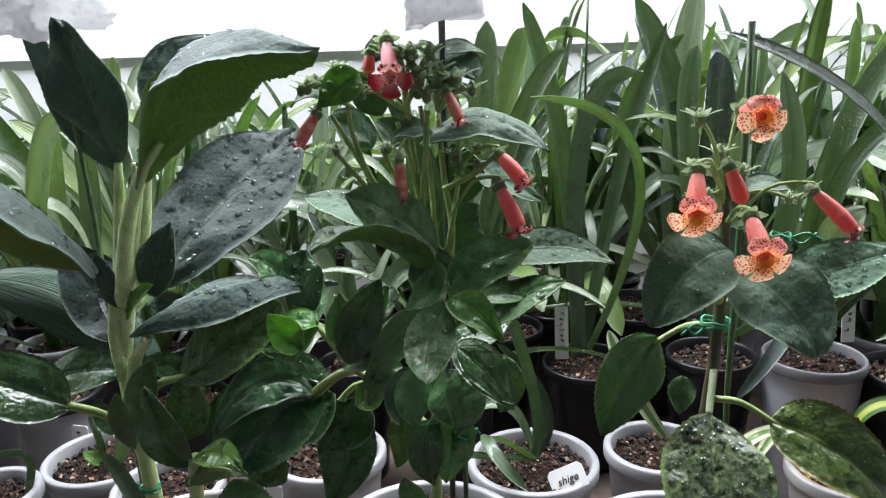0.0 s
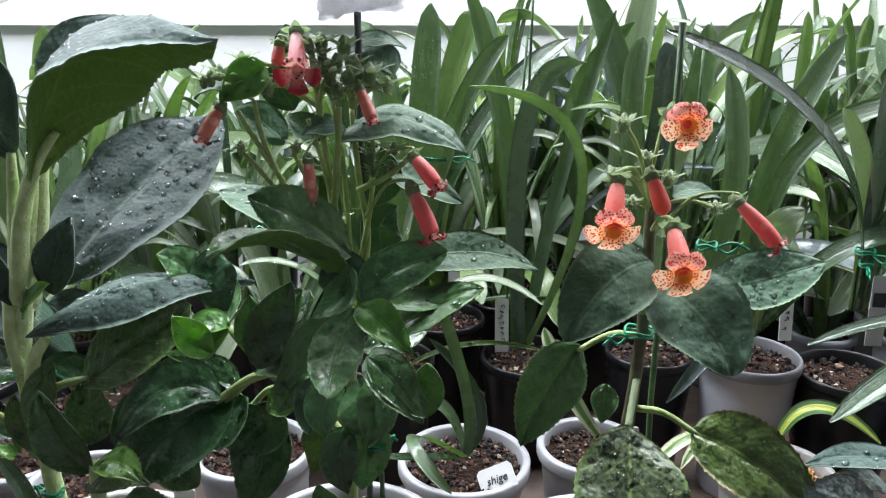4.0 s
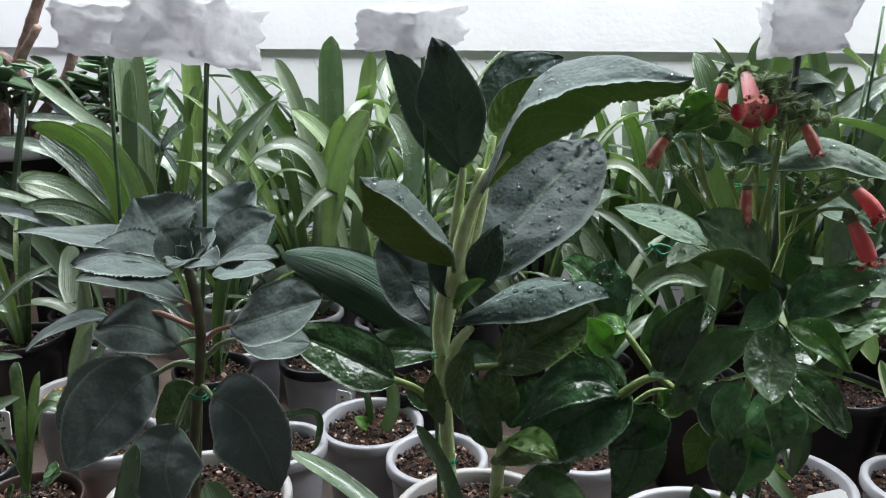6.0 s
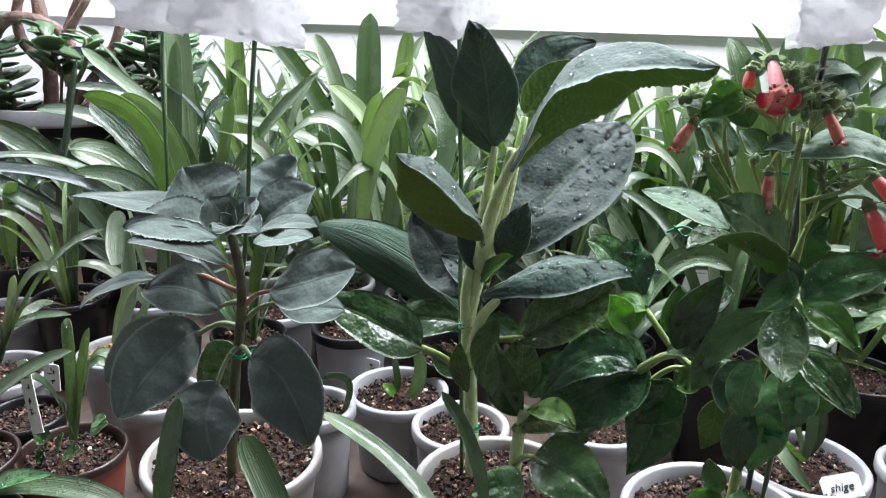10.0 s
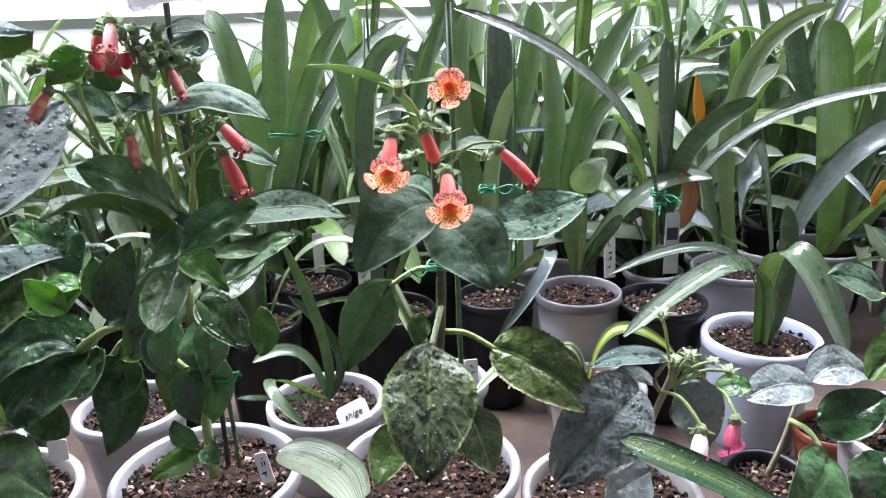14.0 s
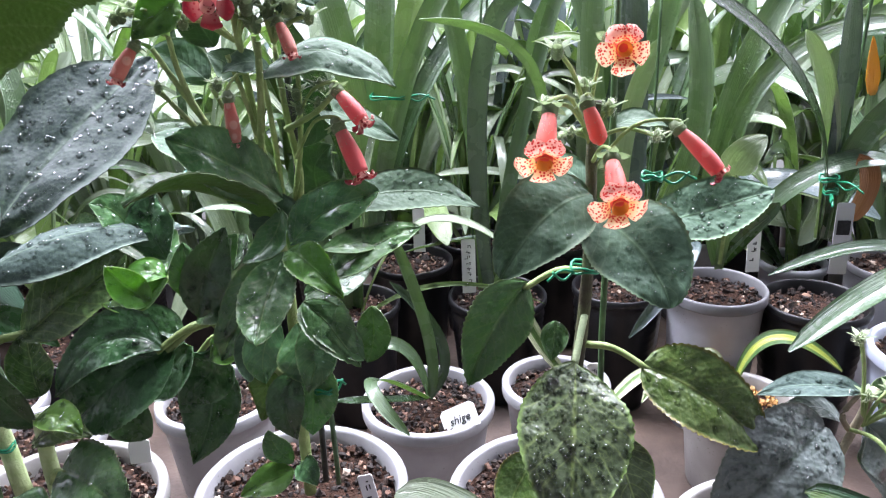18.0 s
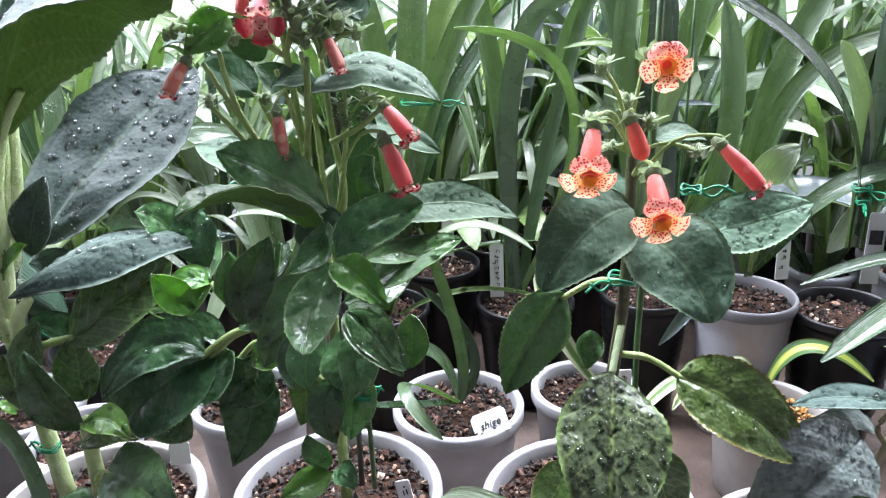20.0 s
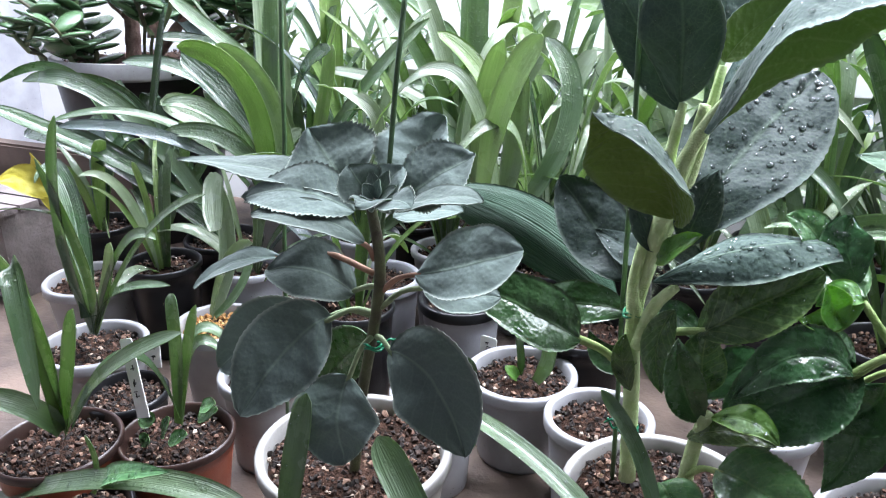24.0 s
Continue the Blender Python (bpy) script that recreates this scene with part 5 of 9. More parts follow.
leaf(slate, (-0.359, 0.340, 0.353), None, (-0.354, 0.345, 0.370), 0.010, (0, -0.6, 0.7), mats=(SLATE, SLATE_UNDER), shape='ovate', serr=0.07)
twist_tie(slate, (-0.374, 0.357, 0.243), 0.007, tail=0.01, turn=1.0)
stake((-0.502, 0.430, 0.096), (-0.475, 0.430, 0.491), mat=STAKE, r=0.0017)
stake((-0.409, 0.390, 0.117), (-0.344, 0.355, 0.484), mat=STAKE, r=0.0017)
foam((-0.480, 0.430, 0.501), 0.085, 0.06, 0.04, 2.1)
foam((-0.355, 0.360, 0.498), 0.075, 0.06, 0.04, 4.6)
crimson = thing("potted_plant", (-0.006, 0.456, 0), "crimson-flowered plant with glossy green leaves in a white pot", "potted plant")
pot(crimson, -0.006, 0.456, 0.077, 0.12, WHITE_POT, count=320)
stem(crimson, [(0.001, 0.452, 0.118), (0.002, 0.447, 0.177), (0.005, 0.440, 0.241), (0.008, 0.430, 0.292), (0.006, 0.430, 0.340), (-0.001, 0.435, 0.381), (-0.007, 0.440, 0.433), (-0.010, 0.440, 0.464)], 0.0042, 0.0018, STEM_GREEN)
stem(crimson, [(0.007, 0.440, 0.297), (0.018, 0.445, 0.349), (0.014, 0.445, 0.391), (0.011, 0.445, 0.432)], 0.0026, 0.0016, STEM_GREEN)
stem(crimson, [(-0.000, 0.435, 0.352), (-0.028, 0.430, 0.390), (-0.039, 0.430, 0.418), (-0.042, 0.430, 0.438)], 0.0021, 0.0014, STEM_GREEN)
stem(crimson, [(0.003, 0.445, 0.209), (-0.024, 0.450, 0.235), (-0.054, 0.455, 0.256), (-0.079, 0.460, 0.285)], 0.0032, 0.0024, STEM_GREEN)
stem(crimson, [(0.000, 0.430, 0.370), (0.004, 0.430, 0.402), (0.006, 0.430, 0.434)], 0.0024, 0.0018, STEM_GREEN)
leaf(crimson, (-0.029, 0.450, 0.358), (-0.061, 0.480, 0.367), (-0.094, 0.510, 0.367), 0.029, (0, -0.5, 0.85), mats=(SOFT, GREEN_UNDER), drops=50)
leaf(crimson, (0.010, 0.430, 0.346), (-0.016, 0.410, 0.374), (-0.041, 0.400, 0.389), 0.036, (0.1, -0.8, 0.55), mats=(GREEN, GREEN_UNDER), serr=0.03, drops=40)
leaf(crimson, (0.005, 0.430, 0.325), (-0.025, 0.400, 0.361), (-0.056, 0.370, 0.362), 0.041, (0, 0.15, 1), mats=(GREEN, GREEN_UNDER), fold=0.45, serr=0.03)
leaf(crimson, (0.014, 0.405, 0.322), (0.008, 0.380, 0.305), (0.007, 0.352, 0.292), 0.030, (0, -0.9, 0.45), mats=(GREEN, GREEN_UNDER), serr=0.03, drops=90, shape='ellip')
leaf(crimson, (0.022, 0.415, 0.290), (0.038, 0.390, 0.284), (0.056, 0.380, 0.262), 0.027, (0.2, -0.85, 0.45), mats=(GREEN, GREEN_UNDER), serr=0.04, drops=90)
leaf(crimson, (0.033, 0.440, 0.333), (0.080, 0.450, 0.343), (0.125, 0.455, 0.329), 0.031, (0, -0.6, 0.8), mats=(SOFT, GREEN_UNDER), serr=0.03, drops=60)
leaf(crimson, (0.000, 0.440, 0.412), (0.039, 0.440, 0.428), (0.079, 0.430, 0.407), 0.041, (0, -0.35, 1), mats=(SOFT, GREEN_UNDER), curl=0.3, drops=60)
leaf(crimson, (-0.079, 0.435, 0.245), (-0.112, 0.430, 0.255), (-0.146, 0.420, 0.220), 0.037, (0, -0.75, 0.65), mats=(GREEN_SHADED, GREEN_UNDER), stalk=(-0.052, 0.455, 0.255), serr=0.03)
leaf(crimson, (-0.074, 0.440, 0.244), (-0.108, 0.430, 0.227), (-0.150, 0.430, 0.192), 0.062, (0, -0.75, 0.65), mats=(GREEN_SHADED, GREEN_UNDER), stalk=(-0.053, 0.455, 0.254), serr=0.02, drops=180, shape='ellip', fold=0.25)
leaf(crimson, (0.019, 0.395, 0.327), (0.033, 0.380, 0.325), (0.051, 0.372, 0.308), 0.021, (0.2, -0.85, 0.5), mats=(YOUNG, GREEN_UNDER), serr=0.04)
leaf(crimson, (0.019, 0.400, 0.328), (0.039, 0.405, 0.345), (0.069, 0.410, 0.355), 0.032, (0, -0.65, 0.75), mats=(GREEN, GREEN_UNDER), serr=0.03, drops=140, shape='ellip')
leaf(crimson, (0.015, 0.440, 0.237), (0.013, 0.440, 0.207), (0.009, 0.445, 0.172), 0.035, (0, -0.95, 0.3), mats=(GREEN, GREEN_UNDER), drops=90)
leaf(crimson, (-0.058, 0.450, 0.272), (-0.043, 0.450, 0.295), (-0.025, 0.450, 0.317), 0.028, (0, -0.75, 0.6), mats=(GREEN, GREEN_UNDER))
leaf(crimson, (-0.061, 0.450, 0.273), (-0.057, 0.440, 0.296), (-0.057, 0.440, 0.316), 0.023, (0.3, -0.8, 0.4), mats=(GREEN, GREEN_UNDER))
leaf(crimson, (-0.034, 0.430, 0.457), (-0.044, 0.425, 0.450), (-0.058, 0.420, 0.438), 0.024, (0, -0.9, 0.35), mats=(YOUNG, GREEN_UNDER))
leaf(crimson, (0.001, 0.420, 0.273), (-0.007, 0.410, 0.255), (-0.006, 0.405, 0.237), 0.025, (0, -0.95, 0.3), mats=(GREEN, GREEN_UNDER), drops=24)
leaf(crimson, (0.013, 0.420, 0.269), (0.022, 0.405, 0.254), (0.026, 0.400, 0.238), 0.038, (0, -0.95, 0.3), mats=(GREEN, GREEN_UNDER), drops=24)
leaf(crimson, (-0.018, 0.440, 0.264), (-0.030, 0.430, 0.259), (-0.040, 0.430, 0.239), 0.025, (0, -0.8, 0.5), mats=(GREEN, GREEN_UNDER))
leaf(crimson, (-0.006, 0.440, 0.147), (-0.021, 0.430, 0.145), (-0.038, 0.420, 0.141), 0.023, (0, -0.6, 0.8), mats=(YOUNG, GREEN_UNDER))
leaf(crimson, (-0.007, 0.445, 0.149), (-0.016, 0.440, 0.165), (-0.020, 0.440, 0.179), 0.018, (0, -0.8, 0.5), mats=(GREEN, GREEN_UNDER))
leaf(crimson, (-0.002, 0.440, 0.150), (0.006, 0.430, 0.154), (0.013, 0.425, 0.145), 0.018, (0, -0.7, 0.6), mats=(GREEN, GREEN_UNDER))
leaf(crimson, (-0.072, 0.470, 0.224), (-0.064, 0.460, 0.187), (-0.080, 0.450, 0.144), 0.044, (0, -0.95, 0.3), mats=(GREEN_SHADED, GREEN_UNDER), stalk=(-0.038, 0.452, 0.244), shape='lance')
leaf(crimson, (-0.079, 0.460, 0.285), (-0.091, 0.455, 0.291), (-0.106, 0.450, 0.281), 0.020, (0, -0.6, 0.8), mats=(YOUNG, GREEN_UNDER))
leaf(crimson, (-0.078, 0.460, 0.288), (-0.093, 0.490, 0.301), (-0.109, 0.500, 0.318), 0.027, (0, -0.8, 0.5), mats=(GREEN, GREEN_UNDER))
leaf(crimson, (-0.078, 0.460, 0.287), (-0.098, 0.450, 0.272), (-0.115, 0.440, 0.275), 0.018, (0, -0.7, 0.7), mats=(YOUNG, GREEN_UNDER))
leaf(crimson, (-0.019, 0.450, 0.311), (-0.033, 0.460, 0.298), (-0.055, 0.470, 0.294), 0.030, (0, -0.6, 0.7), mats=(GREEN_SHADED, GREEN_UNDER))
leaf(crimson, (0.019, 0.450, 0.411), (0.026, 0.460, 0.388), (0.013, 0.460, 0.369), 0.029, (0, -0.7, 0.6), mats=(SOFT, GREEN_UNDER))
leaf(crimson, (0.035, 0.450, 0.451), (0.025, 0.460, 0.460), (0.010, 0.470, 0.465), 0.024, (0, -0.6, 0.8), mats=(SOFT, GREEN_UNDER), drops=20)
leaf(crimson, (0.028, 0.460, 0.332), (0.024, 0.460, 0.354), (0.036, 0.460, 0.369), 0.033, (0, -0.6, 0.7), mats=(SOFT, GREEN_UNDER))
leaf(crimson, (0.012, 0.450, 0.275), (0.038, 0.455, 0.283), (0.059, 0.460, 0.296), 0.030, (0, -0.4, 0.9), mats=(GREEN_SHADED, GREEN_UNDER))
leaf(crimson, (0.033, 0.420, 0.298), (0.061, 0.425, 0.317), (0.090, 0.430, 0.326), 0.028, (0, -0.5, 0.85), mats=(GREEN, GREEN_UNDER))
leaf(crimson, (-0.054, 0.440, 0.265), (-0.044, 0.440, 0.297), (-0.029, 0.440, 0.325), 0.030, (0.3, -0.8, 0.5), mats=(GREEN_SHADED, GREEN_UNDER), fold=0.3)
leaf(crimson, (-0.041, 0.445, 0.265), (-0.039, 0.445, 0.291), (-0.029, 0.445, 0.316), 0.021, (-0.3, -0.8, 0.5), mats=(GREEN_SHADED, GREEN_UNDER))
leaf(crimson, (-0.076, 0.460, 0.237), (-0.098, 0.450, 0.250), (-0.132, 0.440, 0.241), 0.038, (0, -0.7, 0.7), mats=(GREEN_SHADED, GREEN_UNDER))
leaf(crimson, (-0.072, 0.460, 0.234), (-0.093, 0.460, 0.214), (-0.129, 0.450, 0.203), 0.042, (0, -0.7, 0.7), mats=(GREEN_SHADED, GREEN_UNDER))
leaf(crimson, (-0.056, 0.460, 0.231), (-0.061, 0.460, 0.212), (-0.085, 0.460, 0.189), 0.041, (0, -0.8, 0.6), mats=(GREEN_SHADED, GREEN_UNDER))
leaf(crimson, (-0.021, 0.450, 0.224), (-0.020, 0.450, 0.205), (-0.026, 0.450, 0.180), 0.024, (0, -0.9, 0.4), mats=(MARGIN, GREEN_UNDER))
leaf(crimson, (-0.037, 0.450, 0.248), (-0.044, 0.445, 0.238), (-0.052, 0.440, 0.234), 0.022, (0, -0.8, 0.6), mats=(YOUNG, GREEN_UNDER))
leaf(crimson, (0.053, 0.460, 0.261), (0.053, 0.460, 0.238), (0.048, 0.460, 0.219), 0.024, (0, -0.9, 0.4), mats=(GREEN, GREEN_UNDER))
leaf(crimson, (0.010, 0.420, 0.322), (0.005, 0.425, 0.337), (-0.004, 0.430, 0.349), 0.031, (0, -0.7, 0.7), mats=(SOFT, GREEN_UNDER))
leaf(crimson, (-0.082, 0.470, 0.293), (-0.093, 0.480, 0.316), (-0.090, 0.490, 0.331), 0.032, (0, -0.7, 0.6), mats=(GREEN_SHADED, GREEN_UNDER))
leaf(crimson, (-0.106, 0.480, 0.304), (-0.113, 0.480, 0.322), (-0.131, 0.480, 0.329), 0.028, (0, -0.6, 0.8), mats=(GREEN, GREEN_UNDER))
leaf(crimson, (-0.024, 0.450, 0.430), (-0.032, 0.450, 0.445), (-0.037, 0.450, 0.457), 0.024, (0, -0.85, 0.4), mats=(SOFT, GREEN_UNDER))
leaf(crimson, (-0.031, 0.450, 0.410), (-0.045, 0.450, 0.423), (-0.057, 0.440, 0.429), 0.026, (0, -0.7, 0.6), mats=(SOFT, GREEN_UNDER))
leaf(crimson, (-0.013, 0.455, 0.409), (-0.019, 0.455, 0.419), (-0.031, 0.455, 0.426), 0.020, (0, -0.7, 0.6), mats=(SOFT, GREEN_UNDER))
leaf(crimson, (0.029, 0.450, 0.395), (0.049, 0.455, 0.387), (0.077, 0.460, 0.371), 0.027, (0, -0.5, 0.8), mats=(SOFT, GREEN_UNDER))
leaf(crimson, (0.006, 0.460, 0.462), (0.022, 0.465, 0.470), (0.042, 0.470, 0.465), 0.019, (0, -0.5, 0.85), mats=(SOFT, GREEN_UNDER), drops=25)
leaf(crimson, (0.023, 0.400, 0.293), (0.039, 0.390, 0.283), (0.058, 0.380, 0.266), 0.022, (0.2, -0.8, 0.55), mats=(GREEN, GREEN_UNDER), serr=0.025, drops=40, shape='ellip')
leaf(crimson, (0.006, 0.430, 0.307), (-0.020, 0.430, 0.285), (-0.039, 0.430, 0.252), 0.025, (-0.1, -0.8, 0.55), mats=(GREEN, GREEN_UNDER), serr=0.025)
leaf(crimson, (0.022, 0.420, 0.271), (0.026, 0.405, 0.256), (0.021, 0.395, 0.236), 0.025, (0, -0.9, 0.4), mats=(GREEN, GREEN_UNDER), serr=0.025, drops=50)
leaf(crimson, (0.000, 0.430, 0.266), (-0.016, 0.420, 0.253), (-0.017, 0.410, 0.235), 0.023, (0, -0.9, 0.4), mats=(SOFT, GREEN_UNDER), serr=0.025)
leaf(crimson, (0.032, 0.420, 0.317), (0.059, 0.430, 0.319), (0.088, 0.440, 0.319), 0.018, (0, -0.5, 0.85), mats=(GREEN, GREEN_UNDER), serr=0.025)
leaf(crimson, (0.004, 0.440, 0.224), (-0.003, 0.430, 0.205), (0.002, 0.430, 0.179), 0.026, (0, -0.95, 0.3), mats=(GREEN_SHADED, GREEN_UNDER), serr=0.025, drops=30)
leaf(crimson, (-0.060, 0.450, 0.257), (-0.040, 0.440, 0.269), (-0.015, 0.430, 0.266), 0.019, (0, -0.7, 0.7), mats=(GREEN, GREEN_UNDER), serr=0.025)
leaf(crimson, (-0.116, 0.470, 0.154), (-0.133, 0.470, 0.176), (-0.148, 0.480, 0.202), 0.033, (0, -0.8, 0.5), mats=(GREEN_SHADED, GREEN_UNDER), serr=0.025)
leaf(crimson, (0.011, 0.420, 0.342), (0.005, 0.410, 0.326), (-0.009, 0.400, 0.318), 0.020, (-0.2, -0.8, 0.6), mats=(GREEN, GREEN_UNDER), serr=0.025, drops=30)
leaf(crimson, (0.017, 0.410, 0.335), (0.028, 0.395, 0.323), (0.034, 0.385, 0.307), 0.015, (0.2, -0.85, 0.5), mats=(YOUNG, GREEN_UNDER), serr=0.025, drops=20)
stem(crimson, [(0.022, 0.440, 0.217), (0.023, 0.445, 0.176), (0.022, 0.452, 0.125)], 0.0018, 0.0018, STAKE, name='twig')
twist_tie(crimson, (0.021, 0.440, 0.210), 0.006, tail=0.01, turn=1.0)
flower(crimson, (-0.018, 0.440, 0.475), (-0.013, 0.415, 0.455), (TUBE_ROSE, PETAL_RED), stalk=(-0.010, 0.440, 0.460), look_at=(0, -1, -0.15), bulge=0.8, size=1.08, label='open crimson bloom with pale speckled throat', open_=0.88)
flower(crimson, (-0.029, 0.445, 0.469), (-0.030, 0.440, 0.456), (TUBE_RED, PETAL_RED), stalk=(-0.012, 0.440, 0.460), lobes=False, size=0.8, label='small pink closed bloom')
flower(crimson, (-0.061, 0.430, 0.434), (-0.070, 0.420, 0.418), (TUBE_FADED, PETAL_RED), stalk=(-0.042, 0.430, 0.438), open_=0.34, look_at=(0.0, -0.3, -0.95), size=0.85, label='fading pink bloom')
flower(crimson, (-0.011, 0.420, 0.407), (-0.010, 0.420, 0.382), (TUBE_FADED, PETAL_RED), stalk=(-0.004, 0.435, 0.417), open_=0.34, look_at=(0.0, -0.3, -0.95), size=0.8, label='withered brownish bloom')
flower(crimson, (0.018, 0.430, 0.445), (0.026, 0.420, 0.429), (TUBE_FADED, PETAL_RED), stalk=(0.011, 0.445, 0.440), open_=0.34, look_at=(0.0, -0.3, -0.95), size=0.75, label='fading orange-pink bloom')
flower(crimson, (0.048, 0.420, 0.409), (0.062, 0.410, 0.394), (TUBE_RED, PETAL_RED), stalk=(0.018, 0.440, 0.384), size=0.95, open_=0.5, label='coral bloom with a crimson mouth', look_at=(0.6, -0.4, -0.6))
flower(crimson, (0.048, 0.415, 0.391), (0.060, 0.405, 0.367), (TUBE_RED, PETAL_RED), stalk=(0.018, 0.440, 0.367), size=1.05, open_=0.6, label='coral bloom with a crimson mouth', look_at=(0.3, -0.4, -0.8))
bud(crimson, (-0.044, 0.440, 0.452), 0.006, (-0.008, 0.440, 0.433))
bud(crimson, (-0.052, 0.430, 0.450), 0.005, (-0.008, 0.440, 0.433))
bud(crimson, (-0.004, 0.440, 0.469), 0.006, (-0.008, 0.440, 0.433))
bud(crimson, (0.007, 0.450, 0.467), 0.007, (0.012, 0.440, 0.432))
bud(crimson, (0.013, 0.450, 0.457), 0.006, (0.012, 0.440, 0.432))
bud(crimson, (0.023, 0.440, 0.452), 0.007, (0.012, 0.440, 0.432))
bud(crimson, (0.004, 0.440, 0.458), 0.006, (0.012, 0.440, 0.432))
bud(crimson, (0.033, 0.440, 0.446), 0.005, (0.012, 0.440, 0.432))
bud(crimson, (-0.033, 0.430, 0.446), 0.005, (-0.008, 0.440, 0.433))
bud(crimson, (-0.066, 0.430, 0.450), 0.005, (-0.008, 0.440, 0.433))
bud(crimson, (-0.000, 0.440, 0.446), 0.006, (-0.008, 0.440, 0.433))
bud(crimson, (0.022, 0.440, 0.405), 0.005)
bud(crimson, (0.036, 0.440, 0.409), 0.004)
leaf(crimson, (-0.088, 0.450, 0.270), (-0.098, 0.440, 0.288), (-0.104, 0.432, 0.304), 0.022, (0.3, -0.8, 0.4), mats=(YOUNG, GREEN_UNDER), fold=0.3, serr=0.03)
bud(crimson, (-0.050, 0.440, 0.460), 0.005, (-0.008, 0.440, 0.433))
bud(crimson, (0.002, 0.430, 0.453), 0.006, (-0.008, 0.440, 0.433))
stem(crimson, [(0.001, 0.435, 0.339), (-0.010, 0.430, 0.382), (-0.023, 0.430, 0.412)], 0.0019, 0.0014, STEM_GREEN, name='flower_stalk')
stem(crimson, [(0.004, 0.435, 0.343), (-0.003, 0.432, 0.394), (-0.013, 0.435, 0.427)], 0.0019, 0.0014, STEM_GREEN, name='flower_stalk')
stem(crimson, [(0.008, 0.440, 0.337), (0.006, 0.440, 0.392), (0.001, 0.440, 0.436)], 0.0019, 0.0014, STEM_GREEN, name='flower_stalk')
stem(crimson, [(0.014, 0.445, 0.340), (0.022, 0.440, 0.380), (0.024, 0.440, 0.421)], 0.0019, 0.0014, STEM_GREEN, name='flower_stalk')
stem(crimson, [(-0.001, 0.430, 0.353), (-0.027, 0.425, 0.383), (-0.050, 0.425, 0.410)], 0.0019, 0.0014, STEM_GREEN, name='flower_stalk')
stem(crimson, [(-0.028, 0.430, 0.390), (-0.041, 0.430, 0.412), (-0.052, 0.430, 0.432)], 0.0019, 0.0014, STEM_GREEN, name='flower_stalk')
stem(crimson, [(0.014, 0.440, 0.384), (0.032, 0.430, 0.394), (0.045, 0.425, 0.405)], 0.0019, 0.0014, STEM_GREEN, name='flower_stalk')
bud(crimson, (-0.070, 0.430, 0.448), 0.004)
bud(crimson, (-0.062, 0.435, 0.453), 0.005)
bud(crimson, (-0.054, 0.425, 0.446), 0.004)
bud(crimson, (-0.010, 0.435, 0.468), 0.005)
bud(crimson, (-0.003, 0.435, 0.463), 0.0045)
bud(crimson, (-0.000, 0.430, 0.457), 0.005)
bud(crimson, (-0.007, 0.430, 0.453), 0.004)
bud(crimson, (0.012, 0.435, 0.450), 0.005)
bud(crimson, (0.006, 0.430, 0.443), 0.005)
bud(crimson, (0.024, 0.435, 0.397), 0.004)
bud(crimson, (0.036, 0.430, 0.400), 0.004)
bud(crimson, (-0.019, 0.430, 0.412), 0.004)
bud(crimson, (-0.050, 0.425, 0.412), 0.004)
leaf(crimson, (-0.028, 0.445, 0.463), (-0.026, 0.450, 0.471), (-0.028, 0.455, 0.479), 0.014, (0, -0.8, 0.5), mats=(SOFT, GREEN_UNDER))
leaf(crimson, (-0.053, 0.435, 0.439), (-0.066, 0.440, 0.447), (-0.080, 0.440, 0.437), 0.016, (0, -0.6, 0.8), mats=(SOFT, GREEN_UNDER))
leaf(crimson, (0.005, 0.445, 0.446), (0.017, 0.450, 0.448), (0.031, 0.450, 0.440), 0.017, (0, -0.6, 0.8), mats=(SOFT, GREEN_UNDER))
leaf(crimson, (0.008, 0.440, 0.419), (-0.004, 0.435, 0.423), (-0.016, 0.430, 0.418), 0.016, (0, -0.7, 0.7), mats=(SOFT, GREEN_UNDER))
stake((0.012, 0.456, 0.124), (0.015, 0.456, 0.497), mat=STAKE_DARK, r=0.0022)
foam((0.015, 0.456, 0.502), 0.05, 0.045, 0.035, 3.2)
twist_tie(crimson, (-0.046, 0.440, 0.356), 0.004, tail=0.02, turn=2.8)
orange = thing("potted_plant", (0.176, 0.452, 0), "speckled orange-flowered plant with wet oval leaves in a white pot", "potted plant")
pot(orange, 0.176, 0.452, 0.077, 0.115, WHITE_POT, count=320)
stem(orange, [(0.180, 0.452, 0.118), (0.185, 0.455, 0.184), (0.191, 0.458, 0.239), (0.193, 0.455, 0.289), (0.192, 0.450, 0.332), (0.191, 0.450, 0.371), (0.193, 0.450, 0.394)], 0.0048, 0.003, STEM_DARK)
stem(orange, [(0.182, 0.425, 0.235), (0.187, 0.440, 0.245), (0.192, 0.455, 0.254)], 0.0024, 0.0024, STEM_SAGE)
leaf(orange, (0.186, 0.420, 0.347), (0.159, 0.400, 0.341), (0.134, 0.385, 0.312), 0.047, (0, -0.8, 0.6), mats=(SOFT, GREEN_UNDER), stalk=(0.192, 0.453, 0.302), shape='round', serr=0.02, drops=30)
leaf(orange, (0.185, 0.415, 0.338), (0.209, 0.390, 0.325), (0.222, 0.370, 0.300), 0.053, (0, -0.8, 0.6), mats=(SOFT, GREEN_UNDER), stalk=(0.192, 0.453, 0.302), shape='round', serr=0.025, drops=90)
leaf(orange, (0.227, 0.460, 0.313), (0.267, 0.465, 0.321), (0.310, 0.472, 0.331), 0.040, (0, -0.72, 0.68), mats=(SOFT, GREEN_UNDER), stalk=(0.193, 0.455, 0.297), shape='ellip', serr=0.025, drops=160)
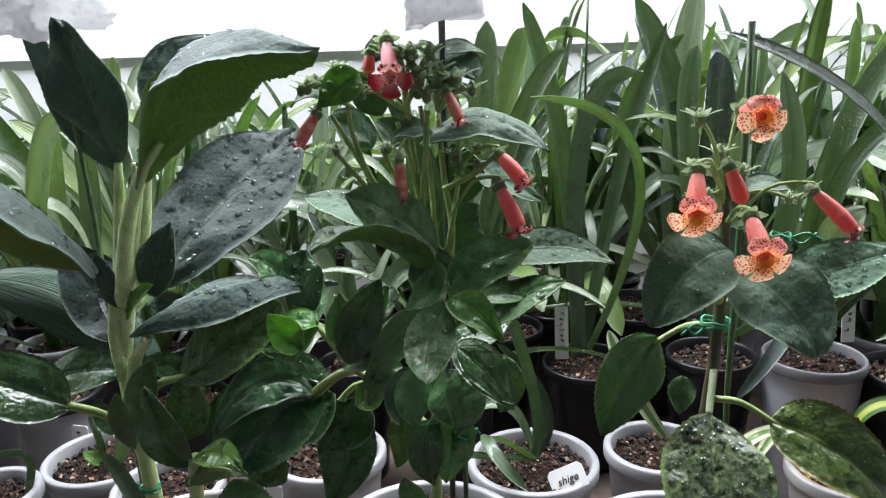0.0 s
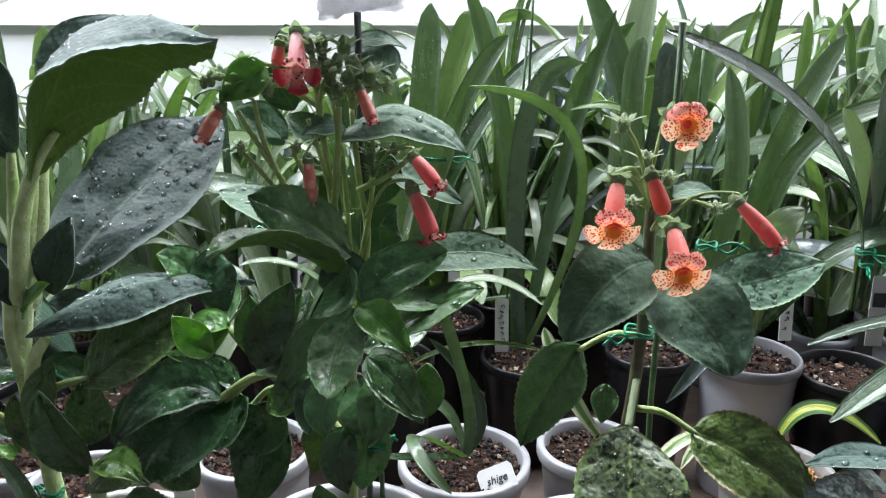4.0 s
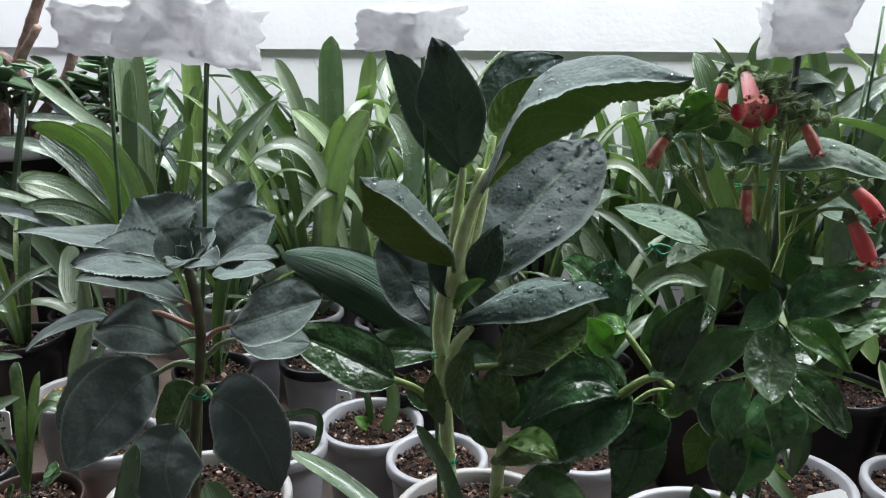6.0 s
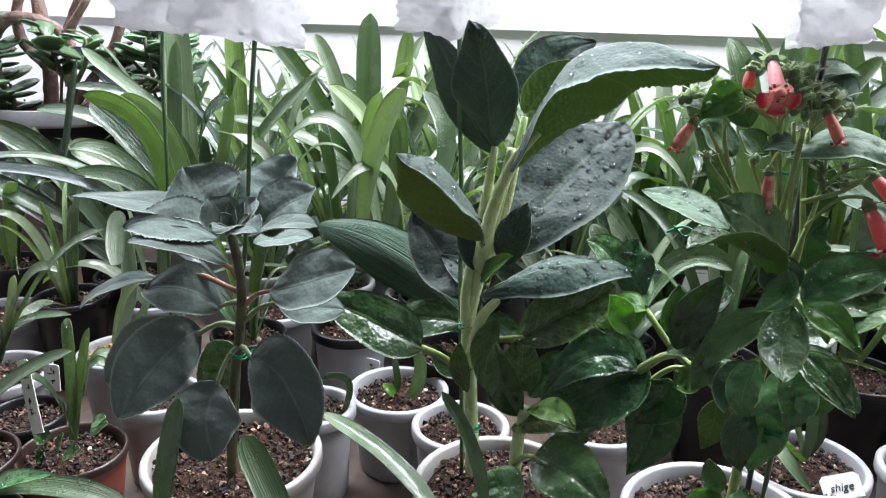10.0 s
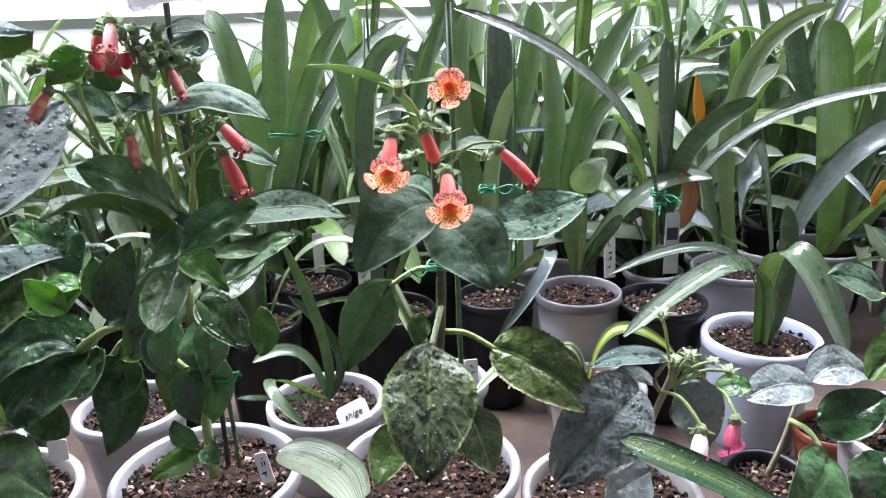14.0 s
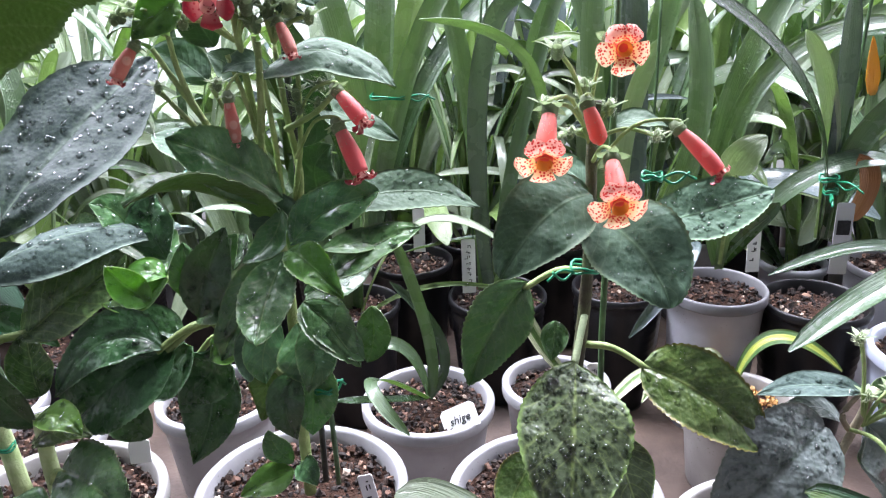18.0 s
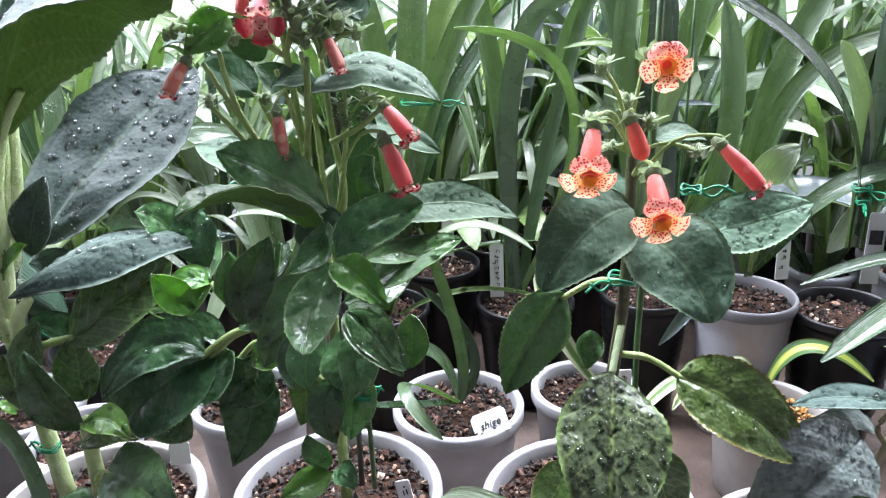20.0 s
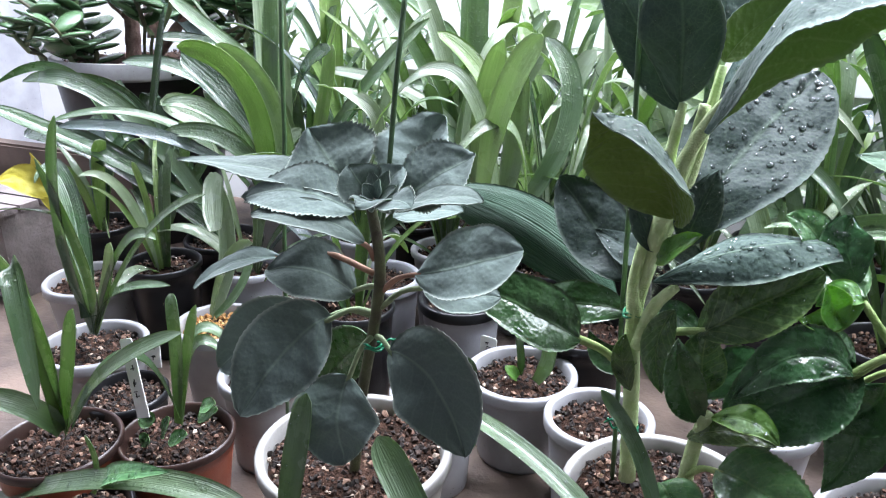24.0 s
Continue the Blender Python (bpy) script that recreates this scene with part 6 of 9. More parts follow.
leaf(orange, (0.182, 0.420, 0.239), (0.176, 0.380, 0.209), (0.171, 0.345, 0.171), 0.067, (0, -0.93, 0.4), mats=(WETLEAF, GREEN_UNDER), shape='ovate', serr=0.02, drops=900, dsize=1.15)
leaf(orange, (0.231, 0.450, 0.219), (0.267, 0.430, 0.208), (0.305, 0.420, 0.175), 0.051, (0, -0.8, 0.6), mats=(MARGIN, GREEN_UNDER), stalk=(0.193, 0.457, 0.232), shape='round', serr=0.03, drops=140, stalk_r=0.0022)
leaf(orange, (0.155, 0.460, 0.276), (0.134, 0.450, 0.250), (0.116, 0.440, 0.212), 0.042, (0.15, -0.92, 0.35), mats=(GREEN, GREEN_UNDER), stalk=(0.192, 0.455, 0.285), serr=0.03, drops=20)
leaf(orange, (0.175, 0.470, 0.243), (0.174, 0.465, 0.232), (0.172, 0.460, 0.218), 0.019, (0, -0.95, 0.3), mats=(GREEN, GREEN_UNDER))
leaf(orange, (0.158, 0.410, 0.176), (0.146, 0.400, 0.164), (0.136, 0.380, 0.149), 0.032, (0, -0.9, 0.4), mats=(MARGIN, GREEN_UNDER), shape='round')
leaf(orange, (0.207, 0.420, 0.187), (0.215, 0.410, 0.163), (0.223, 0.395, 0.140), 0.037, (0, -0.92, 0.4), mats=(WETLEAF, GREEN_UNDER), drops=30)
leaf(orange, (0.207, 0.470, 0.374), (0.224, 0.475, 0.378), (0.243, 0.480, 0.371), 0.018, (0, -0.5, 0.85), mats=(SOFT, GREEN_UNDER))
leaf(orange, (0.195, 0.460, 0.353), (0.204, 0.470, 0.355), (0.212, 0.470, 0.346), 0.017, (0, -0.7, 0.6), mats=(SOFT, GREEN_UNDER))
leaf(orange, (0.191, 0.460, 0.337), (0.178, 0.470, 0.348), (0.166, 0.470, 0.344), 0.023, (0, -0.6, 0.7), mats=(SOFT, GREEN_UNDER))
flower(orange, (0.161, 0.405, 0.399), (0.156, 0.385, 0.377), (TUBE_ORANGE, PETAL_ORANGE), stalk=(0.190, 0.450, 0.368), size=1.12, label='open orange bloom with red spots on yellow lobes')
flower(orange, (0.200, 0.460, 0.427), (0.201, 0.425, 0.426), (TUBE_ORANGE, PETAL_ORANGE), stalk=(0.189, 0.450, 0.390), size=1.1, label='open orange bloom with red spots on yellow lobes', look_at=(0.1, -1, 0.05))
flower(orange, (0.182, 0.420, 0.399), (0.189, 0.410, 0.378), (TUBE_ORANGE, PETAL_ORANGE), stalk=(0.192, 0.450, 0.379), lobes=False, size=1.0, label='closed coral bud')
flower(orange, (0.197, 0.420, 0.368), (0.196, 0.390, 0.351), (TUBE_ORANGE, PETAL_ORANGE), stalk=(0.191, 0.450, 0.356), size=1.2, label='open orange bloom with red spots on yellow lobes')
flower(orange, (0.234, 0.430, 0.382), (0.256, 0.420, 0.359), (TUBE_RED, PETAL_RED), stalk=(0.191, 0.450, 0.352), size=1.0, open_=0.45, label='drooping coral bloom with a barely open mouth', look_at=(0.7, -0.3, -0.5))
bud(orange, (0.167, 0.430, 0.426), 0.006, (0.191, 0.450, 0.371))
bud(orange, (0.185, 0.450, 0.402), 0.006, (0.191, 0.450, 0.371))
bud(orange, (0.160, 0.410, 0.400), 0.005, (0.191, 0.450, 0.371))
bud(orange, (0.226, 0.440, 0.375), 0.004, (0.191, 0.450, 0.371))
bud(orange, (0.169, 0.440, 0.375), 0.004, (0.191, 0.450, 0.371))
bud(orange, (0.177, 0.440, 0.378), 0.004, (0.191, 0.450, 0.371))
bud(orange, (0.200, 0.450, 0.390), 0.005, (0.191, 0.450, 0.371))
twist_tie(orange, (0.191, 0.455, 0.287), 0.009, tail=0.02, turn=3.3)
twist_tie(orange, (0.230, 0.460, 0.344), 0.006, tail=0.022, turn=0.5)
stake((0.208, 0.470, 0.111), (0.206, 0.470, 0.480), mat=STAKE, r=0.0022)
foam((0.204, 0.470, 0.512), 0.052, 0.045, 0.03, 5.5)
pinkbell = thing("potted_plant", (0.322, 0.416, 0), "wet quilted plant with drooping magenta bells in a cream pot", "potted plant")
pot(pinkbell, 0.322, 0.416, 0.073, 0.10, CREAM_POT, count=260)
stem(pinkbell, [(0.330, 0.420, 0.099), (0.355, 0.430, 0.151), (0.371, 0.440, 0.178), (0.382, 0.445, 0.203)], 0.0032, 0.0026, STEM_TAN)
leaf(pinkbell, (0.346, 0.430, 0.184), (0.310, 0.410, 0.164), (0.272, 0.400, 0.124), 0.069, (0, -0.85, 0.55), mats=(WET_SKY_GREY, GREEN_UNDER), shape='round', serr=0.02, drops=600, dsize=0.95)
leaf(pinkbell, (0.375, 0.445, 0.200), (0.341, 0.450, 0.203), (0.312, 0.460, 0.189), 0.021, (0, -0.4, 0.9), mats=(VELVET, VELVET_UNDER))
leaf(pinkbell, (0.379, 0.440, 0.177), (0.394, 0.430, 0.161), (0.401, 0.420, 0.133), 0.045, (0, -0.9, 0.4), mats=(WET_SKY_GREY, GREEN_UNDER), drops=50)
leaf(pinkbell, (0.350, 0.410, 0.121), (0.330, 0.400, 0.120), (0.305, 0.380, 0.120), 0.041, (0, -0.8, 0.6), mats=(WET_SKY_GREY, GREEN_UNDER), drops=20)
leaf(pinkbell, (0.379, 0.445, 0.198), (0.395, 0.450, 0.190), (0.408, 0.450, 0.165), 0.027, (0, -0.6, 0.7), mats=(GREEN, GREEN_UNDER))
flower(pinkbell, (0.387, 0.405, 0.158), (0.380, 0.390, 0.144), (TUBE_PINK, PETAL_PINK), stalk=(0.366, 0.440, 0.175), size=1.35, hairs=60, label='nodding white bell with a magenta mouth', look_at=(0.2, -0.5, -0.9), open_=0.42)
flower(pinkbell, (0.416, 0.410, 0.163), (0.410, 0.400, 0.144), (TUBE_MAGENTA, PETAL_PINK), stalk=(0.409, 0.440, 0.176), size=1.25, hairs=60, label='nodding magenta bell with pink lobes', look_at=(0.5, -0.6, -0.5), open_=0.62)
stem(pinkbell, [(0.375, 0.445, 0.197), (0.392, 0.440, 0.193), (0.409, 0.440, 0.176)], 0.0016, 0.0012, STEM_TAN, name='flower_stalk')
stem(pinkbell, [(0.370, 0.440, 0.170), (0.361, 0.440, 0.186), (0.375, 0.445, 0.202)], 0.0022, 0.0016, STEM_TAN, name='flower_stalk')
leaf(pinkbell, (0.381, 0.445, 0.176), (0.394, 0.440, 0.157), (0.402, 0.425, 0.114), 0.042, (0.1,-.9,.4), mats=(WET_SKY_GREY, GREEN_UNDER), drops=60)
leaf(pinkbell, (0.363, 0.445, 0.178), (0.344, 0.445, 0.189), (0.318, 0.450, 0.179), 0.018, (0,-.4,.9), mats=(WET_SKY_GREY, GREEN_UNDER))
leaf(pinkbell, (0.414, 0.445, 0.168), (0.432, 0.445, 0.172), (0.444, 0.440, 0.168), 0.022, (0,-.5,.8), mats=(GREEN, GREEN_UNDER))
bud(pinkbell, (0.389, 0.440, 0.205), 0.0043, (0.375, 0.440, 0.177))
bud(pinkbell, (0.375, 0.440, 0.201), 0.0043, (0.375, 0.440, 0.177))
bud(pinkbell, (0.422, 0.440, 0.189), 0.0043, (0.375, 0.440, 0.177))
bud(pinkbell, (0.363, 0.440, 0.243), 0.0043, (0.375, 0.440, 0.177))
bud(pinkbell, (0.408, 0.440, 0.199), 0.0029, (0.375, 0.440, 0.177))
smallred = thing("potted_plant", (0.479, 0.466, 0), "small wet grey-leaved plant on reddish stalks in a black pot", "potted plant")
pot(smallred, 0.479, 0.466, 0.04, 0.07, BLACK_POT, count=90)
stem(smallred, [(0.480, 0.466, 0.067), (0.490, 0.465, 0.101), (0.498, 0.465, 0.139), (0.506, 0.468, 0.159)], 0.0026, 0.0018, STEM_TAN)
leaf(smallred, (0.510, 0.465, 0.154), (0.474, 0.455, 0.164), (0.441, 0.445, 0.158), 0.040, (0, -0.6, 0.75), mats=(WET_SKY_GREY, GREEN_UNDER), shape='round', drops=20)
leaf(smallred, (0.512, 0.470, 0.157), (0.540, 0.475, 0.168), (0.572, 0.480, 0.151), 0.039, (0, -0.6, 0.75), mats=(WET_SKY_GREY, GREEN_UNDER), shape='round', drops=20)
leaf(smallred, (0.516, 0.460, 0.123), (0.543, 0.455, 0.131), (0.575, 0.460, 0.143), 0.045, (0, -0.65, 0.7), mats=(GREEN_SHADED, GREEN_UNDER), shape='round')
leaf(smallred, (0.504, 0.420, 0.116), (0.485, 0.400, 0.105), (0.457, 0.385, 0.087), 0.054, (0.1, -0.85, 0.5), mats=(GREEN, GREEN_UNDER), stalk=(0.491, 0.460, 0.126), shape='round', drops=20)
leaf(smallred, (0.534, 0.420, 0.117), (0.534, 0.400, 0.098), (0.525, 0.390, 0.074), 0.051, (0, -0.85, 0.5), mats=(GREEN_SHADED, GREEN_UNDER), shape='round', drops=10)
leaf(smallred, (0.563, 0.420, 0.081), (0.564, 0.410, 0.065), (0.574, 0.400, 0.055), 0.043, (0, -0.85, 0.5), mats=(GREEN_SHADED, GREEN_UNDER))
bushy = thing("potted_plant", (0.604, 0.447, 0), "bushy plant with small glossy green leaves in a white pot", "potted plant")
pot(bushy, 0.604, 0.447, 0.069, 0.115, WHITE_POT, count=240)
stem(bushy, [(0.613, 0.450, 0.109), (0.615, 0.450, 0.156), (0.605, 0.450, 0.204), (0.594, 0.450, 0.251), (0.588, 0.450, 0.276)], 0.004, 0.0025, STEM_GREEN)
stem(bushy, [(0.644, 0.460, 0.097), (0.641, 0.460, 0.154), (0.630, 0.460, 0.208)], 0.0035, 0.0025, STEM_GREEN)
leaf(bushy, (0.591, 0.450, 0.258), (0.557, 0.440, 0.281), (0.524, 0.440, 0.305), 0.020, (0, -0.7, 0.7), mats=(SOFT, GREEN_UNDER), drops=4, serr=0.03, shape='ellip')
leaf(bushy, (0.590, 0.450, 0.261), (0.578, 0.450, 0.281), (0.556, 0.450, 0.305), 0.019, (0, -0.7, 0.7), mats=(SOFT, GREEN_UNDER), drops=4, serr=0.03, shape='ellip')
leaf(bushy, (0.594, 0.450, 0.253), (0.565, 0.430, 0.277), (0.551, 0.430, 0.280), 0.029, (0, -0.7, 0.7), mats=(SOFT, GREEN_UNDER), drops=4, serr=0.03, shape='ellip')
leaf(bushy, (0.595, 0.450, 0.246), (0.571, 0.425, 0.275), (0.591, 0.425, 0.267), 0.034, (0, -0.7, 0.7), mats=(SOFT, GREEN_UNDER), drops=4, serr=0.03, shape='ellip')
leaf(bushy, (0.599, 0.450, 0.225), (0.571, 0.440, 0.242), (0.549, 0.440, 0.249), 0.035, (0, -0.7, 0.7), mats=(SOFT, GREEN_UNDER), drops=4, serr=0.03, shape='ellip')
leaf(bushy, (0.603, 0.450, 0.205), (0.570, 0.435, 0.229), (0.542, 0.435, 0.224), 0.037, (0, -0.7, 0.7), mats=(SOFT, GREEN_UNDER), drops=4, serr=0.03, shape='ellip')
leaf(bushy, (0.601, 0.450, 0.220), (0.591, 0.420, 0.247), (0.615, 0.420, 0.248), 0.039, (0, -0.7, 0.7), mats=(SOFT, GREEN_UNDER), drops=4, serr=0.03, shape='ellip')
leaf(bushy, (0.606, 0.450, 0.184), (0.567, 0.440, 0.197), (0.542, 0.440, 0.172), 0.041, (0, -0.7, 0.7), mats=(MARGIN, GREEN_UNDER), drops=4, serr=0.03, shape='ellip')
leaf(bushy, (0.604, 0.450, 0.205), (0.597, 0.420, 0.223), (0.625, 0.420, 0.215), 0.043, (0, -0.7, 0.7), mats=(SOFT, GREEN_UNDER), drops=4, serr=0.03, shape='ellip')
leaf(bushy, (0.604, 0.450, 0.200), (0.601, 0.430, 0.193), (0.619, 0.430, 0.171), 0.039, (0, -0.7, 0.7), mats=(SOFT, GREEN_UNDER), drops=4, serr=0.03, shape='ellip')
leaf(bushy, (0.592, 0.450, 0.266), (0.597, 0.440, 0.287), (0.611, 0.440, 0.300), 0.037, (0, -0.7, 0.7), mats=(SOFT, GREEN_UNDER), drops=4, serr=0.03, shape='ellip')
leaf(bushy, (0.606, 0.450, 0.189), (0.588, 0.445, 0.177), (0.573, 0.445, 0.155), 0.031, (0, -0.7, 0.7), mats=(SOFT, GREEN_UNDER), drops=4, serr=0.03, shape='ellip')
leaf(bushy, (0.590, 0.450, 0.261), (0.572, 0.410, 0.267), (0.564, 0.410, 0.254), 0.024, (0, -0.7, 0.7), mats=(SOFT, GREEN_UNDER), drops=4, serr=0.03, shape='ellip')
leaf(bushy, (0.618, 0.450, 0.203), (0.621, 0.430, 0.191), (0.641, 0.430, 0.158), 0.037, (0, -0.7, 0.7), mats=(SOFT, GREEN_UNDER), drops=4, serr=0.03, shape='ellip')
leaf(bushy, (0.617, 0.450, 0.234), (0.627, 0.450, 0.263), (0.644, 0.450, 0.271), 0.039, (0, -0.7, 0.7), mats=(SOFT, GREEN_UNDER), drops=4, serr=0.03, shape='ellip')
leaf(bushy, (0.565, 0.470, 0.234), (0.540, 0.470, 0.249), (0.513, 0.470, 0.255), 0.036, (0, -0.6, 0.75), mats=(SOFT, GREEN_UNDER), stalk=(0.596, 0.450, 0.216), drops=36)
bluepot = thing("potted_plant", (0.548, 0.629, 0), "arching strap-leaved plant in a bluish white pot", "potted plant", "strap-leaved plants")
pot(bluepot, 0.548, 0.629, 0.062, 0.126, BLUE_POT, count=160)
leaf(bluepot, (0.551, 0.629, 0.114), (0.546, 0.590, 0.234), (0.584, 0.530, 0.142), 0.036, (-0.15, 0.05, 0.76), mats=(STRAP, STRAP_UNDER), wave=0.03, drops=70, shape='strap', fold=0.26)
leaf(bluepot, (0.547, 0.625, 0.118), (0.501, 0.590, 0.223), (0.367, 0.540, 0.177), 0.023, (0.42, -0.20, 0.75), mats=(STRAP_DARK_SHADE, STRAP_UNDER), wave=0.03, drops=60, shape='strap', fold=0.26)
leaf(bluepot, (0.548, 0.630, 0.118), (0.499, 0.620, 0.225), (0.369, 0.600, 0.216), 0.013, (0.38, -0.42, 0.66), mats=(STRAP_DARK_SHADE, STRAP_UNDER), wave=0.03, shape='strap', fold=0.26)
leaf(bluepot, (0.557, 0.635, 0.114), (0.579, 0.650, 0.183), (0.578, 0.660, 0.260), 0.021, (-0.02, -0.94, 0.23), mats=(STRAP_DARK_SHADE, STRAP_UNDER), wave=0.03, shape='strap', fold=0.26)
tagged_fan = thing("potted_plant", (0.462, 0.700, 0), "strap-leaved fan tied with green wire in a ribbed black nursery pot", "potted plant", "strap-leaved plants")
pot(tagged_fan, 0.462, 0.700, 0.052, 0.145, BLACK_POT, count=120, ridges=1, lip=0.0022, lip_h=0.009)
# arching leaves coloured dark so that their top-lit sides look shaded
leaf(tagged_fan, (0.449, 0.690, 0.214), (0.380, 0.620, 0.376), (0.218, 0.560, 0.474), 0.016, (0.22, -0.52, 0.51), mats=(STRAP_DARK_SHADE, STRAP), wave=0.03, shape='strap', fold=0.26)
leaf(tagged_fan, (0.453, 0.690, 0.214), (0.447, 0.680, 0.342), (0.442, 0.680, 0.438), 0.017, (0.00, -0.95, 0.20), mats=(STRAP_BLUE, STRAP_UNDER), wave=0.03, shape='strap', fold=0.26)
leaf(tagged_fan, (0.456, 0.690, 0.214), (0.466, 0.670, 0.318), (0.528, 0.650, 0.376), 0.021, (-0.09, -0.78, 0.32), mats=(STRAP_DARK_SHADE, STRAP), wave=0.03, shape='strap', fold=0.26)
leaf(tagged_fan, (0.459, 0.690, 0.213), (0.534, 0.660, 0.345), (0.719, 0.600, 0.391), 0.012, (-0.33, -0.41, 0.62), mats=(STRAP_DARK_SHADE, STRAP), wave=0.03, shape='strap', fold=0.26)
leaf(tagged_fan, (0.449, 0.690, 0.214), (0.438, 0.680, 0.330), (0.402, 0.670, 0.407), 0.017, (0.03, -0.90, 0.24), mats=(STRAP_PALE_GLARE, STRAP_UNDER), wave=0.03, shape='strap', fold=0.26)
greypot = thing("potted_plant", (0.368, 0.715, 0), "strap-leaved plant in a grey plastic pot beaded with water", "potted plant", "strap-leaved plants")
pot(greypot, 0.368, 0.715, 0.05, 0.155, GREY_POT, count=100, rim_mat=GREY_DARK, lip_h=0.012, lip=0.0025)
pot_beads(greypot, 0.368, 0.715, 0.05, 0.155, 0.76, 190)
pot_beads(bluepot, 0.548, 0.629, 0.062, 0.126, 0.76, 40)
leaf(greypot, (0.368, 0.715, 0.173), (0.365, 0.700, 0.244), (0.363, 0.700, 0.314), 0.013, (0.00, -0.94, 0.21), mats=(STRAP, STRAP_UNDER), wave=0.03, shape='strap', fold=0.26)
leaf(greypot, (0.368, 0.715, 0.179), (0.361, 0.720, 0.323), (0.433, 0.750, 0.467), 0.024, (-0.03, -0.93, 0.24), mats=(STRAP, STRAP_UNDER), wave=0.03, drops=60, shape='strap', fold=0.26)
leaf(greypot, (0.364, 0.690, 0.277), (0.366, 0.680, 0.298), (0.386, 0.680, 0.315), 0.032, (0, -0.9, 0.4), mats=(STRAP_PALE_GLARE, STRAP_UNDER), stalk=(0.367, 0.710, 0.181), shape='round', stalk_r=0.002)
leaf(greypot, (0.369, 0.720, 0.178), (0.382, 0.700, 0.361), (0.509, 0.700, 0.407), 0.018, (-0.14, -0.76, 0.37), mats=(STRAP, STRAP_UNDER), wave=0.03, shape='strap', fold=0.26)
leaf(greypot, (0.369, 0.720, 0.178), (0.426, 0.680, 0.276), (0.493, 0.660, 0.294), 0.020, (-0.26, -0.47, 0.55), mats=(STRAP, STRAP_UNDER), wave=0.03, shape='strap', fold=0.26)
leaf(greypot, (0.372, 0.720, 0.177), (0.387, 0.700, 0.216), (0.405, 0.680, 0.253), 0.014, (-0.10, -0.64, 0.39), mats=(STRAP_DARK_SHADE, STRAP_UNDER), wave=0.03, shape='strap', fold=0.26)
blackpot = thing("potted_plant", (0.277, 0.755, 0), "strap-leaved plant in a ribbed black nursery pot", "potted plant", "strap-leaved plants")
pot(blackpot, 0.277, 0.755, 0.048, 0.14, BLACK_POT, count=110, ridges=1, lip=0.0022, lip_h=0.009)
leaf(blackpot, (0.279, 0.748, 0.155), (0.273, 0.750, 0.291), (0.303, 0.750, 0.396), 0.019, (-0.00, -0.94, 0.21), mats=(STRAP_PALE_GLARE, STRAP_UNDER), wave=0.03, shape='strap', fold=0.26)
leaf(blackpot, (0.282, 0.748, 0.154), (0.292, 0.780, 0.284), (0.284, 0.800, 0.446), 0.023, (-0.00, -0.95, 0.22), mats=(STRAP_BLUE, STRAP_UNDER), wave=0.03, shape='strap', fold=0.26)
leaf(blackpot, (0.285, 0.740, 0.157), (0.323, 0.660, 0.221), (0.261, 0.620, 0.148), 0.014, (0.10, 0.14, 0.80), mats=(STRAP_BLUE, STRAP_UNDER), wave=0.03, shape='strap', fold=0.26)
leaf(blackpot, (0.282, 0.750, 0.154), (0.341, 0.750, 0.286), (0.337, 0.780, 0.435), 0.024, (-0.02, -0.93, 0.23), mats=(STRAP, STRAP_UNDER), wave=0.03, shape='strap', fold=0.26)
leaf(blackpot, (0.279, 0.750, 0.154), (0.242, 0.760, 0.355), (0.251, 0.780, 0.463), 0.022, (0.01, -0.95, 0.21), mats=(STRAP, STRAP_UNDER), wave=0.03, shape='strap', fold=0.26)
nursery = thing("potted_plant", (0.150, 0.780, 0), "strap-leaved plant in a black nursery pot with a name tag", "potted plant", "strap-leaved plants")
pot(nursery, 0.150, 0.780, 0.055, 0.12, BLACK_POT, count=130, ridges=1, lip=0.0022, lip_h=0.009)
leaf(nursery, (0.141, 0.780, 0.125), (0.134, 0.760, 0.372), (0.190, 0.740, 0.441), 0.020, (-0.01, -0.91, 0.22), mats=(STRAP_BLUE, STRAP_UNDER), wave=0.03, drops=90, dsize=1.2, shape='strap', fold=0.26)
leaf(nursery, (0.144, 0.780, 0.125), (0.193, 0.760, 0.342), (0.079, 0.700, 0.422), 0.011, (0.03, -0.84, 0.26), mats=(STRAP, STRAP_UNDER), wave=0.03, shape='strap', fold=0.26)
leaf(nursery, (0.135, 0.790, 0.121), (0.121, 0.800, 0.337), (0.076, 0.820, 0.513), 0.020, (0.01, -0.94, 0.22), mats=(STRAP, STRAP_UNDER), wave=0.03, shape='strap', fold=0.26)
leaf(nursery, (0.146, 0.800, 0.117), (0.184, 0.850, 0.308), (0.240, 0.880, 0.489), 0.016, (-0.04, -0.92, 0.26), mats=(STRAP, STRAP_UNDER), wave=0.03, shape='strap', fold=0.26)
rearblack = thing("potted_plant", (0.228, 0.915, 0), "strap-leaved plant in a black pot", "potted plant", "strap-leaved plants")
pot(rearblack, 0.228, 0.915, 0.065, 0.14, BLACK_POT, count=120, lip=0.0022, lip_h=0.009)
leaf(rearblack, (0.265, 0.915, 0.184), (0.270, 0.900, 0.352), (0.211, 0.920, 0.520), 0.030, (0.01, -0.94, 0.22), mats=(STRAP, STRAP_UNDER), wave=0.03, shape='strap', fold=0.26)
leaf(rearblack, (0.268, 0.915, 0.184), (0.299, 0.880, 0.347), (0.297, 0.880, 0.455), 0.032, (-0.01, -0.92, 0.22), mats=(STRAP_BLUE, STRAP_UNDER), wave=0.03, shape='strap', fold=0.26)
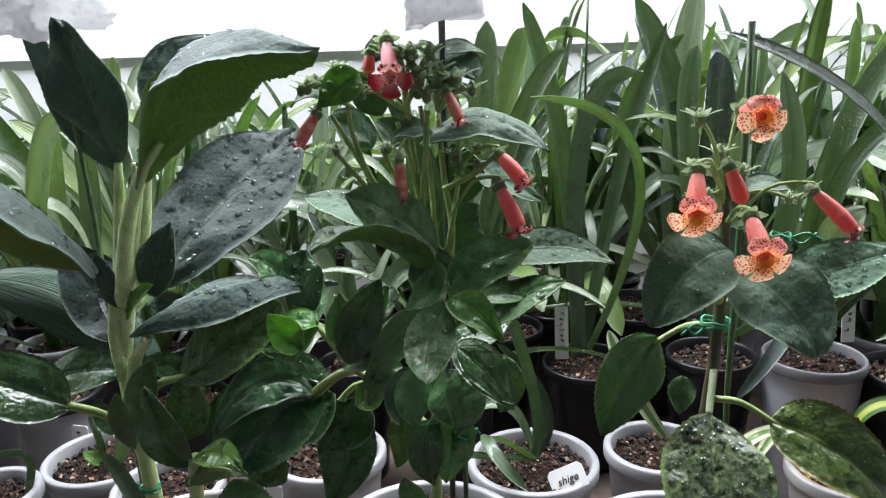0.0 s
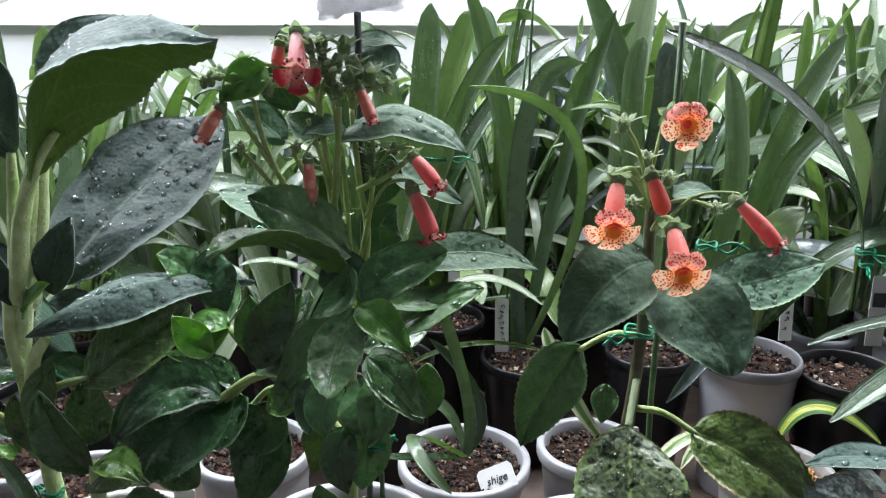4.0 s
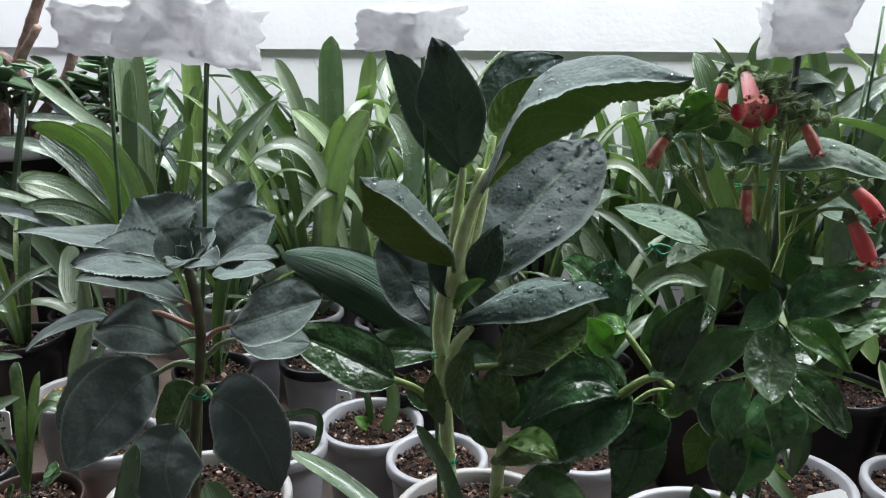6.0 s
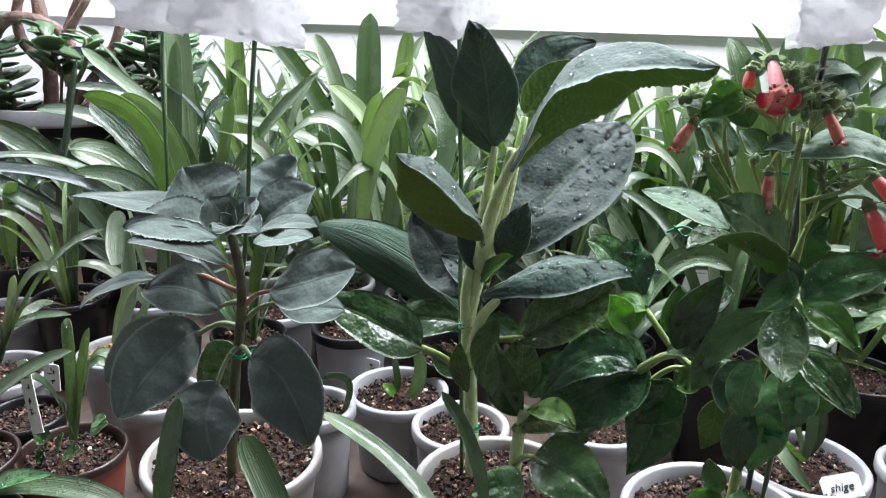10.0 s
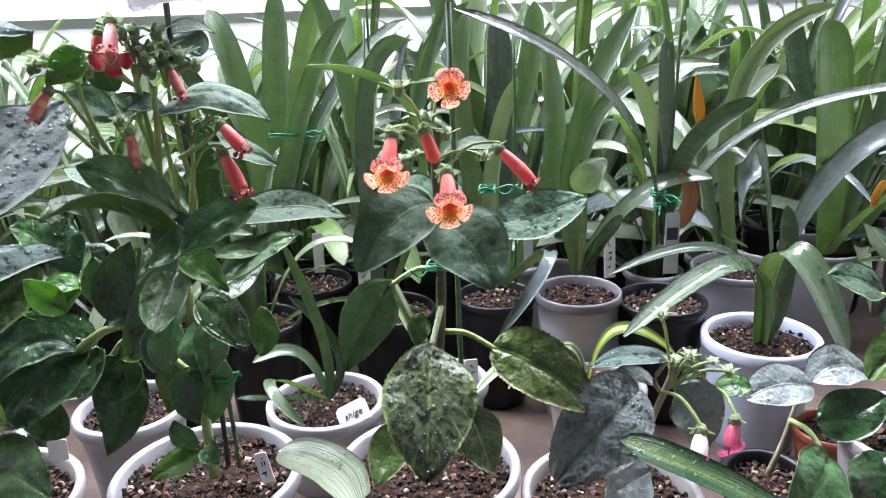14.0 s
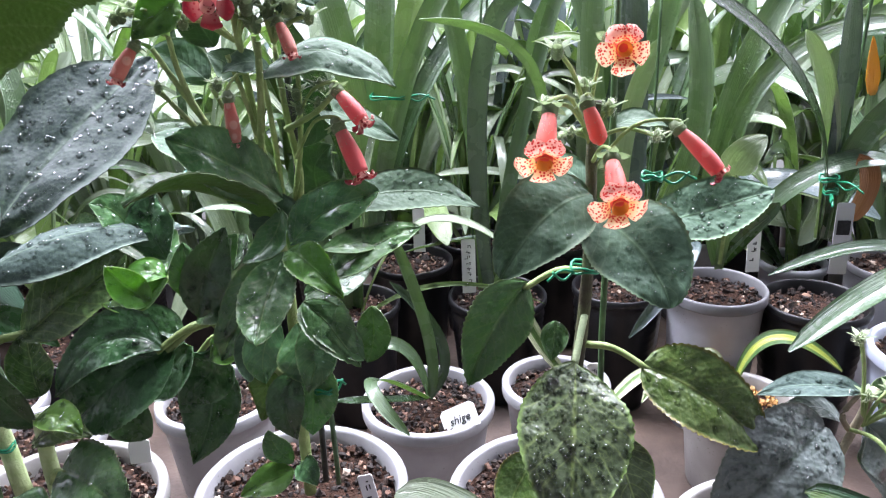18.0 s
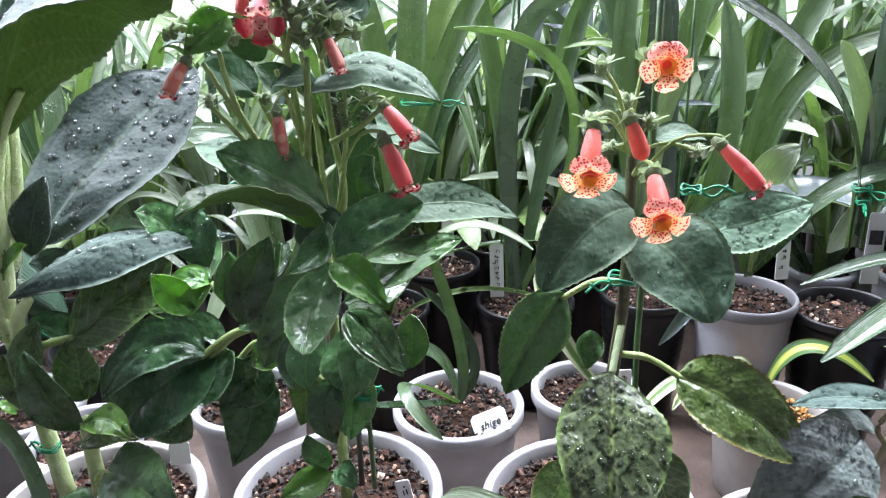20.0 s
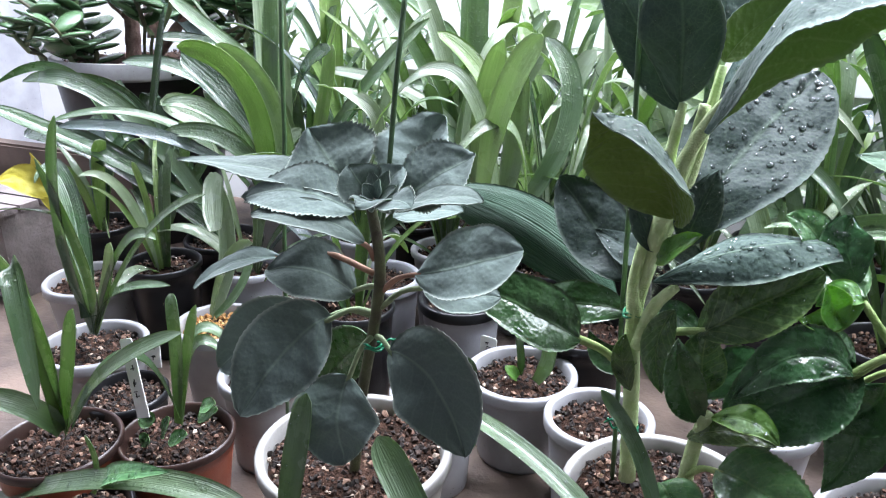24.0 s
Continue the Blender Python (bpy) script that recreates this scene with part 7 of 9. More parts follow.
leaf(rearblack, (0.270, 0.920, 0.183), (0.269, 0.930, 0.383), (0.290, 0.950, 0.529), 0.035, (-0.00, -0.95, 0.21), mats=(STRAP_PALE_GLARE, STRAP_UNDER), wave=0.03, shape='strap', fold=0.26)
leaf(rearblack, (0.262, 0.920, 0.183), (0.200, 0.920, 0.351), (0.269, 0.920, 0.476), 0.023, (-0.00, -0.95, 0.20), mats=(STRAP, STRAP_UNDER), wave=0.03, shape='strap', fold=0.26)
leaf(rearblack, (0.270, 0.920, 0.183), (0.336, 0.920, 0.348), (0.354, 0.920, 0.474), 0.030, (-0.04, -0.90, 0.25), mats=(STRAP, STRAP_UNDER), wave=0.03, shape='strap', fold=0.26)
tiedfan = thing("potted_plant", (0.050, 0.840, 0), "tall strap-leaved fan tied with green wire", "potted plant", "strap-leaved plants")
pot(tiedfan, 0.050, 0.840, 0.05, 0.14, BLACK_POT, count=110, lip=0.0022, lip_h=0.009)
leaf(tiedfan, (0.005, 0.820, 0.168), (0.002, 0.780, 0.367), (-0.033, 0.800, 0.478), 0.028, (0.01, -0.93, 0.21), mats=(STRAP, STRAP_UNDER), wave=0.03, shape='strap', fold=0.26)
leaf(tiedfan, (0.007, 0.820, 0.168), (0.026, 0.820, 0.347), (0.037, 0.840, 0.496), 0.031, (-0.00, -0.95, 0.21), mats=(STRAP, STRAP_UNDER), wave=0.03, shape='strap', fold=0.26)
leaf(tiedfan, (0.011, 0.820, 0.167), (0.059, 0.800, 0.361), (0.118, 0.800, 0.464), 0.022, (-0.06, -0.87, 0.27), mats=(STRAP, STRAP_UNDER), wave=0.03, shape='strap', fold=0.26)
leaf(tiedfan, (0.012, 0.820, 0.167), (0.081, 0.820, 0.357), (0.188, 0.860, 0.459), 0.021, (-0.13, -0.81, 0.37), mats=(STRAP_DARK_SHADE, STRAP_UNDER), wave=0.03, shape='strap', fold=0.26)
leaf(tiedfan, (0.003, 0.840, 0.161), (0.051, 0.880, 0.385), (0.082, 0.900, 0.489), 0.029, (-0.03, -0.93, 0.25), mats=(STRAP_UNDER, STRAP), wave=0.03, shape='strap', fold=0.26)
leaf(tiedfan, (-0.000, 0.840, 0.161), (-0.017, 0.820, 0.297), (-0.076, 0.800, 0.433), 0.023, (0.04, -0.87, 0.25), mats=(STRAP_DARK_SHADE, STRAP_UNDER), wave=0.03, shape='strap', fold=0.26)
twist_tie(tiedfan, (0.038, 0.810, 0.336), 0.02, tail=0.03, turn=0.2)
rightrear = thing("potted_plant", (0.592, 0.790, 0), "broad dark strap-leaved plant in a grey pot with a dark rim", "potted plant", "strap-leaved plants")
pot(rightrear, 0.592, 0.790, 0.056, 0.145, GREY_POT, count=140, rim_mat=GREY_DARK, lip=0.0025, lip_h=0.010)
leaf(rightrear, (0.624, 0.720, 0.205), (0.648, 0.660, 0.317), (0.727, 0.620, 0.366), 0.026, (-0.35, -0.75, 0.6), mats=(STRAP_BLUE, STRAP_UNDER), wave=0.03, drops=20, shape='strap', fold=0.26)
leaf(rightrear, (0.591, 0.800, 0.154), (0.580, 0.800, 0.370), (0.687, 0.800, 0.459), 0.023, (-0.05, -0.90, 0.25), mats=(STRAP_PALE_GLARE, STRAP_UNDER), wave=0.03, shape='strap', fold=0.26)
leaf(rightrear, (0.587, 0.700, 0.193), (0.531, 0.640, 0.322), (0.499, 0.600, 0.264), 0.025, (0, -0.9, 0.45), mats=(STRAP_BLUE, STRAP_UNDER), wave=0.03, shape='strap', fold=0.26)
leaf(rightrear, (0.567, 0.780, 0.162), (0.541, 0.790, 0.264), (0.534, 0.800, 0.335), 0.015, (0.02, -0.93, 0.23), mats=(STRAP, STRAP_UNDER), wave=0.03, shape='strap', fold=0.26)
leaf(rightrear, (0.534, 0.798, 0.327), (0.530, 0.798, 0.356), (0.525, 0.798, 0.386), 0.015, (0, -1, 0.2), mats=(STRAP_ORANGE, STRAP_ORANGE), wave=0.03, fold=0.05, shape='blade')
leaf(rightrear, (0.460, 0.665, 0.296), (0.471, 0.660, 0.278), (0.457, 0.655, 0.242), 0.018, (0, -1, 0.2), mats=(STRAP_RUST, STRAP_RUST), wave=0.03, shape='strap', fold=0.26)
leaf(rightrear, (0.702, 0.700, 0.241), (0.704, 0.700, 0.255), (0.712, 0.700, 0.271), 0.010, (0, -1, 0.2), mats=(STRAP_ORANGE, STRAP_ORANGE), wave=0.03, shape='strap', fold=0.26)
leaf(rightrear, (0.661, 0.600, 0.212), (0.633, 0.590, 0.241), (0.612, 0.580, 0.262), 0.016, (0, -0.8, 0.5), mats=(STRAP, STRAP_UNDER), shape='lance')
leaf(rightrear, (0.671, 0.600, 0.211), (0.662, 0.600, 0.230), (0.651, 0.600, 0.250), 0.014, (0, -0.8, 0.5), mats=(STRAP, STRAP_UNDER), shape='lance')
rearright = thing("potted_plant", (0.745, 0.860, 0), "broad strap-leaved plant in a grey plastic pot", "potted plant", "strap-leaved plants")
pot(rearright, 0.745, 0.860, 0.056, 0.14, GREY_POT, count=140, rim_mat=GREY_DARK, lip=0.0025, lip_h=0.010)
leaf(rearright, (0.715, 0.800, 0.151), (0.677, 0.760, 0.329), (0.651, 0.750, 0.446), 0.047, (0.03, -0.89, 0.24), mats=(STRAP, STRAP_UNDER), wave=0.03, drops=40, shape='strap', fold=0.26)
leaf(rearright, (0.723, 0.800, 0.150), (0.720, 0.700, 0.250), (0.743, 0.620, 0.303), 0.032, (-0.03, -0.31, 0.55), mats=(STRAP, STRAP_UNDER), wave=0.03, shape='strap', fold=0.26)
leaf(rearright, (0.761, 0.850, 0.132), (0.788, 0.850, 0.347), (0.813, 0.850, 0.458), 0.036, (-0.01, -0.94, 0.21), mats=(STRAP, STRAP_UNDER), wave=0.03, shape='strap', fold=0.26)
leaf(rearright, (0.770, 0.850, 0.131), (0.835, 0.820, 0.311), (0.872, 0.820, 0.421), 0.031, (-0.06, -0.86, 0.27), mats=(STRAP, STRAP_UNDER), wave=0.03, shape='strap', fold=0.26)
leaf(rearright, (0.749, 0.850, 0.133), (0.723, 0.900, 0.307), (0.698, 0.920, 0.449), 0.034, (0.02, -0.94, 0.24), mats=(STRAP_DARK_SHADE, STRAP_UNDER), wave=0.03, shape='strap', fold=0.26)
ribbed = thing("potted_plant", (-0.300, 0.700, 0), "strap-leaved plant with one broad ribbed leaf in a black pot", "potted plant", "strap-leaved plants")
pot(ribbed, -0.300, 0.700, 0.055, 0.11, BLACK_POT, count=90, lip=0.0022, lip_h=0.009)
leaf(ribbed, (-0.246, 0.560, 0.209), (-0.328, 0.570, 0.263), (-0.426, 0.590, 0.281), 0.058, (0, -0.85, 0.5), mats=(STRAP_RIBBED, STRAP_UNDER), fold=-0.15, curl=0.25, shape='ellip', wave=0.015)
leaf(ribbed, (-0.427, 0.740, 0.198), (-0.441, 0.760, 0.301), (-0.407, 0.720, 0.408), 0.028, (-0.01, -0.93, 0.21), mats=(STRAP_PALE_GLARE, STRAP_UNDER), wave=0.03, shape='strap', fold=0.26)
leaf(ribbed, (-0.412, 0.740, 0.200), (-0.400, 0.760, 0.311), (-0.402, 0.760, 0.383), 0.025, (-0.00, -0.95, 0.21), mats=(STRAP_PALE_GLARE, STRAP_UNDER), wave=0.03, drops=20, shape='strap', fold=0.26)
leaf(ribbed, (-0.407, 0.720, 0.214), (-0.450, 0.700, 0.371), (-0.536, 0.680, 0.318), 0.021, (0.30, -0.48, 0.58), mats=(STRAP_PALE_GLARE, STRAP_UNDER), wave=0.03, shape='strap', fold=0.26)
leaf(ribbed, (-0.367, 0.700, 0.224), (-0.379, 0.660, 0.332), (-0.423, 0.620, 0.302), 0.017, (0.18, -0.33, 0.57), mats=(STRAP_PALE_GLARE, STRAP_UNDER), wave=0.03, shape='strap', fold=0.26)
leaf(ribbed, (-0.396, 0.740, 0.209), (-0.345, 0.780, 0.325), (-0.389, 0.820, 0.401), 0.024, (-0.01, -0.93, 0.29), mats=(STRAP, STRAP_UNDER), wave=0.03, shape='strap', fold=0.26)
leaf(ribbed, (-0.404, 0.660, 0.264), (-0.378, 0.640, 0.360), (-0.339, 0.620, 0.424), 0.027, (-0.08, -0.79, 0.31), mats=(STRAP_PALE_GLARE, STRAP_UNDER), wave=0.03, shape='strap', fold=0.26)
tallgreen = thing("potted_plant", (-0.500, 0.950, 0), "tall bright strap-leaved plant in a grey pot", "potted plant", "strap-leaved plants")
pot(tallgreen, -0.500, 0.950, 0.06, 0.13, GREY_POT, count=90)
leaf(tallgreen, (-0.523, 0.950, 0.213), (-0.525, 0.960, 0.366), (-0.527, 0.970, 0.493), 0.040, (0.00, -0.95, 0.20), mats=(STRAP, STRAP_UNDER), wave=0.03, shape='strap', fold=0.26)
leaf(tallgreen, (-0.532, 0.950, 0.213), (-0.589, 0.920, 0.367), (-0.664, 0.900, 0.465), 0.027, (0.11, -0.76, 0.34), mats=(STRAP, STRAP_UNDER), wave=0.03, shape='strap', fold=0.26)
leaf(tallgreen, (-0.542, 0.950, 0.212), (-0.580, 0.980, 0.361), (-0.634, 1.000, 0.459), 0.026, (0.07, -0.89, 0.29), mats=(STRAP_PALE_GLARE, STRAP_UNDER), wave=0.03, shape='strap', fold=0.26)
leaf(tallgreen, (-0.514, 0.950, 0.214), (-0.441, 0.950, 0.347), (-0.408, 0.950, 0.411), 0.025, (-0.11, -0.82, 0.33), mats=(STRAP_PALE_GLARE, STRAP_UNDER), wave=0.03, shape='strap', fold=0.26)
leaf(tallgreen, (-0.523, 0.950, 0.213), (-0.581, 0.900, 0.305), (-0.707, 0.850, 0.345), 0.023, (0.31, -0.35, 0.63), mats=(STRAP_PALE_GLARE, STRAP_UNDER), wave=0.03, shape='strap', fold=0.26)
leaf(tallgreen, (-0.514, 0.950, 0.214), (-0.495, 1.000, 0.363), (-0.485, 1.020, 0.470), 0.028, (-0.02, -0.94, 0.25), mats=(STRAP_UNDER, STRAP), wave=0.03, shape='strap', fold=0.26)
leftfan = thing("potted_plant", (-0.560, 0.720, 0), "wet strap-leaved plant in a grey pot", "potted plant", "strap-leaved plants")
pot(leftfan, -0.560, 0.720, 0.055, 0.12, GREY_POT, count=90)
leaf(leftfan, (-0.710, 0.720, 0.179), (-0.708, 0.740, 0.344), (-0.711, 0.760, 0.454), 0.023, (0.00, -0.95, 0.21), mats=(STRAP, STRAP_UNDER), wave=0.03, shape='strap', fold=0.26)
leaf(leftfan, (-0.697, 0.700, 0.187), (-0.682, 0.660, 0.344), (-0.750, 0.630, 0.394), 0.026, (0.05, -0.80, 0.29), mats=(STRAP_UNDER, STRAP), wave=0.03, shape='strap', fold=0.26)
leaf(leftfan, (-0.662, 0.700, 0.191), (-0.681, 0.700, 0.330), (-0.739, 0.680, 0.391), 0.024, (0.07, -0.85, 0.28), mats=(STRAP_PALE_GLARE, STRAP_UNDER), wave=0.03, drops=60, shape='strap', fold=0.26)
leaf(leftfan, (-0.693, 0.700, 0.187), (-0.716, 0.660, 0.307), (-0.794, 0.640, 0.326), 0.019, (0.18, -0.59, 0.45), mats=(STRAP, STRAP_UNDER), wave=0.03, shape='strap', fold=0.26)
leaf(leftfan, (-0.703, 0.700, 0.178), (-0.703, 0.660, 0.279), (-0.775, 0.620, 0.299), 0.021, (0.15, -0.52, 0.47), mats=(STRAP, STRAP_UNDER), wave=0.03, shape='strap', fold=0.26)
leaf(leftfan, (-0.663, 0.720, 0.185), (-0.639, 0.740, 0.305), (-0.632, 0.760, 0.389), 0.019, (-0.02, -0.94, 0.23), mats=(STRAP_UNDER, STRAP), wave=0.03, shape='strap', fold=0.26)
leaf(leftfan, (-0.672, 0.720, 0.184), (-0.605, 0.740, 0.314), (-0.506, 0.760, 0.423), 0.018, (-0.16, -0.79, 0.40), mats=(STRAP, STRAP_UNDER), wave=0.03, shape='strap', fold=0.26)
leaf(leftfan, (-0.667, 0.720, 0.184), (-0.553, 0.720, 0.300), (-0.644, 0.740, 0.344), 0.017, (-0.01, -0.94, 0.22), mats=(STRAP_PALE_GLARE, STRAP_UNDER), wave=0.03, shape='strap', fold=0.26)
leaf(leftfan, (-0.702, 0.740, 0.232), (-0.752, 0.720, 0.327), (-0.805, 0.700, 0.379), 0.043, (0.30, -0.70, 0.55), mats=(STRAP_DARK_SHADE, STRAP), wave=0.03, shape='strap', fold=0.3)
leaf(leftfan, (-0.713, 0.780, 0.257), (-0.745, 0.770, 0.323), (-0.791, 0.750, 0.376), 0.036, (0.30, -0.70, 0.55), mats=(STRAP_PALE_GLARE, STRAP_UNDER), wave=0.03, shape='strap', fold=0.3, drops=220, dsize=1.3)
leaf(leftfan, (-0.742, 0.800, 0.214), (-0.757, 0.820, 0.363), (-0.770, 0.840, 0.491), 0.043, (0.30, -0.70, 0.55), mats=(STRAP_PALE_GLARE, STRAP_UNDER), wave=0.03, shape='strap', fold=0.3)
leaf(leftfan, (-0.717, 0.720, 0.243), (-0.755, 0.680, 0.300), (-0.792, 0.640, 0.330), 0.032, (0.30, -0.70, 0.55), mats=(STRAP_PALE_GLARE, STRAP_UNDER), wave=0.03, shape='strap', fold=0.3, drops=60)
leaf(leftfan, (-0.713, 0.660, 0.255), (-0.777, 0.600, 0.303), (-0.842, 0.540, 0.316), 0.014, (0.30, -0.70, 0.55), mats=(STRAP_BLUE, STRAP_UNDER), wave=0.03, shape='strap', fold=0.3)
leaf(leftfan, (-0.695, 0.860, 0.243), (-0.702, 0.880, 0.361), (-0.716, 0.900, 0.490), 0.029, (0.30, -0.70, 0.55), mats=(STRAP_UNDER, STRAP_UNDER), wave=0.03, shape='strap', fold=0.3)
leaf(leftfan, (-0.717, 0.800, 0.303), (-0.669, 0.760, 0.360), (-0.611, 0.720, 0.389), 0.021, (0.30, -0.70, 0.55), mats=(STRAP_DARK_SHADE, STRAP_UNDER), wave=0.03, shape='strap', fold=0.3)
leaf(leftfan, (-0.683, 0.580, 0.207), (-0.699, 0.600, 0.232), (-0.707, 0.620, 0.260), 0.022, (0.30, -0.70, 0.55), mats=(STRAP_PALE_GLARE, STRAP_UNDER), wave=0.03, shape='strap', fold=0.3)
cloverpot = thing("potted_plant", (-0.340, 0.608, 0), "white plastic pot with a tiny clover seedling", "potted plant", "second-row pots")
pot(cloverpot, -0.340, 0.608, 0.057, 0.095, WHITE_POT, count=150)
leaf(cloverpot, (-0.342, 0.610, 0.089), (-0.340, 0.605, 0.113), (-0.343, 0.600, 0.142), 0.008, (0.00, -0.91, 0.22), mats=(STRAP_DARK_SHADE, STRAP_UNDER), wave=0.03, shape='strap', fold=0.26)
leaf(cloverpot, (-0.342, 0.605, 0.090), (-0.347, 0.600, 0.097), (-0.355, 0.600, 0.102), 0.013, (0,-.5,.85), mats=(YOUNG, GREEN_UNDER), shape='round')
leaf(cloverpot, (-0.346, 0.605, 0.089), (-0.347, 0.600, 0.092), (-0.350, 0.598, 0.094), 0.013, (0,-.5,.85), mats=(YOUNG, GREEN_UNDER), shape='round')
leaf(cloverpot, (-0.323, 0.600, 0.091), (-0.311, 0.600, 0.120), (-0.314, 0.600, 0.147), 0.015, (-0.01, -0.93, 0.22), mats=(STRAP, STRAP_UNDER), wave=0.03, shape='strap', fold=0.26)
sidepot = thing("potted_plant", (-0.402, 0.528, 0), "narrow white plastic pot of dark soil", "potted plant", "second-row pots")
pot(sidepot, -0.402, 0.528, 0.043, 0.105, WHITE_POT, count=60)
leaf(sidepot, (-0.379, 0.530, 0.080), (-0.370, 0.540, 0.133), (-0.411, 0.520, 0.129), 0.007, (0.15, -0.71, 0.39), mats=(STRAP_DARK_SHADE, STRAP_UNDER), wave=0.03, shape='strap', fold=0.26)
greylabel = thing("potted_plant", (-0.445, 0.710, 0), "grey pot with a dark rim and a handwritten strip", "potted plant", "second-row pots")
pot(greylabel, -0.445, 0.710, 0.05, 0.115, GREY_POT, count=90, rim_mat=BLACK_POT)
whitemid = thing("potted_plant", (-0.250, 0.552, 0), "white plastic pot of bark and pumice soil", "potted plant", "second-row pots")
pot(whitemid, -0.250, 0.552, 0.05, 0.1, WHITE_POT, count=110)
whiteback = thing("potted_plant", (-0.118, 0.612, 0), "white plastic pot beneath dark leaves", "potted plant", "second-row pots")
pot(whiteback, -0.118, 0.612, 0.056, 0.1, WHITE_POT, count=110)
shige = thing("potted_plant", (0.078, 0.617, 0), "small white pot with a single strap-leaved seedling", "potted plant", "second-row pots")
pot(shige, 0.078, 0.617, 0.062, 0.09, WHITE_POT, count=200)
leaf(shige, (0.079, 0.620, 0.088), (0.079, 0.630, 0.152), (0.046, 0.640, 0.256), 0.011, (0.02, -0.93, 0.23), mats=(STRAP, STRAP_UNDER), wave=0.03, shape='strap', fold=0.26)
leaf(shige, (0.078, 0.620, 0.091), (0.054, 0.620, 0.143), (0.011, 0.600, 0.145), 0.013, (0.30, -0.48, 0.58), mats=(STRAP, STRAP_UNDER), wave=0.03, drops=20, shape='strap', fold=0.26)
leaf(shige, (0.077, 0.620, 0.088), (0.048, 0.560, 0.125), (0.011, 0.520, 0.150), 0.008, (0.22, -0.15, 0.67), mats=(STRAP_DARK_SHADE, STRAP_UNDER), wave=0.03, shape='strap', fold=0.26)
leaf(shige, (0.078, 0.610, 0.094), (0.036, 0.550, 0.149), (0.069, 0.510, 0.124), 0.011, (0.04, 0.06, 0.75), mats=(STRAP, STRAP_UNDER), wave=0.03, shape='strap', fold=0.26)
leaf(shige, (0.078, 0.630, 0.082), (0.092, 0.640, 0.134), (0.045, 0.650, 0.194), 0.010, (0.05, -0.91, 0.26), mats=(STRAP_DARK_SHADE, STRAP_UNDER), wave=0.03, shape='strap', fold=0.26)
whitebehind = thing("potted_plant", (0.200, 0.644, 0), "white plastic pot half hidden by oval leaves", "potted plant", "second-row pots")
pot(whitebehind, 0.200, 0.644, 0.052, 0.09, WHITE_POT, count=110)
leaf(whitebehind, (0.205, 0.640, 0.102), (0.172, 0.640, 0.155), (0.152, 0.660, 0.203), 0.014, (0.11, -0.85, 0.34), mats=(STRAP_VARI, STRAP_UNDER), wave=0.03, shape='strap', fold=0.26)
stripedpot = thing("potted_plant", (0.362, 0.608, 0), "cream pot of golden gravel with a yellow-striped grass", "potted plant", "second-row pots")
pot(stripedpot, 0.362, 0.608, 0.053, 0.09, CREAM_POT, count=160, grain=GRAIN_GOLD)
leaf(stripedpot, (0.353, 0.605, 0.094), (0.380, 0.600, 0.156), (0.434, 0.580, 0.134), 0.015, (-0.39, -0.34, 0.69), mats=(STRAP_YELLOW, STRAP_UNDER), wave=0.03, shape='strap', fold=0.26)
leaf(stripedpot, (0.346, 0.600, 0.097), (0.308, 0.590, 0.147), (0.261, 0.560, 0.119), 0.011, (0.43, -0.18, 0.77), mats=(STRAP_VARI, STRAP_UNDER), wave=0.03, shape='strap', fold=0.26)
leaf(stripedpot, (0.346, 0.600, 0.097), (0.283, 0.570, 0.147), (0.225, 0.530, 0.133), 0.011, (0.41, -0.15, 0.76), mats=(STRAP_VARI, STRAP_UNDER), wave=0.03, shape='strap', fold=0.26)
leaf(stripedpot, (0.352, 0.610, 0.091), (0.338, 0.620, 0.130), (0.311, 0.620, 0.113), 0.010, (0.38, -0.57, 0.67), mats=(STRAP_VARI, STRAP_UNDER), wave=0.03, shape='strap', fold=0.26)
brownone = thing("potted_plant", (-0.606, 0.406, 0), "terracotta-coloured pot with strap leaves and seedlings", "potted plant", "second-row pots")
pot(brownone, -0.606, 0.406, 0.052, 0.08, BROWN_POT, count=150, rim_mat=BROWN_RIM, lip=0.0022, lip_h=0.009)
leaf(brownone, (-0.602, 0.406, 0.090), (-0.596, 0.410, 0.176), (-0.606, 0.420, 0.213), 0.014, (0.00, -0.95, 0.21), mats=(STRAP, STRAP_UNDER), wave=0.03, drops=40, shape='strap', fold=0.26)
leaf(brownone, (-0.595, 0.400, 0.102), (-0.623, 0.380, 0.170), (-0.645, 0.330, 0.120), 0.013, (0.28, 0.01, 0.77), mats=(STRAP, STRAP_UNDER), wave=0.03, drops=20, shape='strap', fold=0.26)
leaf(brownone, (-0.602, 0.410, 0.094), (-0.585, 0.420, 0.168), (-0.553, 0.420, 0.158), 0.010, (-0.19, -0.76, 0.43), mats=(STRAP, STRAP_UNDER), wave=0.03, shape='strap', fold=0.26)
leaf(brownone, (-0.604, 0.410, 0.090), (-0.588, 0.410, 0.156), (-0.570, 0.410, 0.213), 0.011, (-0.04, -0.91, 0.24), mats=(STRAP, STRAP_UNDER), wave=0.03, shape='strap', fold=0.26)
leaf(brownone, (-0.617, 0.390, 0.096), None, (-0.627, 0.385, 0.106), 0.016, (0,-.6,.8), mats=(GREEN, GREEN_UNDER), shape='round')
leaf(brownone, (-0.609, 0.390, 0.086), None, (-0.592, 0.385, 0.112), 0.016, (0,-.6,.8), mats=(GREEN, GREEN_UNDER), shape='round')
leaf(brownone, (-0.601, 0.390, 0.083), None, (-0.575, 0.385, 0.099), 0.016, (0,-.6,.8), mats=(GREEN, GREEN_UNDER), shape='round')
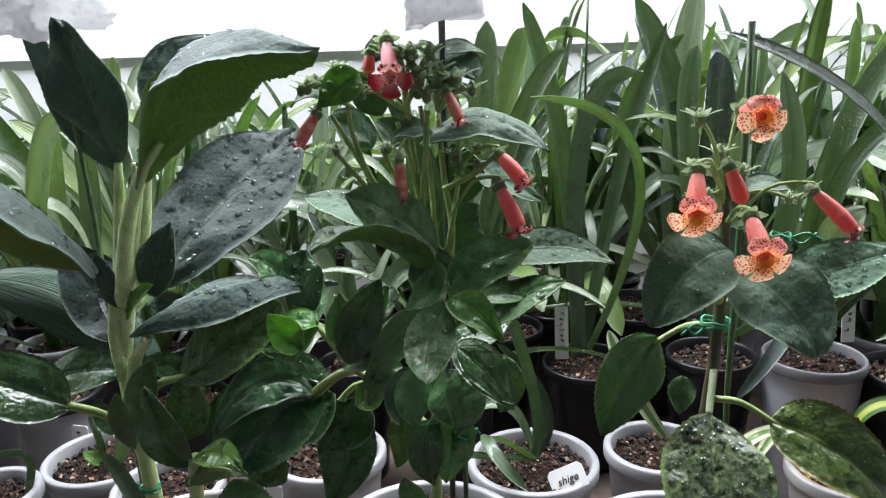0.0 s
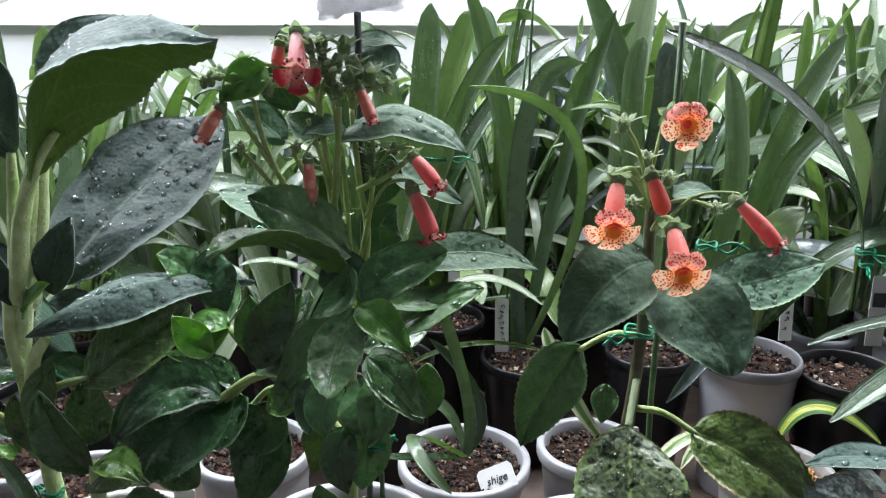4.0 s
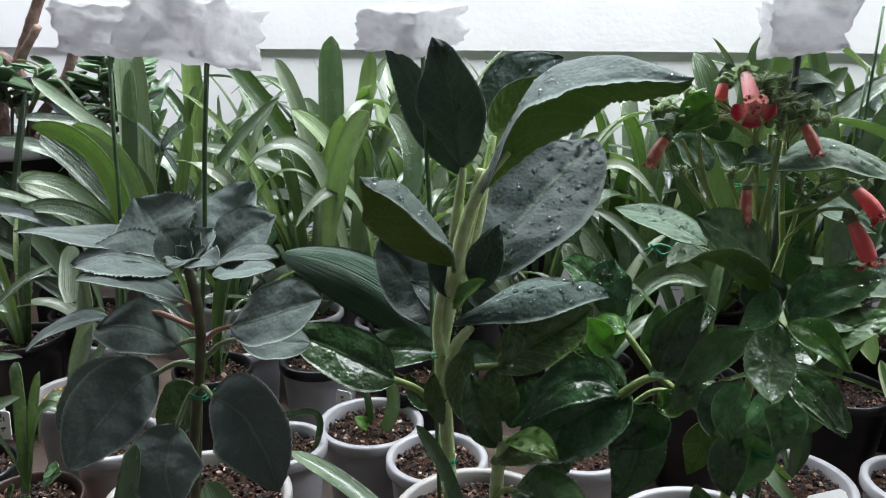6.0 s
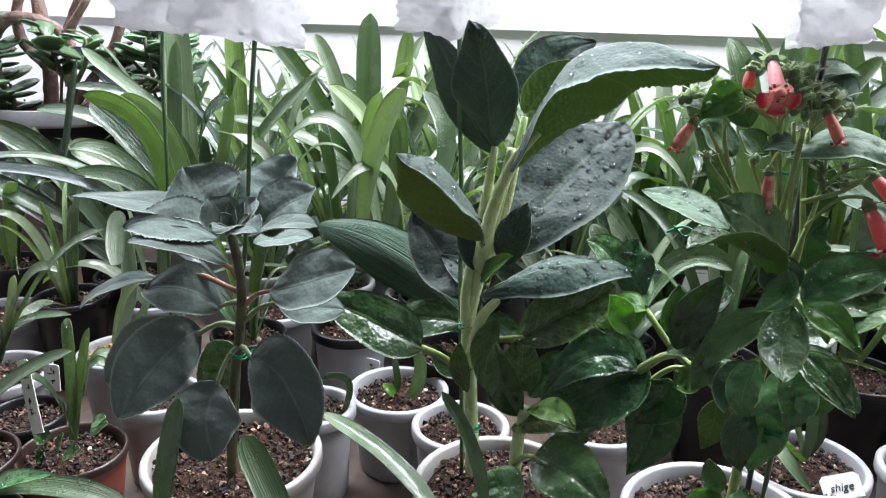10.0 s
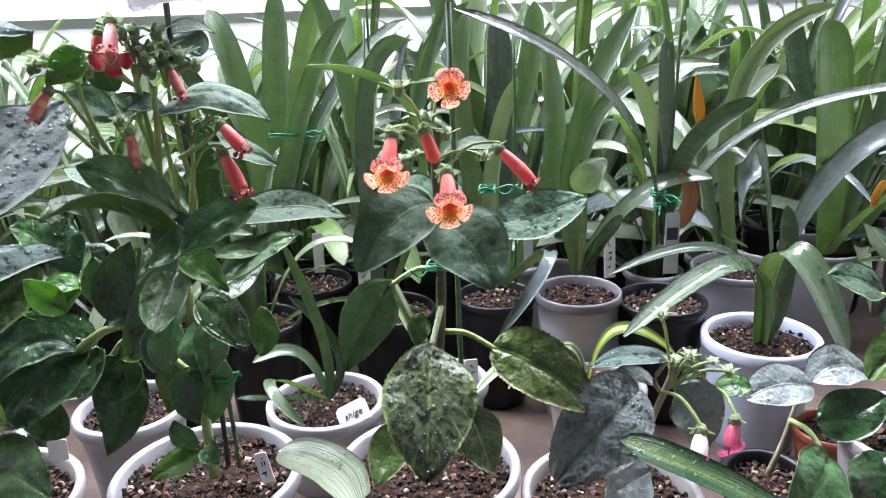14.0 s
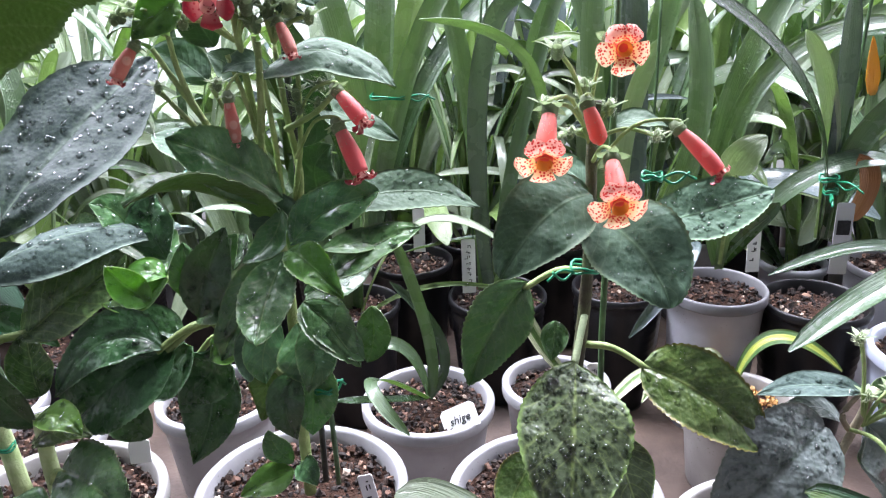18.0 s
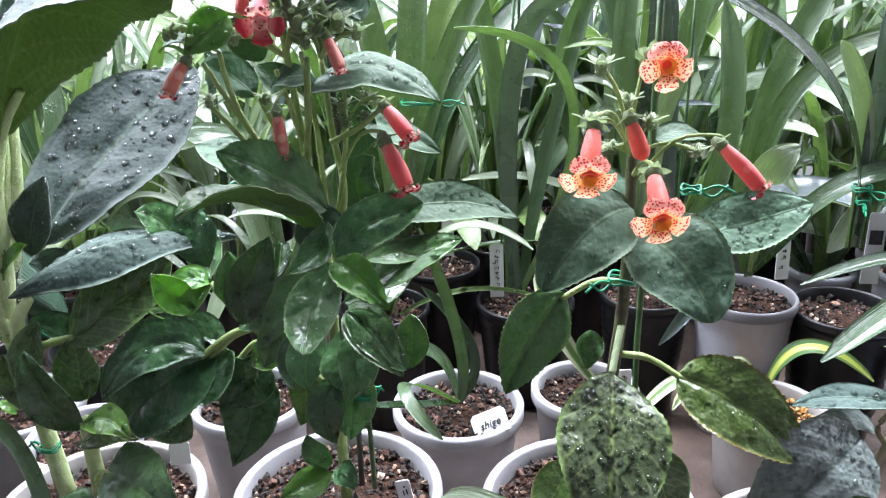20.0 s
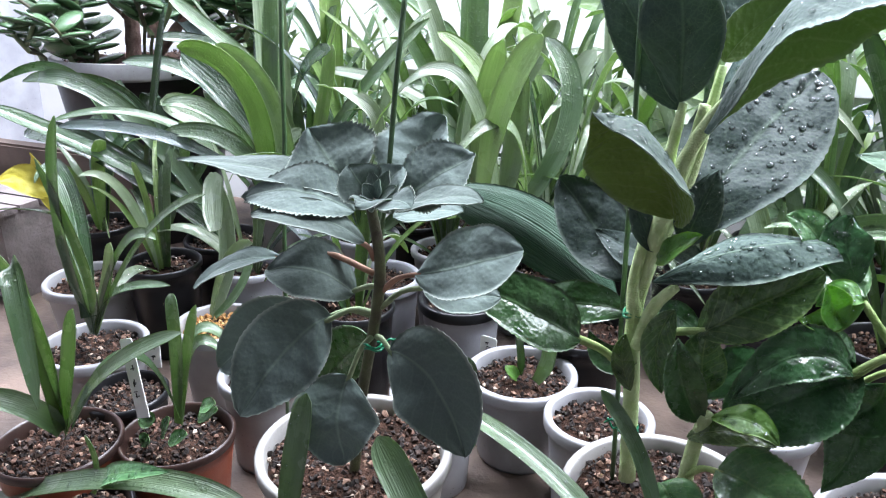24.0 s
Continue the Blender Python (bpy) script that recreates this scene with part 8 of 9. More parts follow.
leaf(brownone, (-0.565, 0.390, 0.116), None, (-0.538, 0.385, 0.134), 0.015, (0,-.6,.8), mats=(GREEN, GREEN_UNDER), shape='round')
leaf(brownone, (-0.625, 0.390, 0.082), None, (-0.630, 0.385, 0.072), 0.016, (0,-.6,.8), mats=(GREEN, GREEN_UNDER), shape='round')
leaf(brownone, (-0.560, 0.390, 0.128), None, (-0.540, 0.385, 0.139), 0.015, (0,-.6,.8), mats=(GREEN, GREEN_UNDER), shape='round')
browntwo = thing("potted_plant", (-0.690, 0.350, 0), "terracotta-coloured pot with arching strap leaves and a name tag", "potted plant", "second-row pots")
pot(browntwo, -0.690, 0.350, 0.055, 0.085, BROWN_POT, count=180, rim_mat=BROWN_RIM, lip=0.0022, lip_h=0.009)
leaf(browntwo, (-0.682, 0.350, 0.099), (-0.673, 0.340, 0.215), (-0.697, 0.330, 0.274), 0.015, (0.01, -0.93, 0.21), mats=(STRAP, STRAP_UNDER), wave=0.03, shape='strap', fold=0.26)
leaf(browntwo, (-0.680, 0.350, 0.099), (-0.658, 0.350, 0.166), (-0.641, 0.350, 0.223), 0.017, (-0.05, -0.90, 0.25), mats=(STRAP, STRAP_UNDER), wave=0.03, shape='strap', fold=0.26)
leaf(browntwo, (-0.676, 0.345, 0.103), (-0.673, 0.330, 0.263), (-0.637, 0.300, 0.160), 0.017, (-0.17, -0.44, 0.51), mats=(STRAP, STRAP_UNDER), wave=0.03, drops=12, shape='strap', fold=0.26)
leaf(browntwo, (-0.677, 0.345, 0.100), (-0.684, 0.330, 0.130), (-0.713, 0.310, 0.149), 0.019, (0.18, -0.46, 0.51), mats=(STRAP, STRAP_UNDER), wave=0.03, shape='strap', fold=0.26)
leaf(browntwo, (-0.679, 0.350, 0.093), (-0.618, 0.350, 0.170), (-0.542, 0.360, 0.217), 0.015, (-0.27, -0.64, 0.53), mats=(STRAP, STRAP_UNDER), wave=0.03, shape='strap', fold=0.26)
blackfront = thing("potted_plant", (-0.625, 0.305, 0), "low black pot with a seedling at the bench front", "potted plant", "second-row pots")
pot(blackfront, -0.625, 0.305, 0.045, 0.065, BLACK_POT, count=120, lip=0.0022, lip_h=0.009)
leaf(blackfront, (-0.608, 0.310, 0.085), (-0.570, 0.300, 0.120), (-0.503, 0.290, 0.149), 0.019, (0,-.5,.85), mats=(GREEN, GREEN_UNDER))
leaf(blackfront, (-0.608, 0.310, 0.082), (-0.598, 0.310, 0.115), (-0.605, 0.310, 0.139), 0.006, (-0.00, -0.95, 0.20), mats=(STRAP, STRAP_UNDER), wave=0.03, shape='strap', fold=0.26)
whiteleft = thing("potted_plant", (-0.794, 0.494, 0), "white pot with narrow strap leaves on the bench", "potted plant", "second-row pots")
pot(whiteleft, -0.794, 0.494, 0.058, 0.09, WHITE_POT, count=150)
leaf(whiteleft, (-0.791, 0.495, 0.101), (-0.820, 0.500, 0.220), (-0.799, 0.500, 0.338), 0.015, (0.00, -0.95, 0.20), mats=(STRAP, STRAP_UNDER), wave=0.03, shape='strap', fold=0.26)
leaf(whiteleft, (-0.791, 0.495, 0.101), (-0.706, 0.500, 0.224), (-0.624, 0.500, 0.278), 0.010, (-0.24, -0.67, 0.48), mats=(STRAP, STRAP_UNDER), wave=0.03, shape='strap', fold=0.26)
leaf(whiteleft, (-0.791, 0.495, 0.101), (-0.812, 0.500, 0.169), (-0.823, 0.500, 0.210), 0.017, (0.04, -0.91, 0.25), mats=(STRAP_PALE_GLARE, STRAP_UNDER), wave=0.03, shape='strap', fold=0.26)
leaf(whiteleft, (-0.791, 0.495, 0.101), (-0.766, 0.500, 0.164), (-0.752, 0.500, 0.211), 0.016, (-0.06, -0.89, 0.27), mats=(STRAP_PALE_GLARE, STRAP_UNDER), wave=0.03, shape='strap', fold=0.26)
leaf(whiteleft, (-0.791, 0.495, 0.101), (-0.738, 0.500, 0.207), (-0.691, 0.500, 0.223), 0.012, (-0.20, -0.72, 0.44), mats=(STRAP, STRAP_UNDER), wave=0.03, shape='strap', fold=0.26)
leaf(whiteleft, (-0.791, 0.495, 0.101), (-0.794, 0.500, 0.179), (-0.838, 0.500, 0.291), 0.014, (0.03, -0.92, 0.23), mats=(STRAP, STRAP_UNDER), wave=0.03, shape='strap', fold=0.26)
leaf(whiteleft, (-0.791, 0.495, 0.101), (-0.760, 0.500, 0.152), (-0.681, 0.500, 0.175), 0.011, (-0.34, -0.55, 0.61), mats=(STRAP_DARK_SHADE, STRAP_UNDER), wave=0.03, shape='strap', fold=0.26)
whitefar = thing("potted_plant", (-0.925, 0.620, 0), "white pot at the far end of the bench", "potted plant", "second-row pots")
pot(whitefar, -0.925, 0.620, 0.06, 0.095, WHITE_POT, count=90)
gravelpot = thing("potted_plant", (-0.684, 0.570, 0), "white pot of golden gravel", "potted plant", "second-row pots")
pot(gravelpot, -0.684, 0.570, 0.05, 0.102, WHITE_POT, count=170, grain=GRAIN_GOLD)
leaf(gravelpot, (-0.684, 0.560, 0.112), (-0.649, 0.550, 0.183), (-0.606, 0.540, 0.218), 0.016, (-0.18, -0.69, 0.42), mats=(STRAP_PALE_GLARE, STRAP_UNDER), wave=0.03, shape='strap', fold=0.26)
leaf(gravelpot, (-0.689, 0.570, 0.111), (-0.683, 0.600, 0.186), (-0.715, 0.620, 0.259), 0.022, (0.03, -0.93, 0.28), mats=(STRAP_PALE_GLARE, STRAP_UNDER), wave=0.03, shape='strap', fold=0.26)
leaf(gravelpot, (-0.680, 0.560, 0.113), (-0.653, 0.580, 0.151), (-0.657, 0.600, 0.183), 0.011, (-0.08, -0.90, 0.38), mats=(STRAP, STRAP_UNDER), wave=0.03, shape='strap', fold=0.26)
whitesmall = thing("potted_plant", (-0.575, 0.500, 0), "white pot of bark soil", "potted plant", "second-row pots")
pot(whitesmall, -0.575, 0.500, 0.046, 0.1, WHITE_POT, count=90)
leaf(whitesmall, (-0.600, 0.500, 0.106), (-0.636, 0.490, 0.141), (-0.646, 0.470, 0.098), 0.014, (0.42, -0.08, 0.80), mats=(STRAP, STRAP_UNDER), wave=0.03, shape='strap', fold=0.26)
gravelblack = thing("potted_plant", (-0.700, 0.440, 0), "black pot of pumice gravel with a name tag", "potted plant", "second-row pots")
pot(gravelblack, -0.700, 0.440, 0.042, 0.082, BLACK_POT, count=150, lip=0.0022, lip_h=0.009)
frontstrap = thing("potted_plant", (-0.300, 0.215, 0), "low black pot with long wet strap leaves", "potted plant", "second-row pots")
pot(frontstrap, -0.300, 0.215, 0.045, 0.05, BLACK_POT, count=40, lip=0.0022, lip_h=0.009)
leaf(frontstrap, (-0.305, 0.310, 0.114), (-0.336, 0.330, 0.147), (-0.367, 0.345, 0.180), 0.024, (0.23, -0.76, 0.52), mats=(STRAP, STRAP_UNDER), wave=0.03, shape='strap', fold=0.26)
leaf(frontstrap, (-0.206, 0.350, 0.141), (-0.267, 0.400, 0.149), (-0.354, 0.450, 0.147), 0.015, (0.41, -0.63, 0.80), mats=(STRAP, STRAP_UNDER), wave=0.03, drops=20, shape='strap', fold=0.26)
leaf(frontstrap, (-0.415, 0.300, 0.123), (-0.412, 0.310, 0.167), (-0.412, 0.330, 0.212), 0.018, (-0.01, -0.94, 0.26), mats=(STRAP, STRAP_UNDER), wave=0.03, drops=40, shape='strap', fold=0.26)
leaf(frontstrap, (-0.179, 0.380, 0.131), (-0.199, 0.410, 0.168), (-0.232, 0.430, 0.201), 0.011, (0.19, -0.82, 0.51), mats=(STRAP, STRAP_UNDER), wave=0.03, drops=20, shape='strap', fold=0.26)
leaf(frontstrap, (-0.745, 0.300, 0.032), (-0.568, 0.300, 0.116), (-0.433, 0.290, 0.135), 0.019, (-0.45, -0.39, 0.74), mats=(STRAP, STRAP_UNDER), wave=0.03, drops=40, shape='strap', fold=0.26)
frontvari = thing("potted_plant", (0.050, 0.215, 0), "low black pot with a pale grey-green strap leaf", "potted plant", "second-row pots")
pot(frontvari, 0.050, 0.215, 0.045, 0.05, BLACK_POT, count=40, lip=0.0022, lip_h=0.009)
leaf(frontvari, (0.130, 0.270, 0.217), (0.112, 0.310, 0.214), (0.076, 0.340, 0.208), 0.028, (0.31, -0.75, 0.80), mats=(STRAP_PALE_GLARE, STRAP_UNDER), wave=0.03, drops=12, shape='strap', fold=0.26)
frontyellow = thing("potted_plant", (0.470, 0.235, 0), "low black pot with a yellow-centred strap leaf", "potted plant", "second-row pots")
pot(frontyellow, 0.470, 0.235, 0.045, 0.05, BLACK_POT, count=40, lip=0.0022, lip_h=0.009)
leaf(frontyellow, (0.448, 0.360, 0.102), (0.380, 0.375, 0.140), (0.319, 0.390, 0.165), 0.025, (0.40, -0.55, 0.69), mats=(STRAP_DIM, STRAP_UNDER), wave=0.03, drops=20, shape='strap', fold=0.26)
leaf(frontyellow, (0.527, 0.340, 0.106), (0.550, 0.350, 0.120), (0.584, 0.360, 0.153), 0.024, (-0.29, -0.68, 0.57), mats=(STRAP, STRAP_UNDER), wave=0.03, shape='strap', fold=0.26)
farstraps = thing("potted_plant", (-0.820, 0.760, 0), "black pot with long narrow arching leaves", "potted plant", "second-row pots")
pot(farstraps, -0.820, 0.760, 0.055, 0.12, BLACK_POT, count=90, lip=0.0022, lip_h=0.009)
leaf(farstraps, (-0.740, 0.720, 0.213), (-0.817, 0.660, 0.303), (-0.925, 0.600, 0.303), 0.015, (0.36, -0.20, 0.71), mats=(STRAP, STRAP_UNDER), wave=0.03, shape='strap', fold=0.26)
leaf(farstraps, (-0.860, 0.740, 0.177), (-0.984, 0.680, 0.257), (-1.050, 0.620, 0.307), 0.023, (0.32, -0.30, 0.65), mats=(STRAP_DARK_SHADE, STRAP_UNDER), wave=0.03, shape='strap', fold=0.26)
leaf(farstraps, (-0.958, 0.760, 0.116), (-1.013, 0.740, 0.320), (-1.084, 0.660, 0.327), 0.013, (0.14, -0.62, 0.42), mats=(STRAP_DARK_SHADE, STRAP_UNDER), wave=0.03, shape='strap', fold=0.26)
leaf(farstraps, (-0.969, 0.760, 0.114), (-0.919, 0.760, 0.285), (-0.894, 0.780, 0.425), 0.013, (-0.03, -0.92, 0.24), mats=(STRAP_DARK_SHADE, STRAP_UNDER), wave=0.03, shape='strap', fold=0.26)
leaf(farstraps, (-0.937, 0.760, 0.119), (-0.958, 0.780, 0.279), (-1.074, 0.740, 0.324), 0.021, (0.15, -0.74, 0.39), mats=(STRAP_DARK_SHADE, STRAP_UNDER), wave=0.03, shape='strap', fold=0.26)
leaf(farstraps, (-0.916, 0.760, 0.122), (-0.866, 0.760, 0.251), (-0.851, 0.720, 0.312), 0.020, (-0.06, -0.83, 0.28), mats=(STRAP, STRAP_UNDER), wave=0.03, shape='strap', fold=0.26)
leaf(farstraps, (-0.913, 0.760, 0.139), (-0.834, 0.780, 0.257), (-0.862, 0.800, 0.314), 0.018, (-0.05, -0.91, 0.27), mats=(STRAP, STRAP_UNDER), wave=0.03, shape='strap', fold=0.26)
leaf(farstraps, (-0.787, 0.800, 0.273), (-0.871, 0.800, 0.334), (-0.999, 0.800, 0.345), 0.023, (0.30, -0.70, 0.55), mats=(STRAP_DARK_SHADE, STRAP), wave=0.03, shape='strap', fold=0.25)
leaf(farstraps, (-0.815, 0.755, 0.125), (-0.937, 0.720, 0.300), (-1.081, 0.700, 0.326), 0.025, (0.30, -0.70, 0.55), mats=(STRAP, STRAP_UNDER), wave=0.03, shape='strap', fold=0.25, drops=90)
# broad leaf in shade, the shade put into its dark colour
leaf(farstraps, (-0.815, 0.755, 0.125), (-0.982, 0.770, 0.219), (-1.064, 0.780, 0.259), 0.045, (0.30, -0.70, 0.55), mats=(STRAP_DARK_SHADE, STRAP_DARK_SHADE), wave=0.03, shape='strap', fold=0.25)
leaf(farstraps, (-0.815, 0.755, 0.125), (-0.969, 0.710, 0.237), (-1.097, 0.700, 0.254), 0.034, (0.30, -0.70, 0.55), mats=(STRAP_DARK_SHADE, STRAP), wave=0.03, shape='strap', fold=0.25, drops=60)
leaf(farstraps, (-0.815, 0.755, 0.125), (-0.935, 0.790, 0.260), (-0.948, 0.800, 0.305), 0.030, (0.30, -0.70, 0.55), mats=(STRAP_DARK_SHADE, STRAP_DARK_SHADE), wave=0.03, shape='strap', fold=0.25)
leaf(farstraps, (-0.795, 0.840, 0.342), (-0.857, 0.840, 0.381), (-0.940, 0.840, 0.435), 0.020, (0.30, -0.70, 0.55), mats=(STRAP, STRAP_UNDER), wave=0.03, shape='strap', fold=0.25)
leaf(farstraps, (-0.815, 0.755, 0.125), (-0.987, 0.800, 0.266), (-1.038, 0.820, 0.312), 0.022, (0.30, -0.70, 0.55), mats=(STRAP_DARK_SHADE, STRAP), wave=0.03, shape='strap', fold=0.25)
leaf(farstraps, (-0.864, 0.880, 0.360), (-0.933, 0.880, 0.371), (-0.984, 0.860, 0.374), 0.017, (0.30, -0.70, 0.55), mats=(STRAP_DARK_SHADE, STRAP), wave=0.03, shape='strap', fold=0.25)
leaf(whiteleft, (-0.794, 0.494, 0.120), (-0.858, 0.550, 0.233), (-0.921, 0.570, 0.256), 0.027, (0.30, -0.70, 0.55), mats=(STRAP_DARK_SHADE, STRAP), wave=0.03, shape='strap', fold=0.25, drops=80)
leaf(farstraps, (-0.832, 0.740, 0.277), (-0.828, 0.720, 0.284), (-0.834, 0.700, 0.283), 0.016, (0,-.6,.8), mats=(YELLOW, YELLOW))
leaf(farstraps, (-1.053, 0.700, 0.163), (-1.082, 0.680, 0.193), (-1.122, 0.660, 0.191), 0.046, (0,-.7,.6), mats=(YELLOW, YELLOW), label='yellowed dying leaf')
leaf(farstraps, (-1.075, 0.700, 0.186), (-1.068, 0.690, 0.210), (-1.070, 0.680, 0.232), 0.028, (0,-.8,.5), mats=(YELLOW, YELLOW), label='yellowed dying leaf')
leaf(farstraps, (-1.052, 0.700, 0.146), (-1.054, 0.690, 0.157), (-1.067, 0.680, 0.169), 0.019, (0,-.8,.5), mats=(YELLOW, YELLOW), label='yellowed dying leaf')
plant_label((0.119, 0.790, 0.117), (0.0155, 0.062), 5, -8, "white name tag with handwriting stuck in a black pot", strokes=7)
plant_label((0.111, 0.575, 0.083), (0.034, 0.022), -5, -35, "short white name tag with a handwritten word", word='shige', sag=-28)
plant_label((0.414, 0.745, 0.156), (0.014, 0.05), 6, -6, "white name tag with handwriting in a grey pot", strokes=4)
plant_label((0.064, 0.800, 0.164), (0.013, 0.05), 0, -5, "plain white name tag in a dark pot")
plant_label((0.314, 0.740, 0.176), (0.011, 0.055), 0, -3, "narrow grey name tag in a black pot", mat=LABEL_GREY)
plant_label((0.231, 0.615, 0.089), (0.014, 0.035), 5, -4, "small white name tag with handwriting", strokes=3)
plant_label((0.051, 0.420, 0.130), (0.01, 0.026), 0, -5, "white name tag in a white pot", strokes=2, sag=-12)
plant_label((-0.678, 0.460, 0.103), (0.018, 0.03), 10, -5, "white name tag with black marks in a gravel pot", strokes=2)
plant_label((-0.605, 0.370, 0.118), (0.012, 0.07), 10, -12, "leaning white name tag with handwriting", strokes=4, sag=-14)
plant_label((-0.393, 0.655, 0.049), (0.02, 0.05), -10, -4, "white strip with rows of handwriting by a grey pot", strokes=6)
plant_label((-0.127, 0.470, 0.131), (0.015, 0.018), 10, -10, "blank white name tag in a white pot")
plant_label((0.449, 0.645, 0.196), (0.015, 0.066), -6, -4, "clear grey tag with a black printed square tied to a plant", mat=LABEL_GREY, square=0.011)
twist_tie(tagged_fan, (0.436, 0.660, 0.280), 0.008, tail=0.03, turn=5.2)
twist_tie(tagged_fan, (0.439, 0.660, 0.268), 0.006, tail=0.03, turn=4.2)
stake((0.119, 0.800, 0.082), (0.138, 0.800, 0.464), mat=STAKE, r=0.0014)
stake((0.297, 0.730, 0.161), (0.296, 0.730, 0.458), mat=STAKE, r=0.0014)
stake((0.136, 0.800, 0.166), (0.143, 0.800, 0.524), mat=STAKE, r=0.0014)
stake((0.452, 0.680, 0.217), (0.458, 0.680, 0.481), mat=STAKE, r=0.0016)
brownsmall = thing("potted_plant", (0.595, 0.560, 0), "small terracotta-coloured pot behind a wet grey plant", "potted plant", "second-row pots")
pot(brownsmall, 0.595, 0.560, 0.036, 0.05, BROWN_POT, count=60, lip=0.0022, lip_h=0.009)
leaf(brownsmall, (0.593, 0.550, 0.047), (0.602, 0.540, 0.069), (0.620, 0.530, 0.079), 0.037, (0,-.6,.8), mats=(GREEN, GREEN_UNDER), shape='ellip')
jade = thing("jade_tree", (-1.12, 1.0, 0), "old jade tree with brown jointed trunks and fleshy round leaves", "potted tree")
jade_lines = [
    ([(-1.152, 0.980, 0.314), (-1.144, 0.980, 0.404), (-1.152, 0.980, 0.506), (-1.171, 0.990, 0.614)], 0.013),
    ([(-1.143, 0.970, 0.395), (-1.185, 0.970, 0.432), (-1.178, 0.960, 0.488), (-1.122, 0.960, 0.585)], 0.01),
    ([(-1.266, 0.950, 0.344), (-1.240, 0.950, 0.422), (-1.184, 0.950, 0.471), (-1.111, 0.960, 0.461), (-1.088, 0.980, 0.424)], 0.011),
    ([(-1.119, 1.000, 0.355), (-1.118, 1.000, 0.432), (-1.084, 1.000, 0.498), (-1.032, 1.000, 0.586)], 0.011),
    ([(-1.130, 0.970, 0.424), (-1.086, 0.970, 0.452), (-1.035, 0.970, 0.507)], 0.008),
    ([(-1.264, 0.960, 0.333), (-1.203, 0.950, 0.322), (-1.145, 0.960, 0.317)], 0.01),
    ([(-1.118, 1.000, 0.325), (-1.022, 1.000, 0.425), (-0.972, 1.000, 0.534)], 0.009),
]

# ---- the crowded rear rows ----
def strap_plant(x, y, r, h, pot_mat, leaves, length, width, seed, label, ridges=0):
    """A potted fan of strap leaves that leave the soil in two ranks and arch outwards."""
    rng = random.Random(seed)
    e = thing("potted_plant", (x, y, 0), label, "potted plant", "strap-leaved plants")
    pot(e, x, y, r, h, pot_mat, count=70, ridges=ridges, lip=0.0022 if pot_mat is BLACK_POT else 0.0045, lip_h=0.009)
    fan = rng.uniform(-0.5, 0.5) + (0 if rng.random() < 0.75 else 1.4)
    # many pale leaves, so glare and haze over the rear come from colour
    kinds = [(STRAP, STRAP_UNDER)] * 8 + [(STRAP_PALE_GLARE, STRAP_UNDER)] * 11 + [(STRAP_BLUE, STRAP_UNDER)] * 2 + [(STRAP_DARK_SHADE, STRAP_UNDER)] * 4 + [(STRAP_UNDER, STRAP)] * 6
    z0 = h - 0.02
    for i in range(leaves):
        f = (i + 0.5) / leaves
        az = fan + (math.pi if i % 2 else 0) + rng.gauss(0, 0.75)
        d = Vector((math.cos(az), 0.8 * math.sin(az), 0))
        ln = length * rng.uniform(0.72, 1.15) * (0.7 + 0.3 * math.sin(math.pi * f))
        out = ln * (0.10 + 0.90 * f * rng.uniform(0.55, 1.15))
        high = math.sqrt(max(0.1 * ln * ln, ln * ln - out * out)) * (1 - 0.25 * f * rng.random())
        base = Vector((x, y, z0)) + d * 0.006
        nod = rng.uniform(0.4, 1.5)
        tip = base + d * out + Vector((0, 0, high * (1 - 0.60 * f * f * nod)))
        tip.y = min(tip.y, 1.255)
        via = base + d * out * (0.34 + 0.14 * f) + Vector((0, 0, high * (0.60 + 0.16 * f * nod)))
        wide = width * (rng.uniform(0.55, 1.1) if rng.random() < 0.68 else rng.uniform(0.30, 0.48))
        leaf(e, base, via, tip, wide, tuple(Vector((0, -0.45, 0.65)) - d * 0.55), rng.uniform(0.1, 0.5), 0.0, "strap" if rng.random() < 0.7 else "blade", rng.choice(kinds), wave=0.03,
             twist=rng.uniform(-65, 65), drops=110 if rng.random() < 0.4 else 0, dsize=1.15)
    return e


taken = [Vector(o["at"]) for o in scene.objects if o.name.startswith("potted_plant") and o.parent is None]
styles = ((BLACK_POT, "strap-leaved plant in a black nursery pot on the bench", 1), (GREY_POT, "glossy strap-leaved plant in a grey plastic pot", 0),
          (BLACK_POT, "dense fan of strap leaves in a black pot", 0), (WHITE_POT, "arching strap-leaved plant in a white plastic pot", 0))
pick = random.Random(21)
made = 0
for i in range(2600):
    px, py = pick.uniform(-1.3, 1.05), pick.uniform(0.60, 1.19)
    if (0.30 < px < 0.82 and py < 0.84) or (px < -1.08 and 0.62 < py < 0.84) or math.hypot(px + 1.17, py - 1.02) < 0.21 or (px < -0.79 and 0.77 < py < 0.91) or (px < -0.95 and py < 0.70):
        continue
    if made > 85 or any((Vector((px, py, 0)) - t).length < 0.101 for t in taken):
        continue
    mat, text, rid = styles[pick.choice((0, 0, 1, 2, 2, 3))]
    near = py < 0.74
    strap_plant(px, py, pick.uniform(0.042, 0.049), pick.uniform(0.10, 0.14), mat, pick.randint(7, 9) if near else pick.randint(14, 18), pick.uniform(0.20, 0.27) if near else pick.uniform(0.33, 0.43) + (0.09 if py > 0.95 and px > 0.1 else 0.0),
                pick.uniform(0.018, 0.026) if near else pick.uniform(0.024, 0.036), 100 + i, text, rid)
    taken.append(Vector((px, py, 0)))
    made += 1

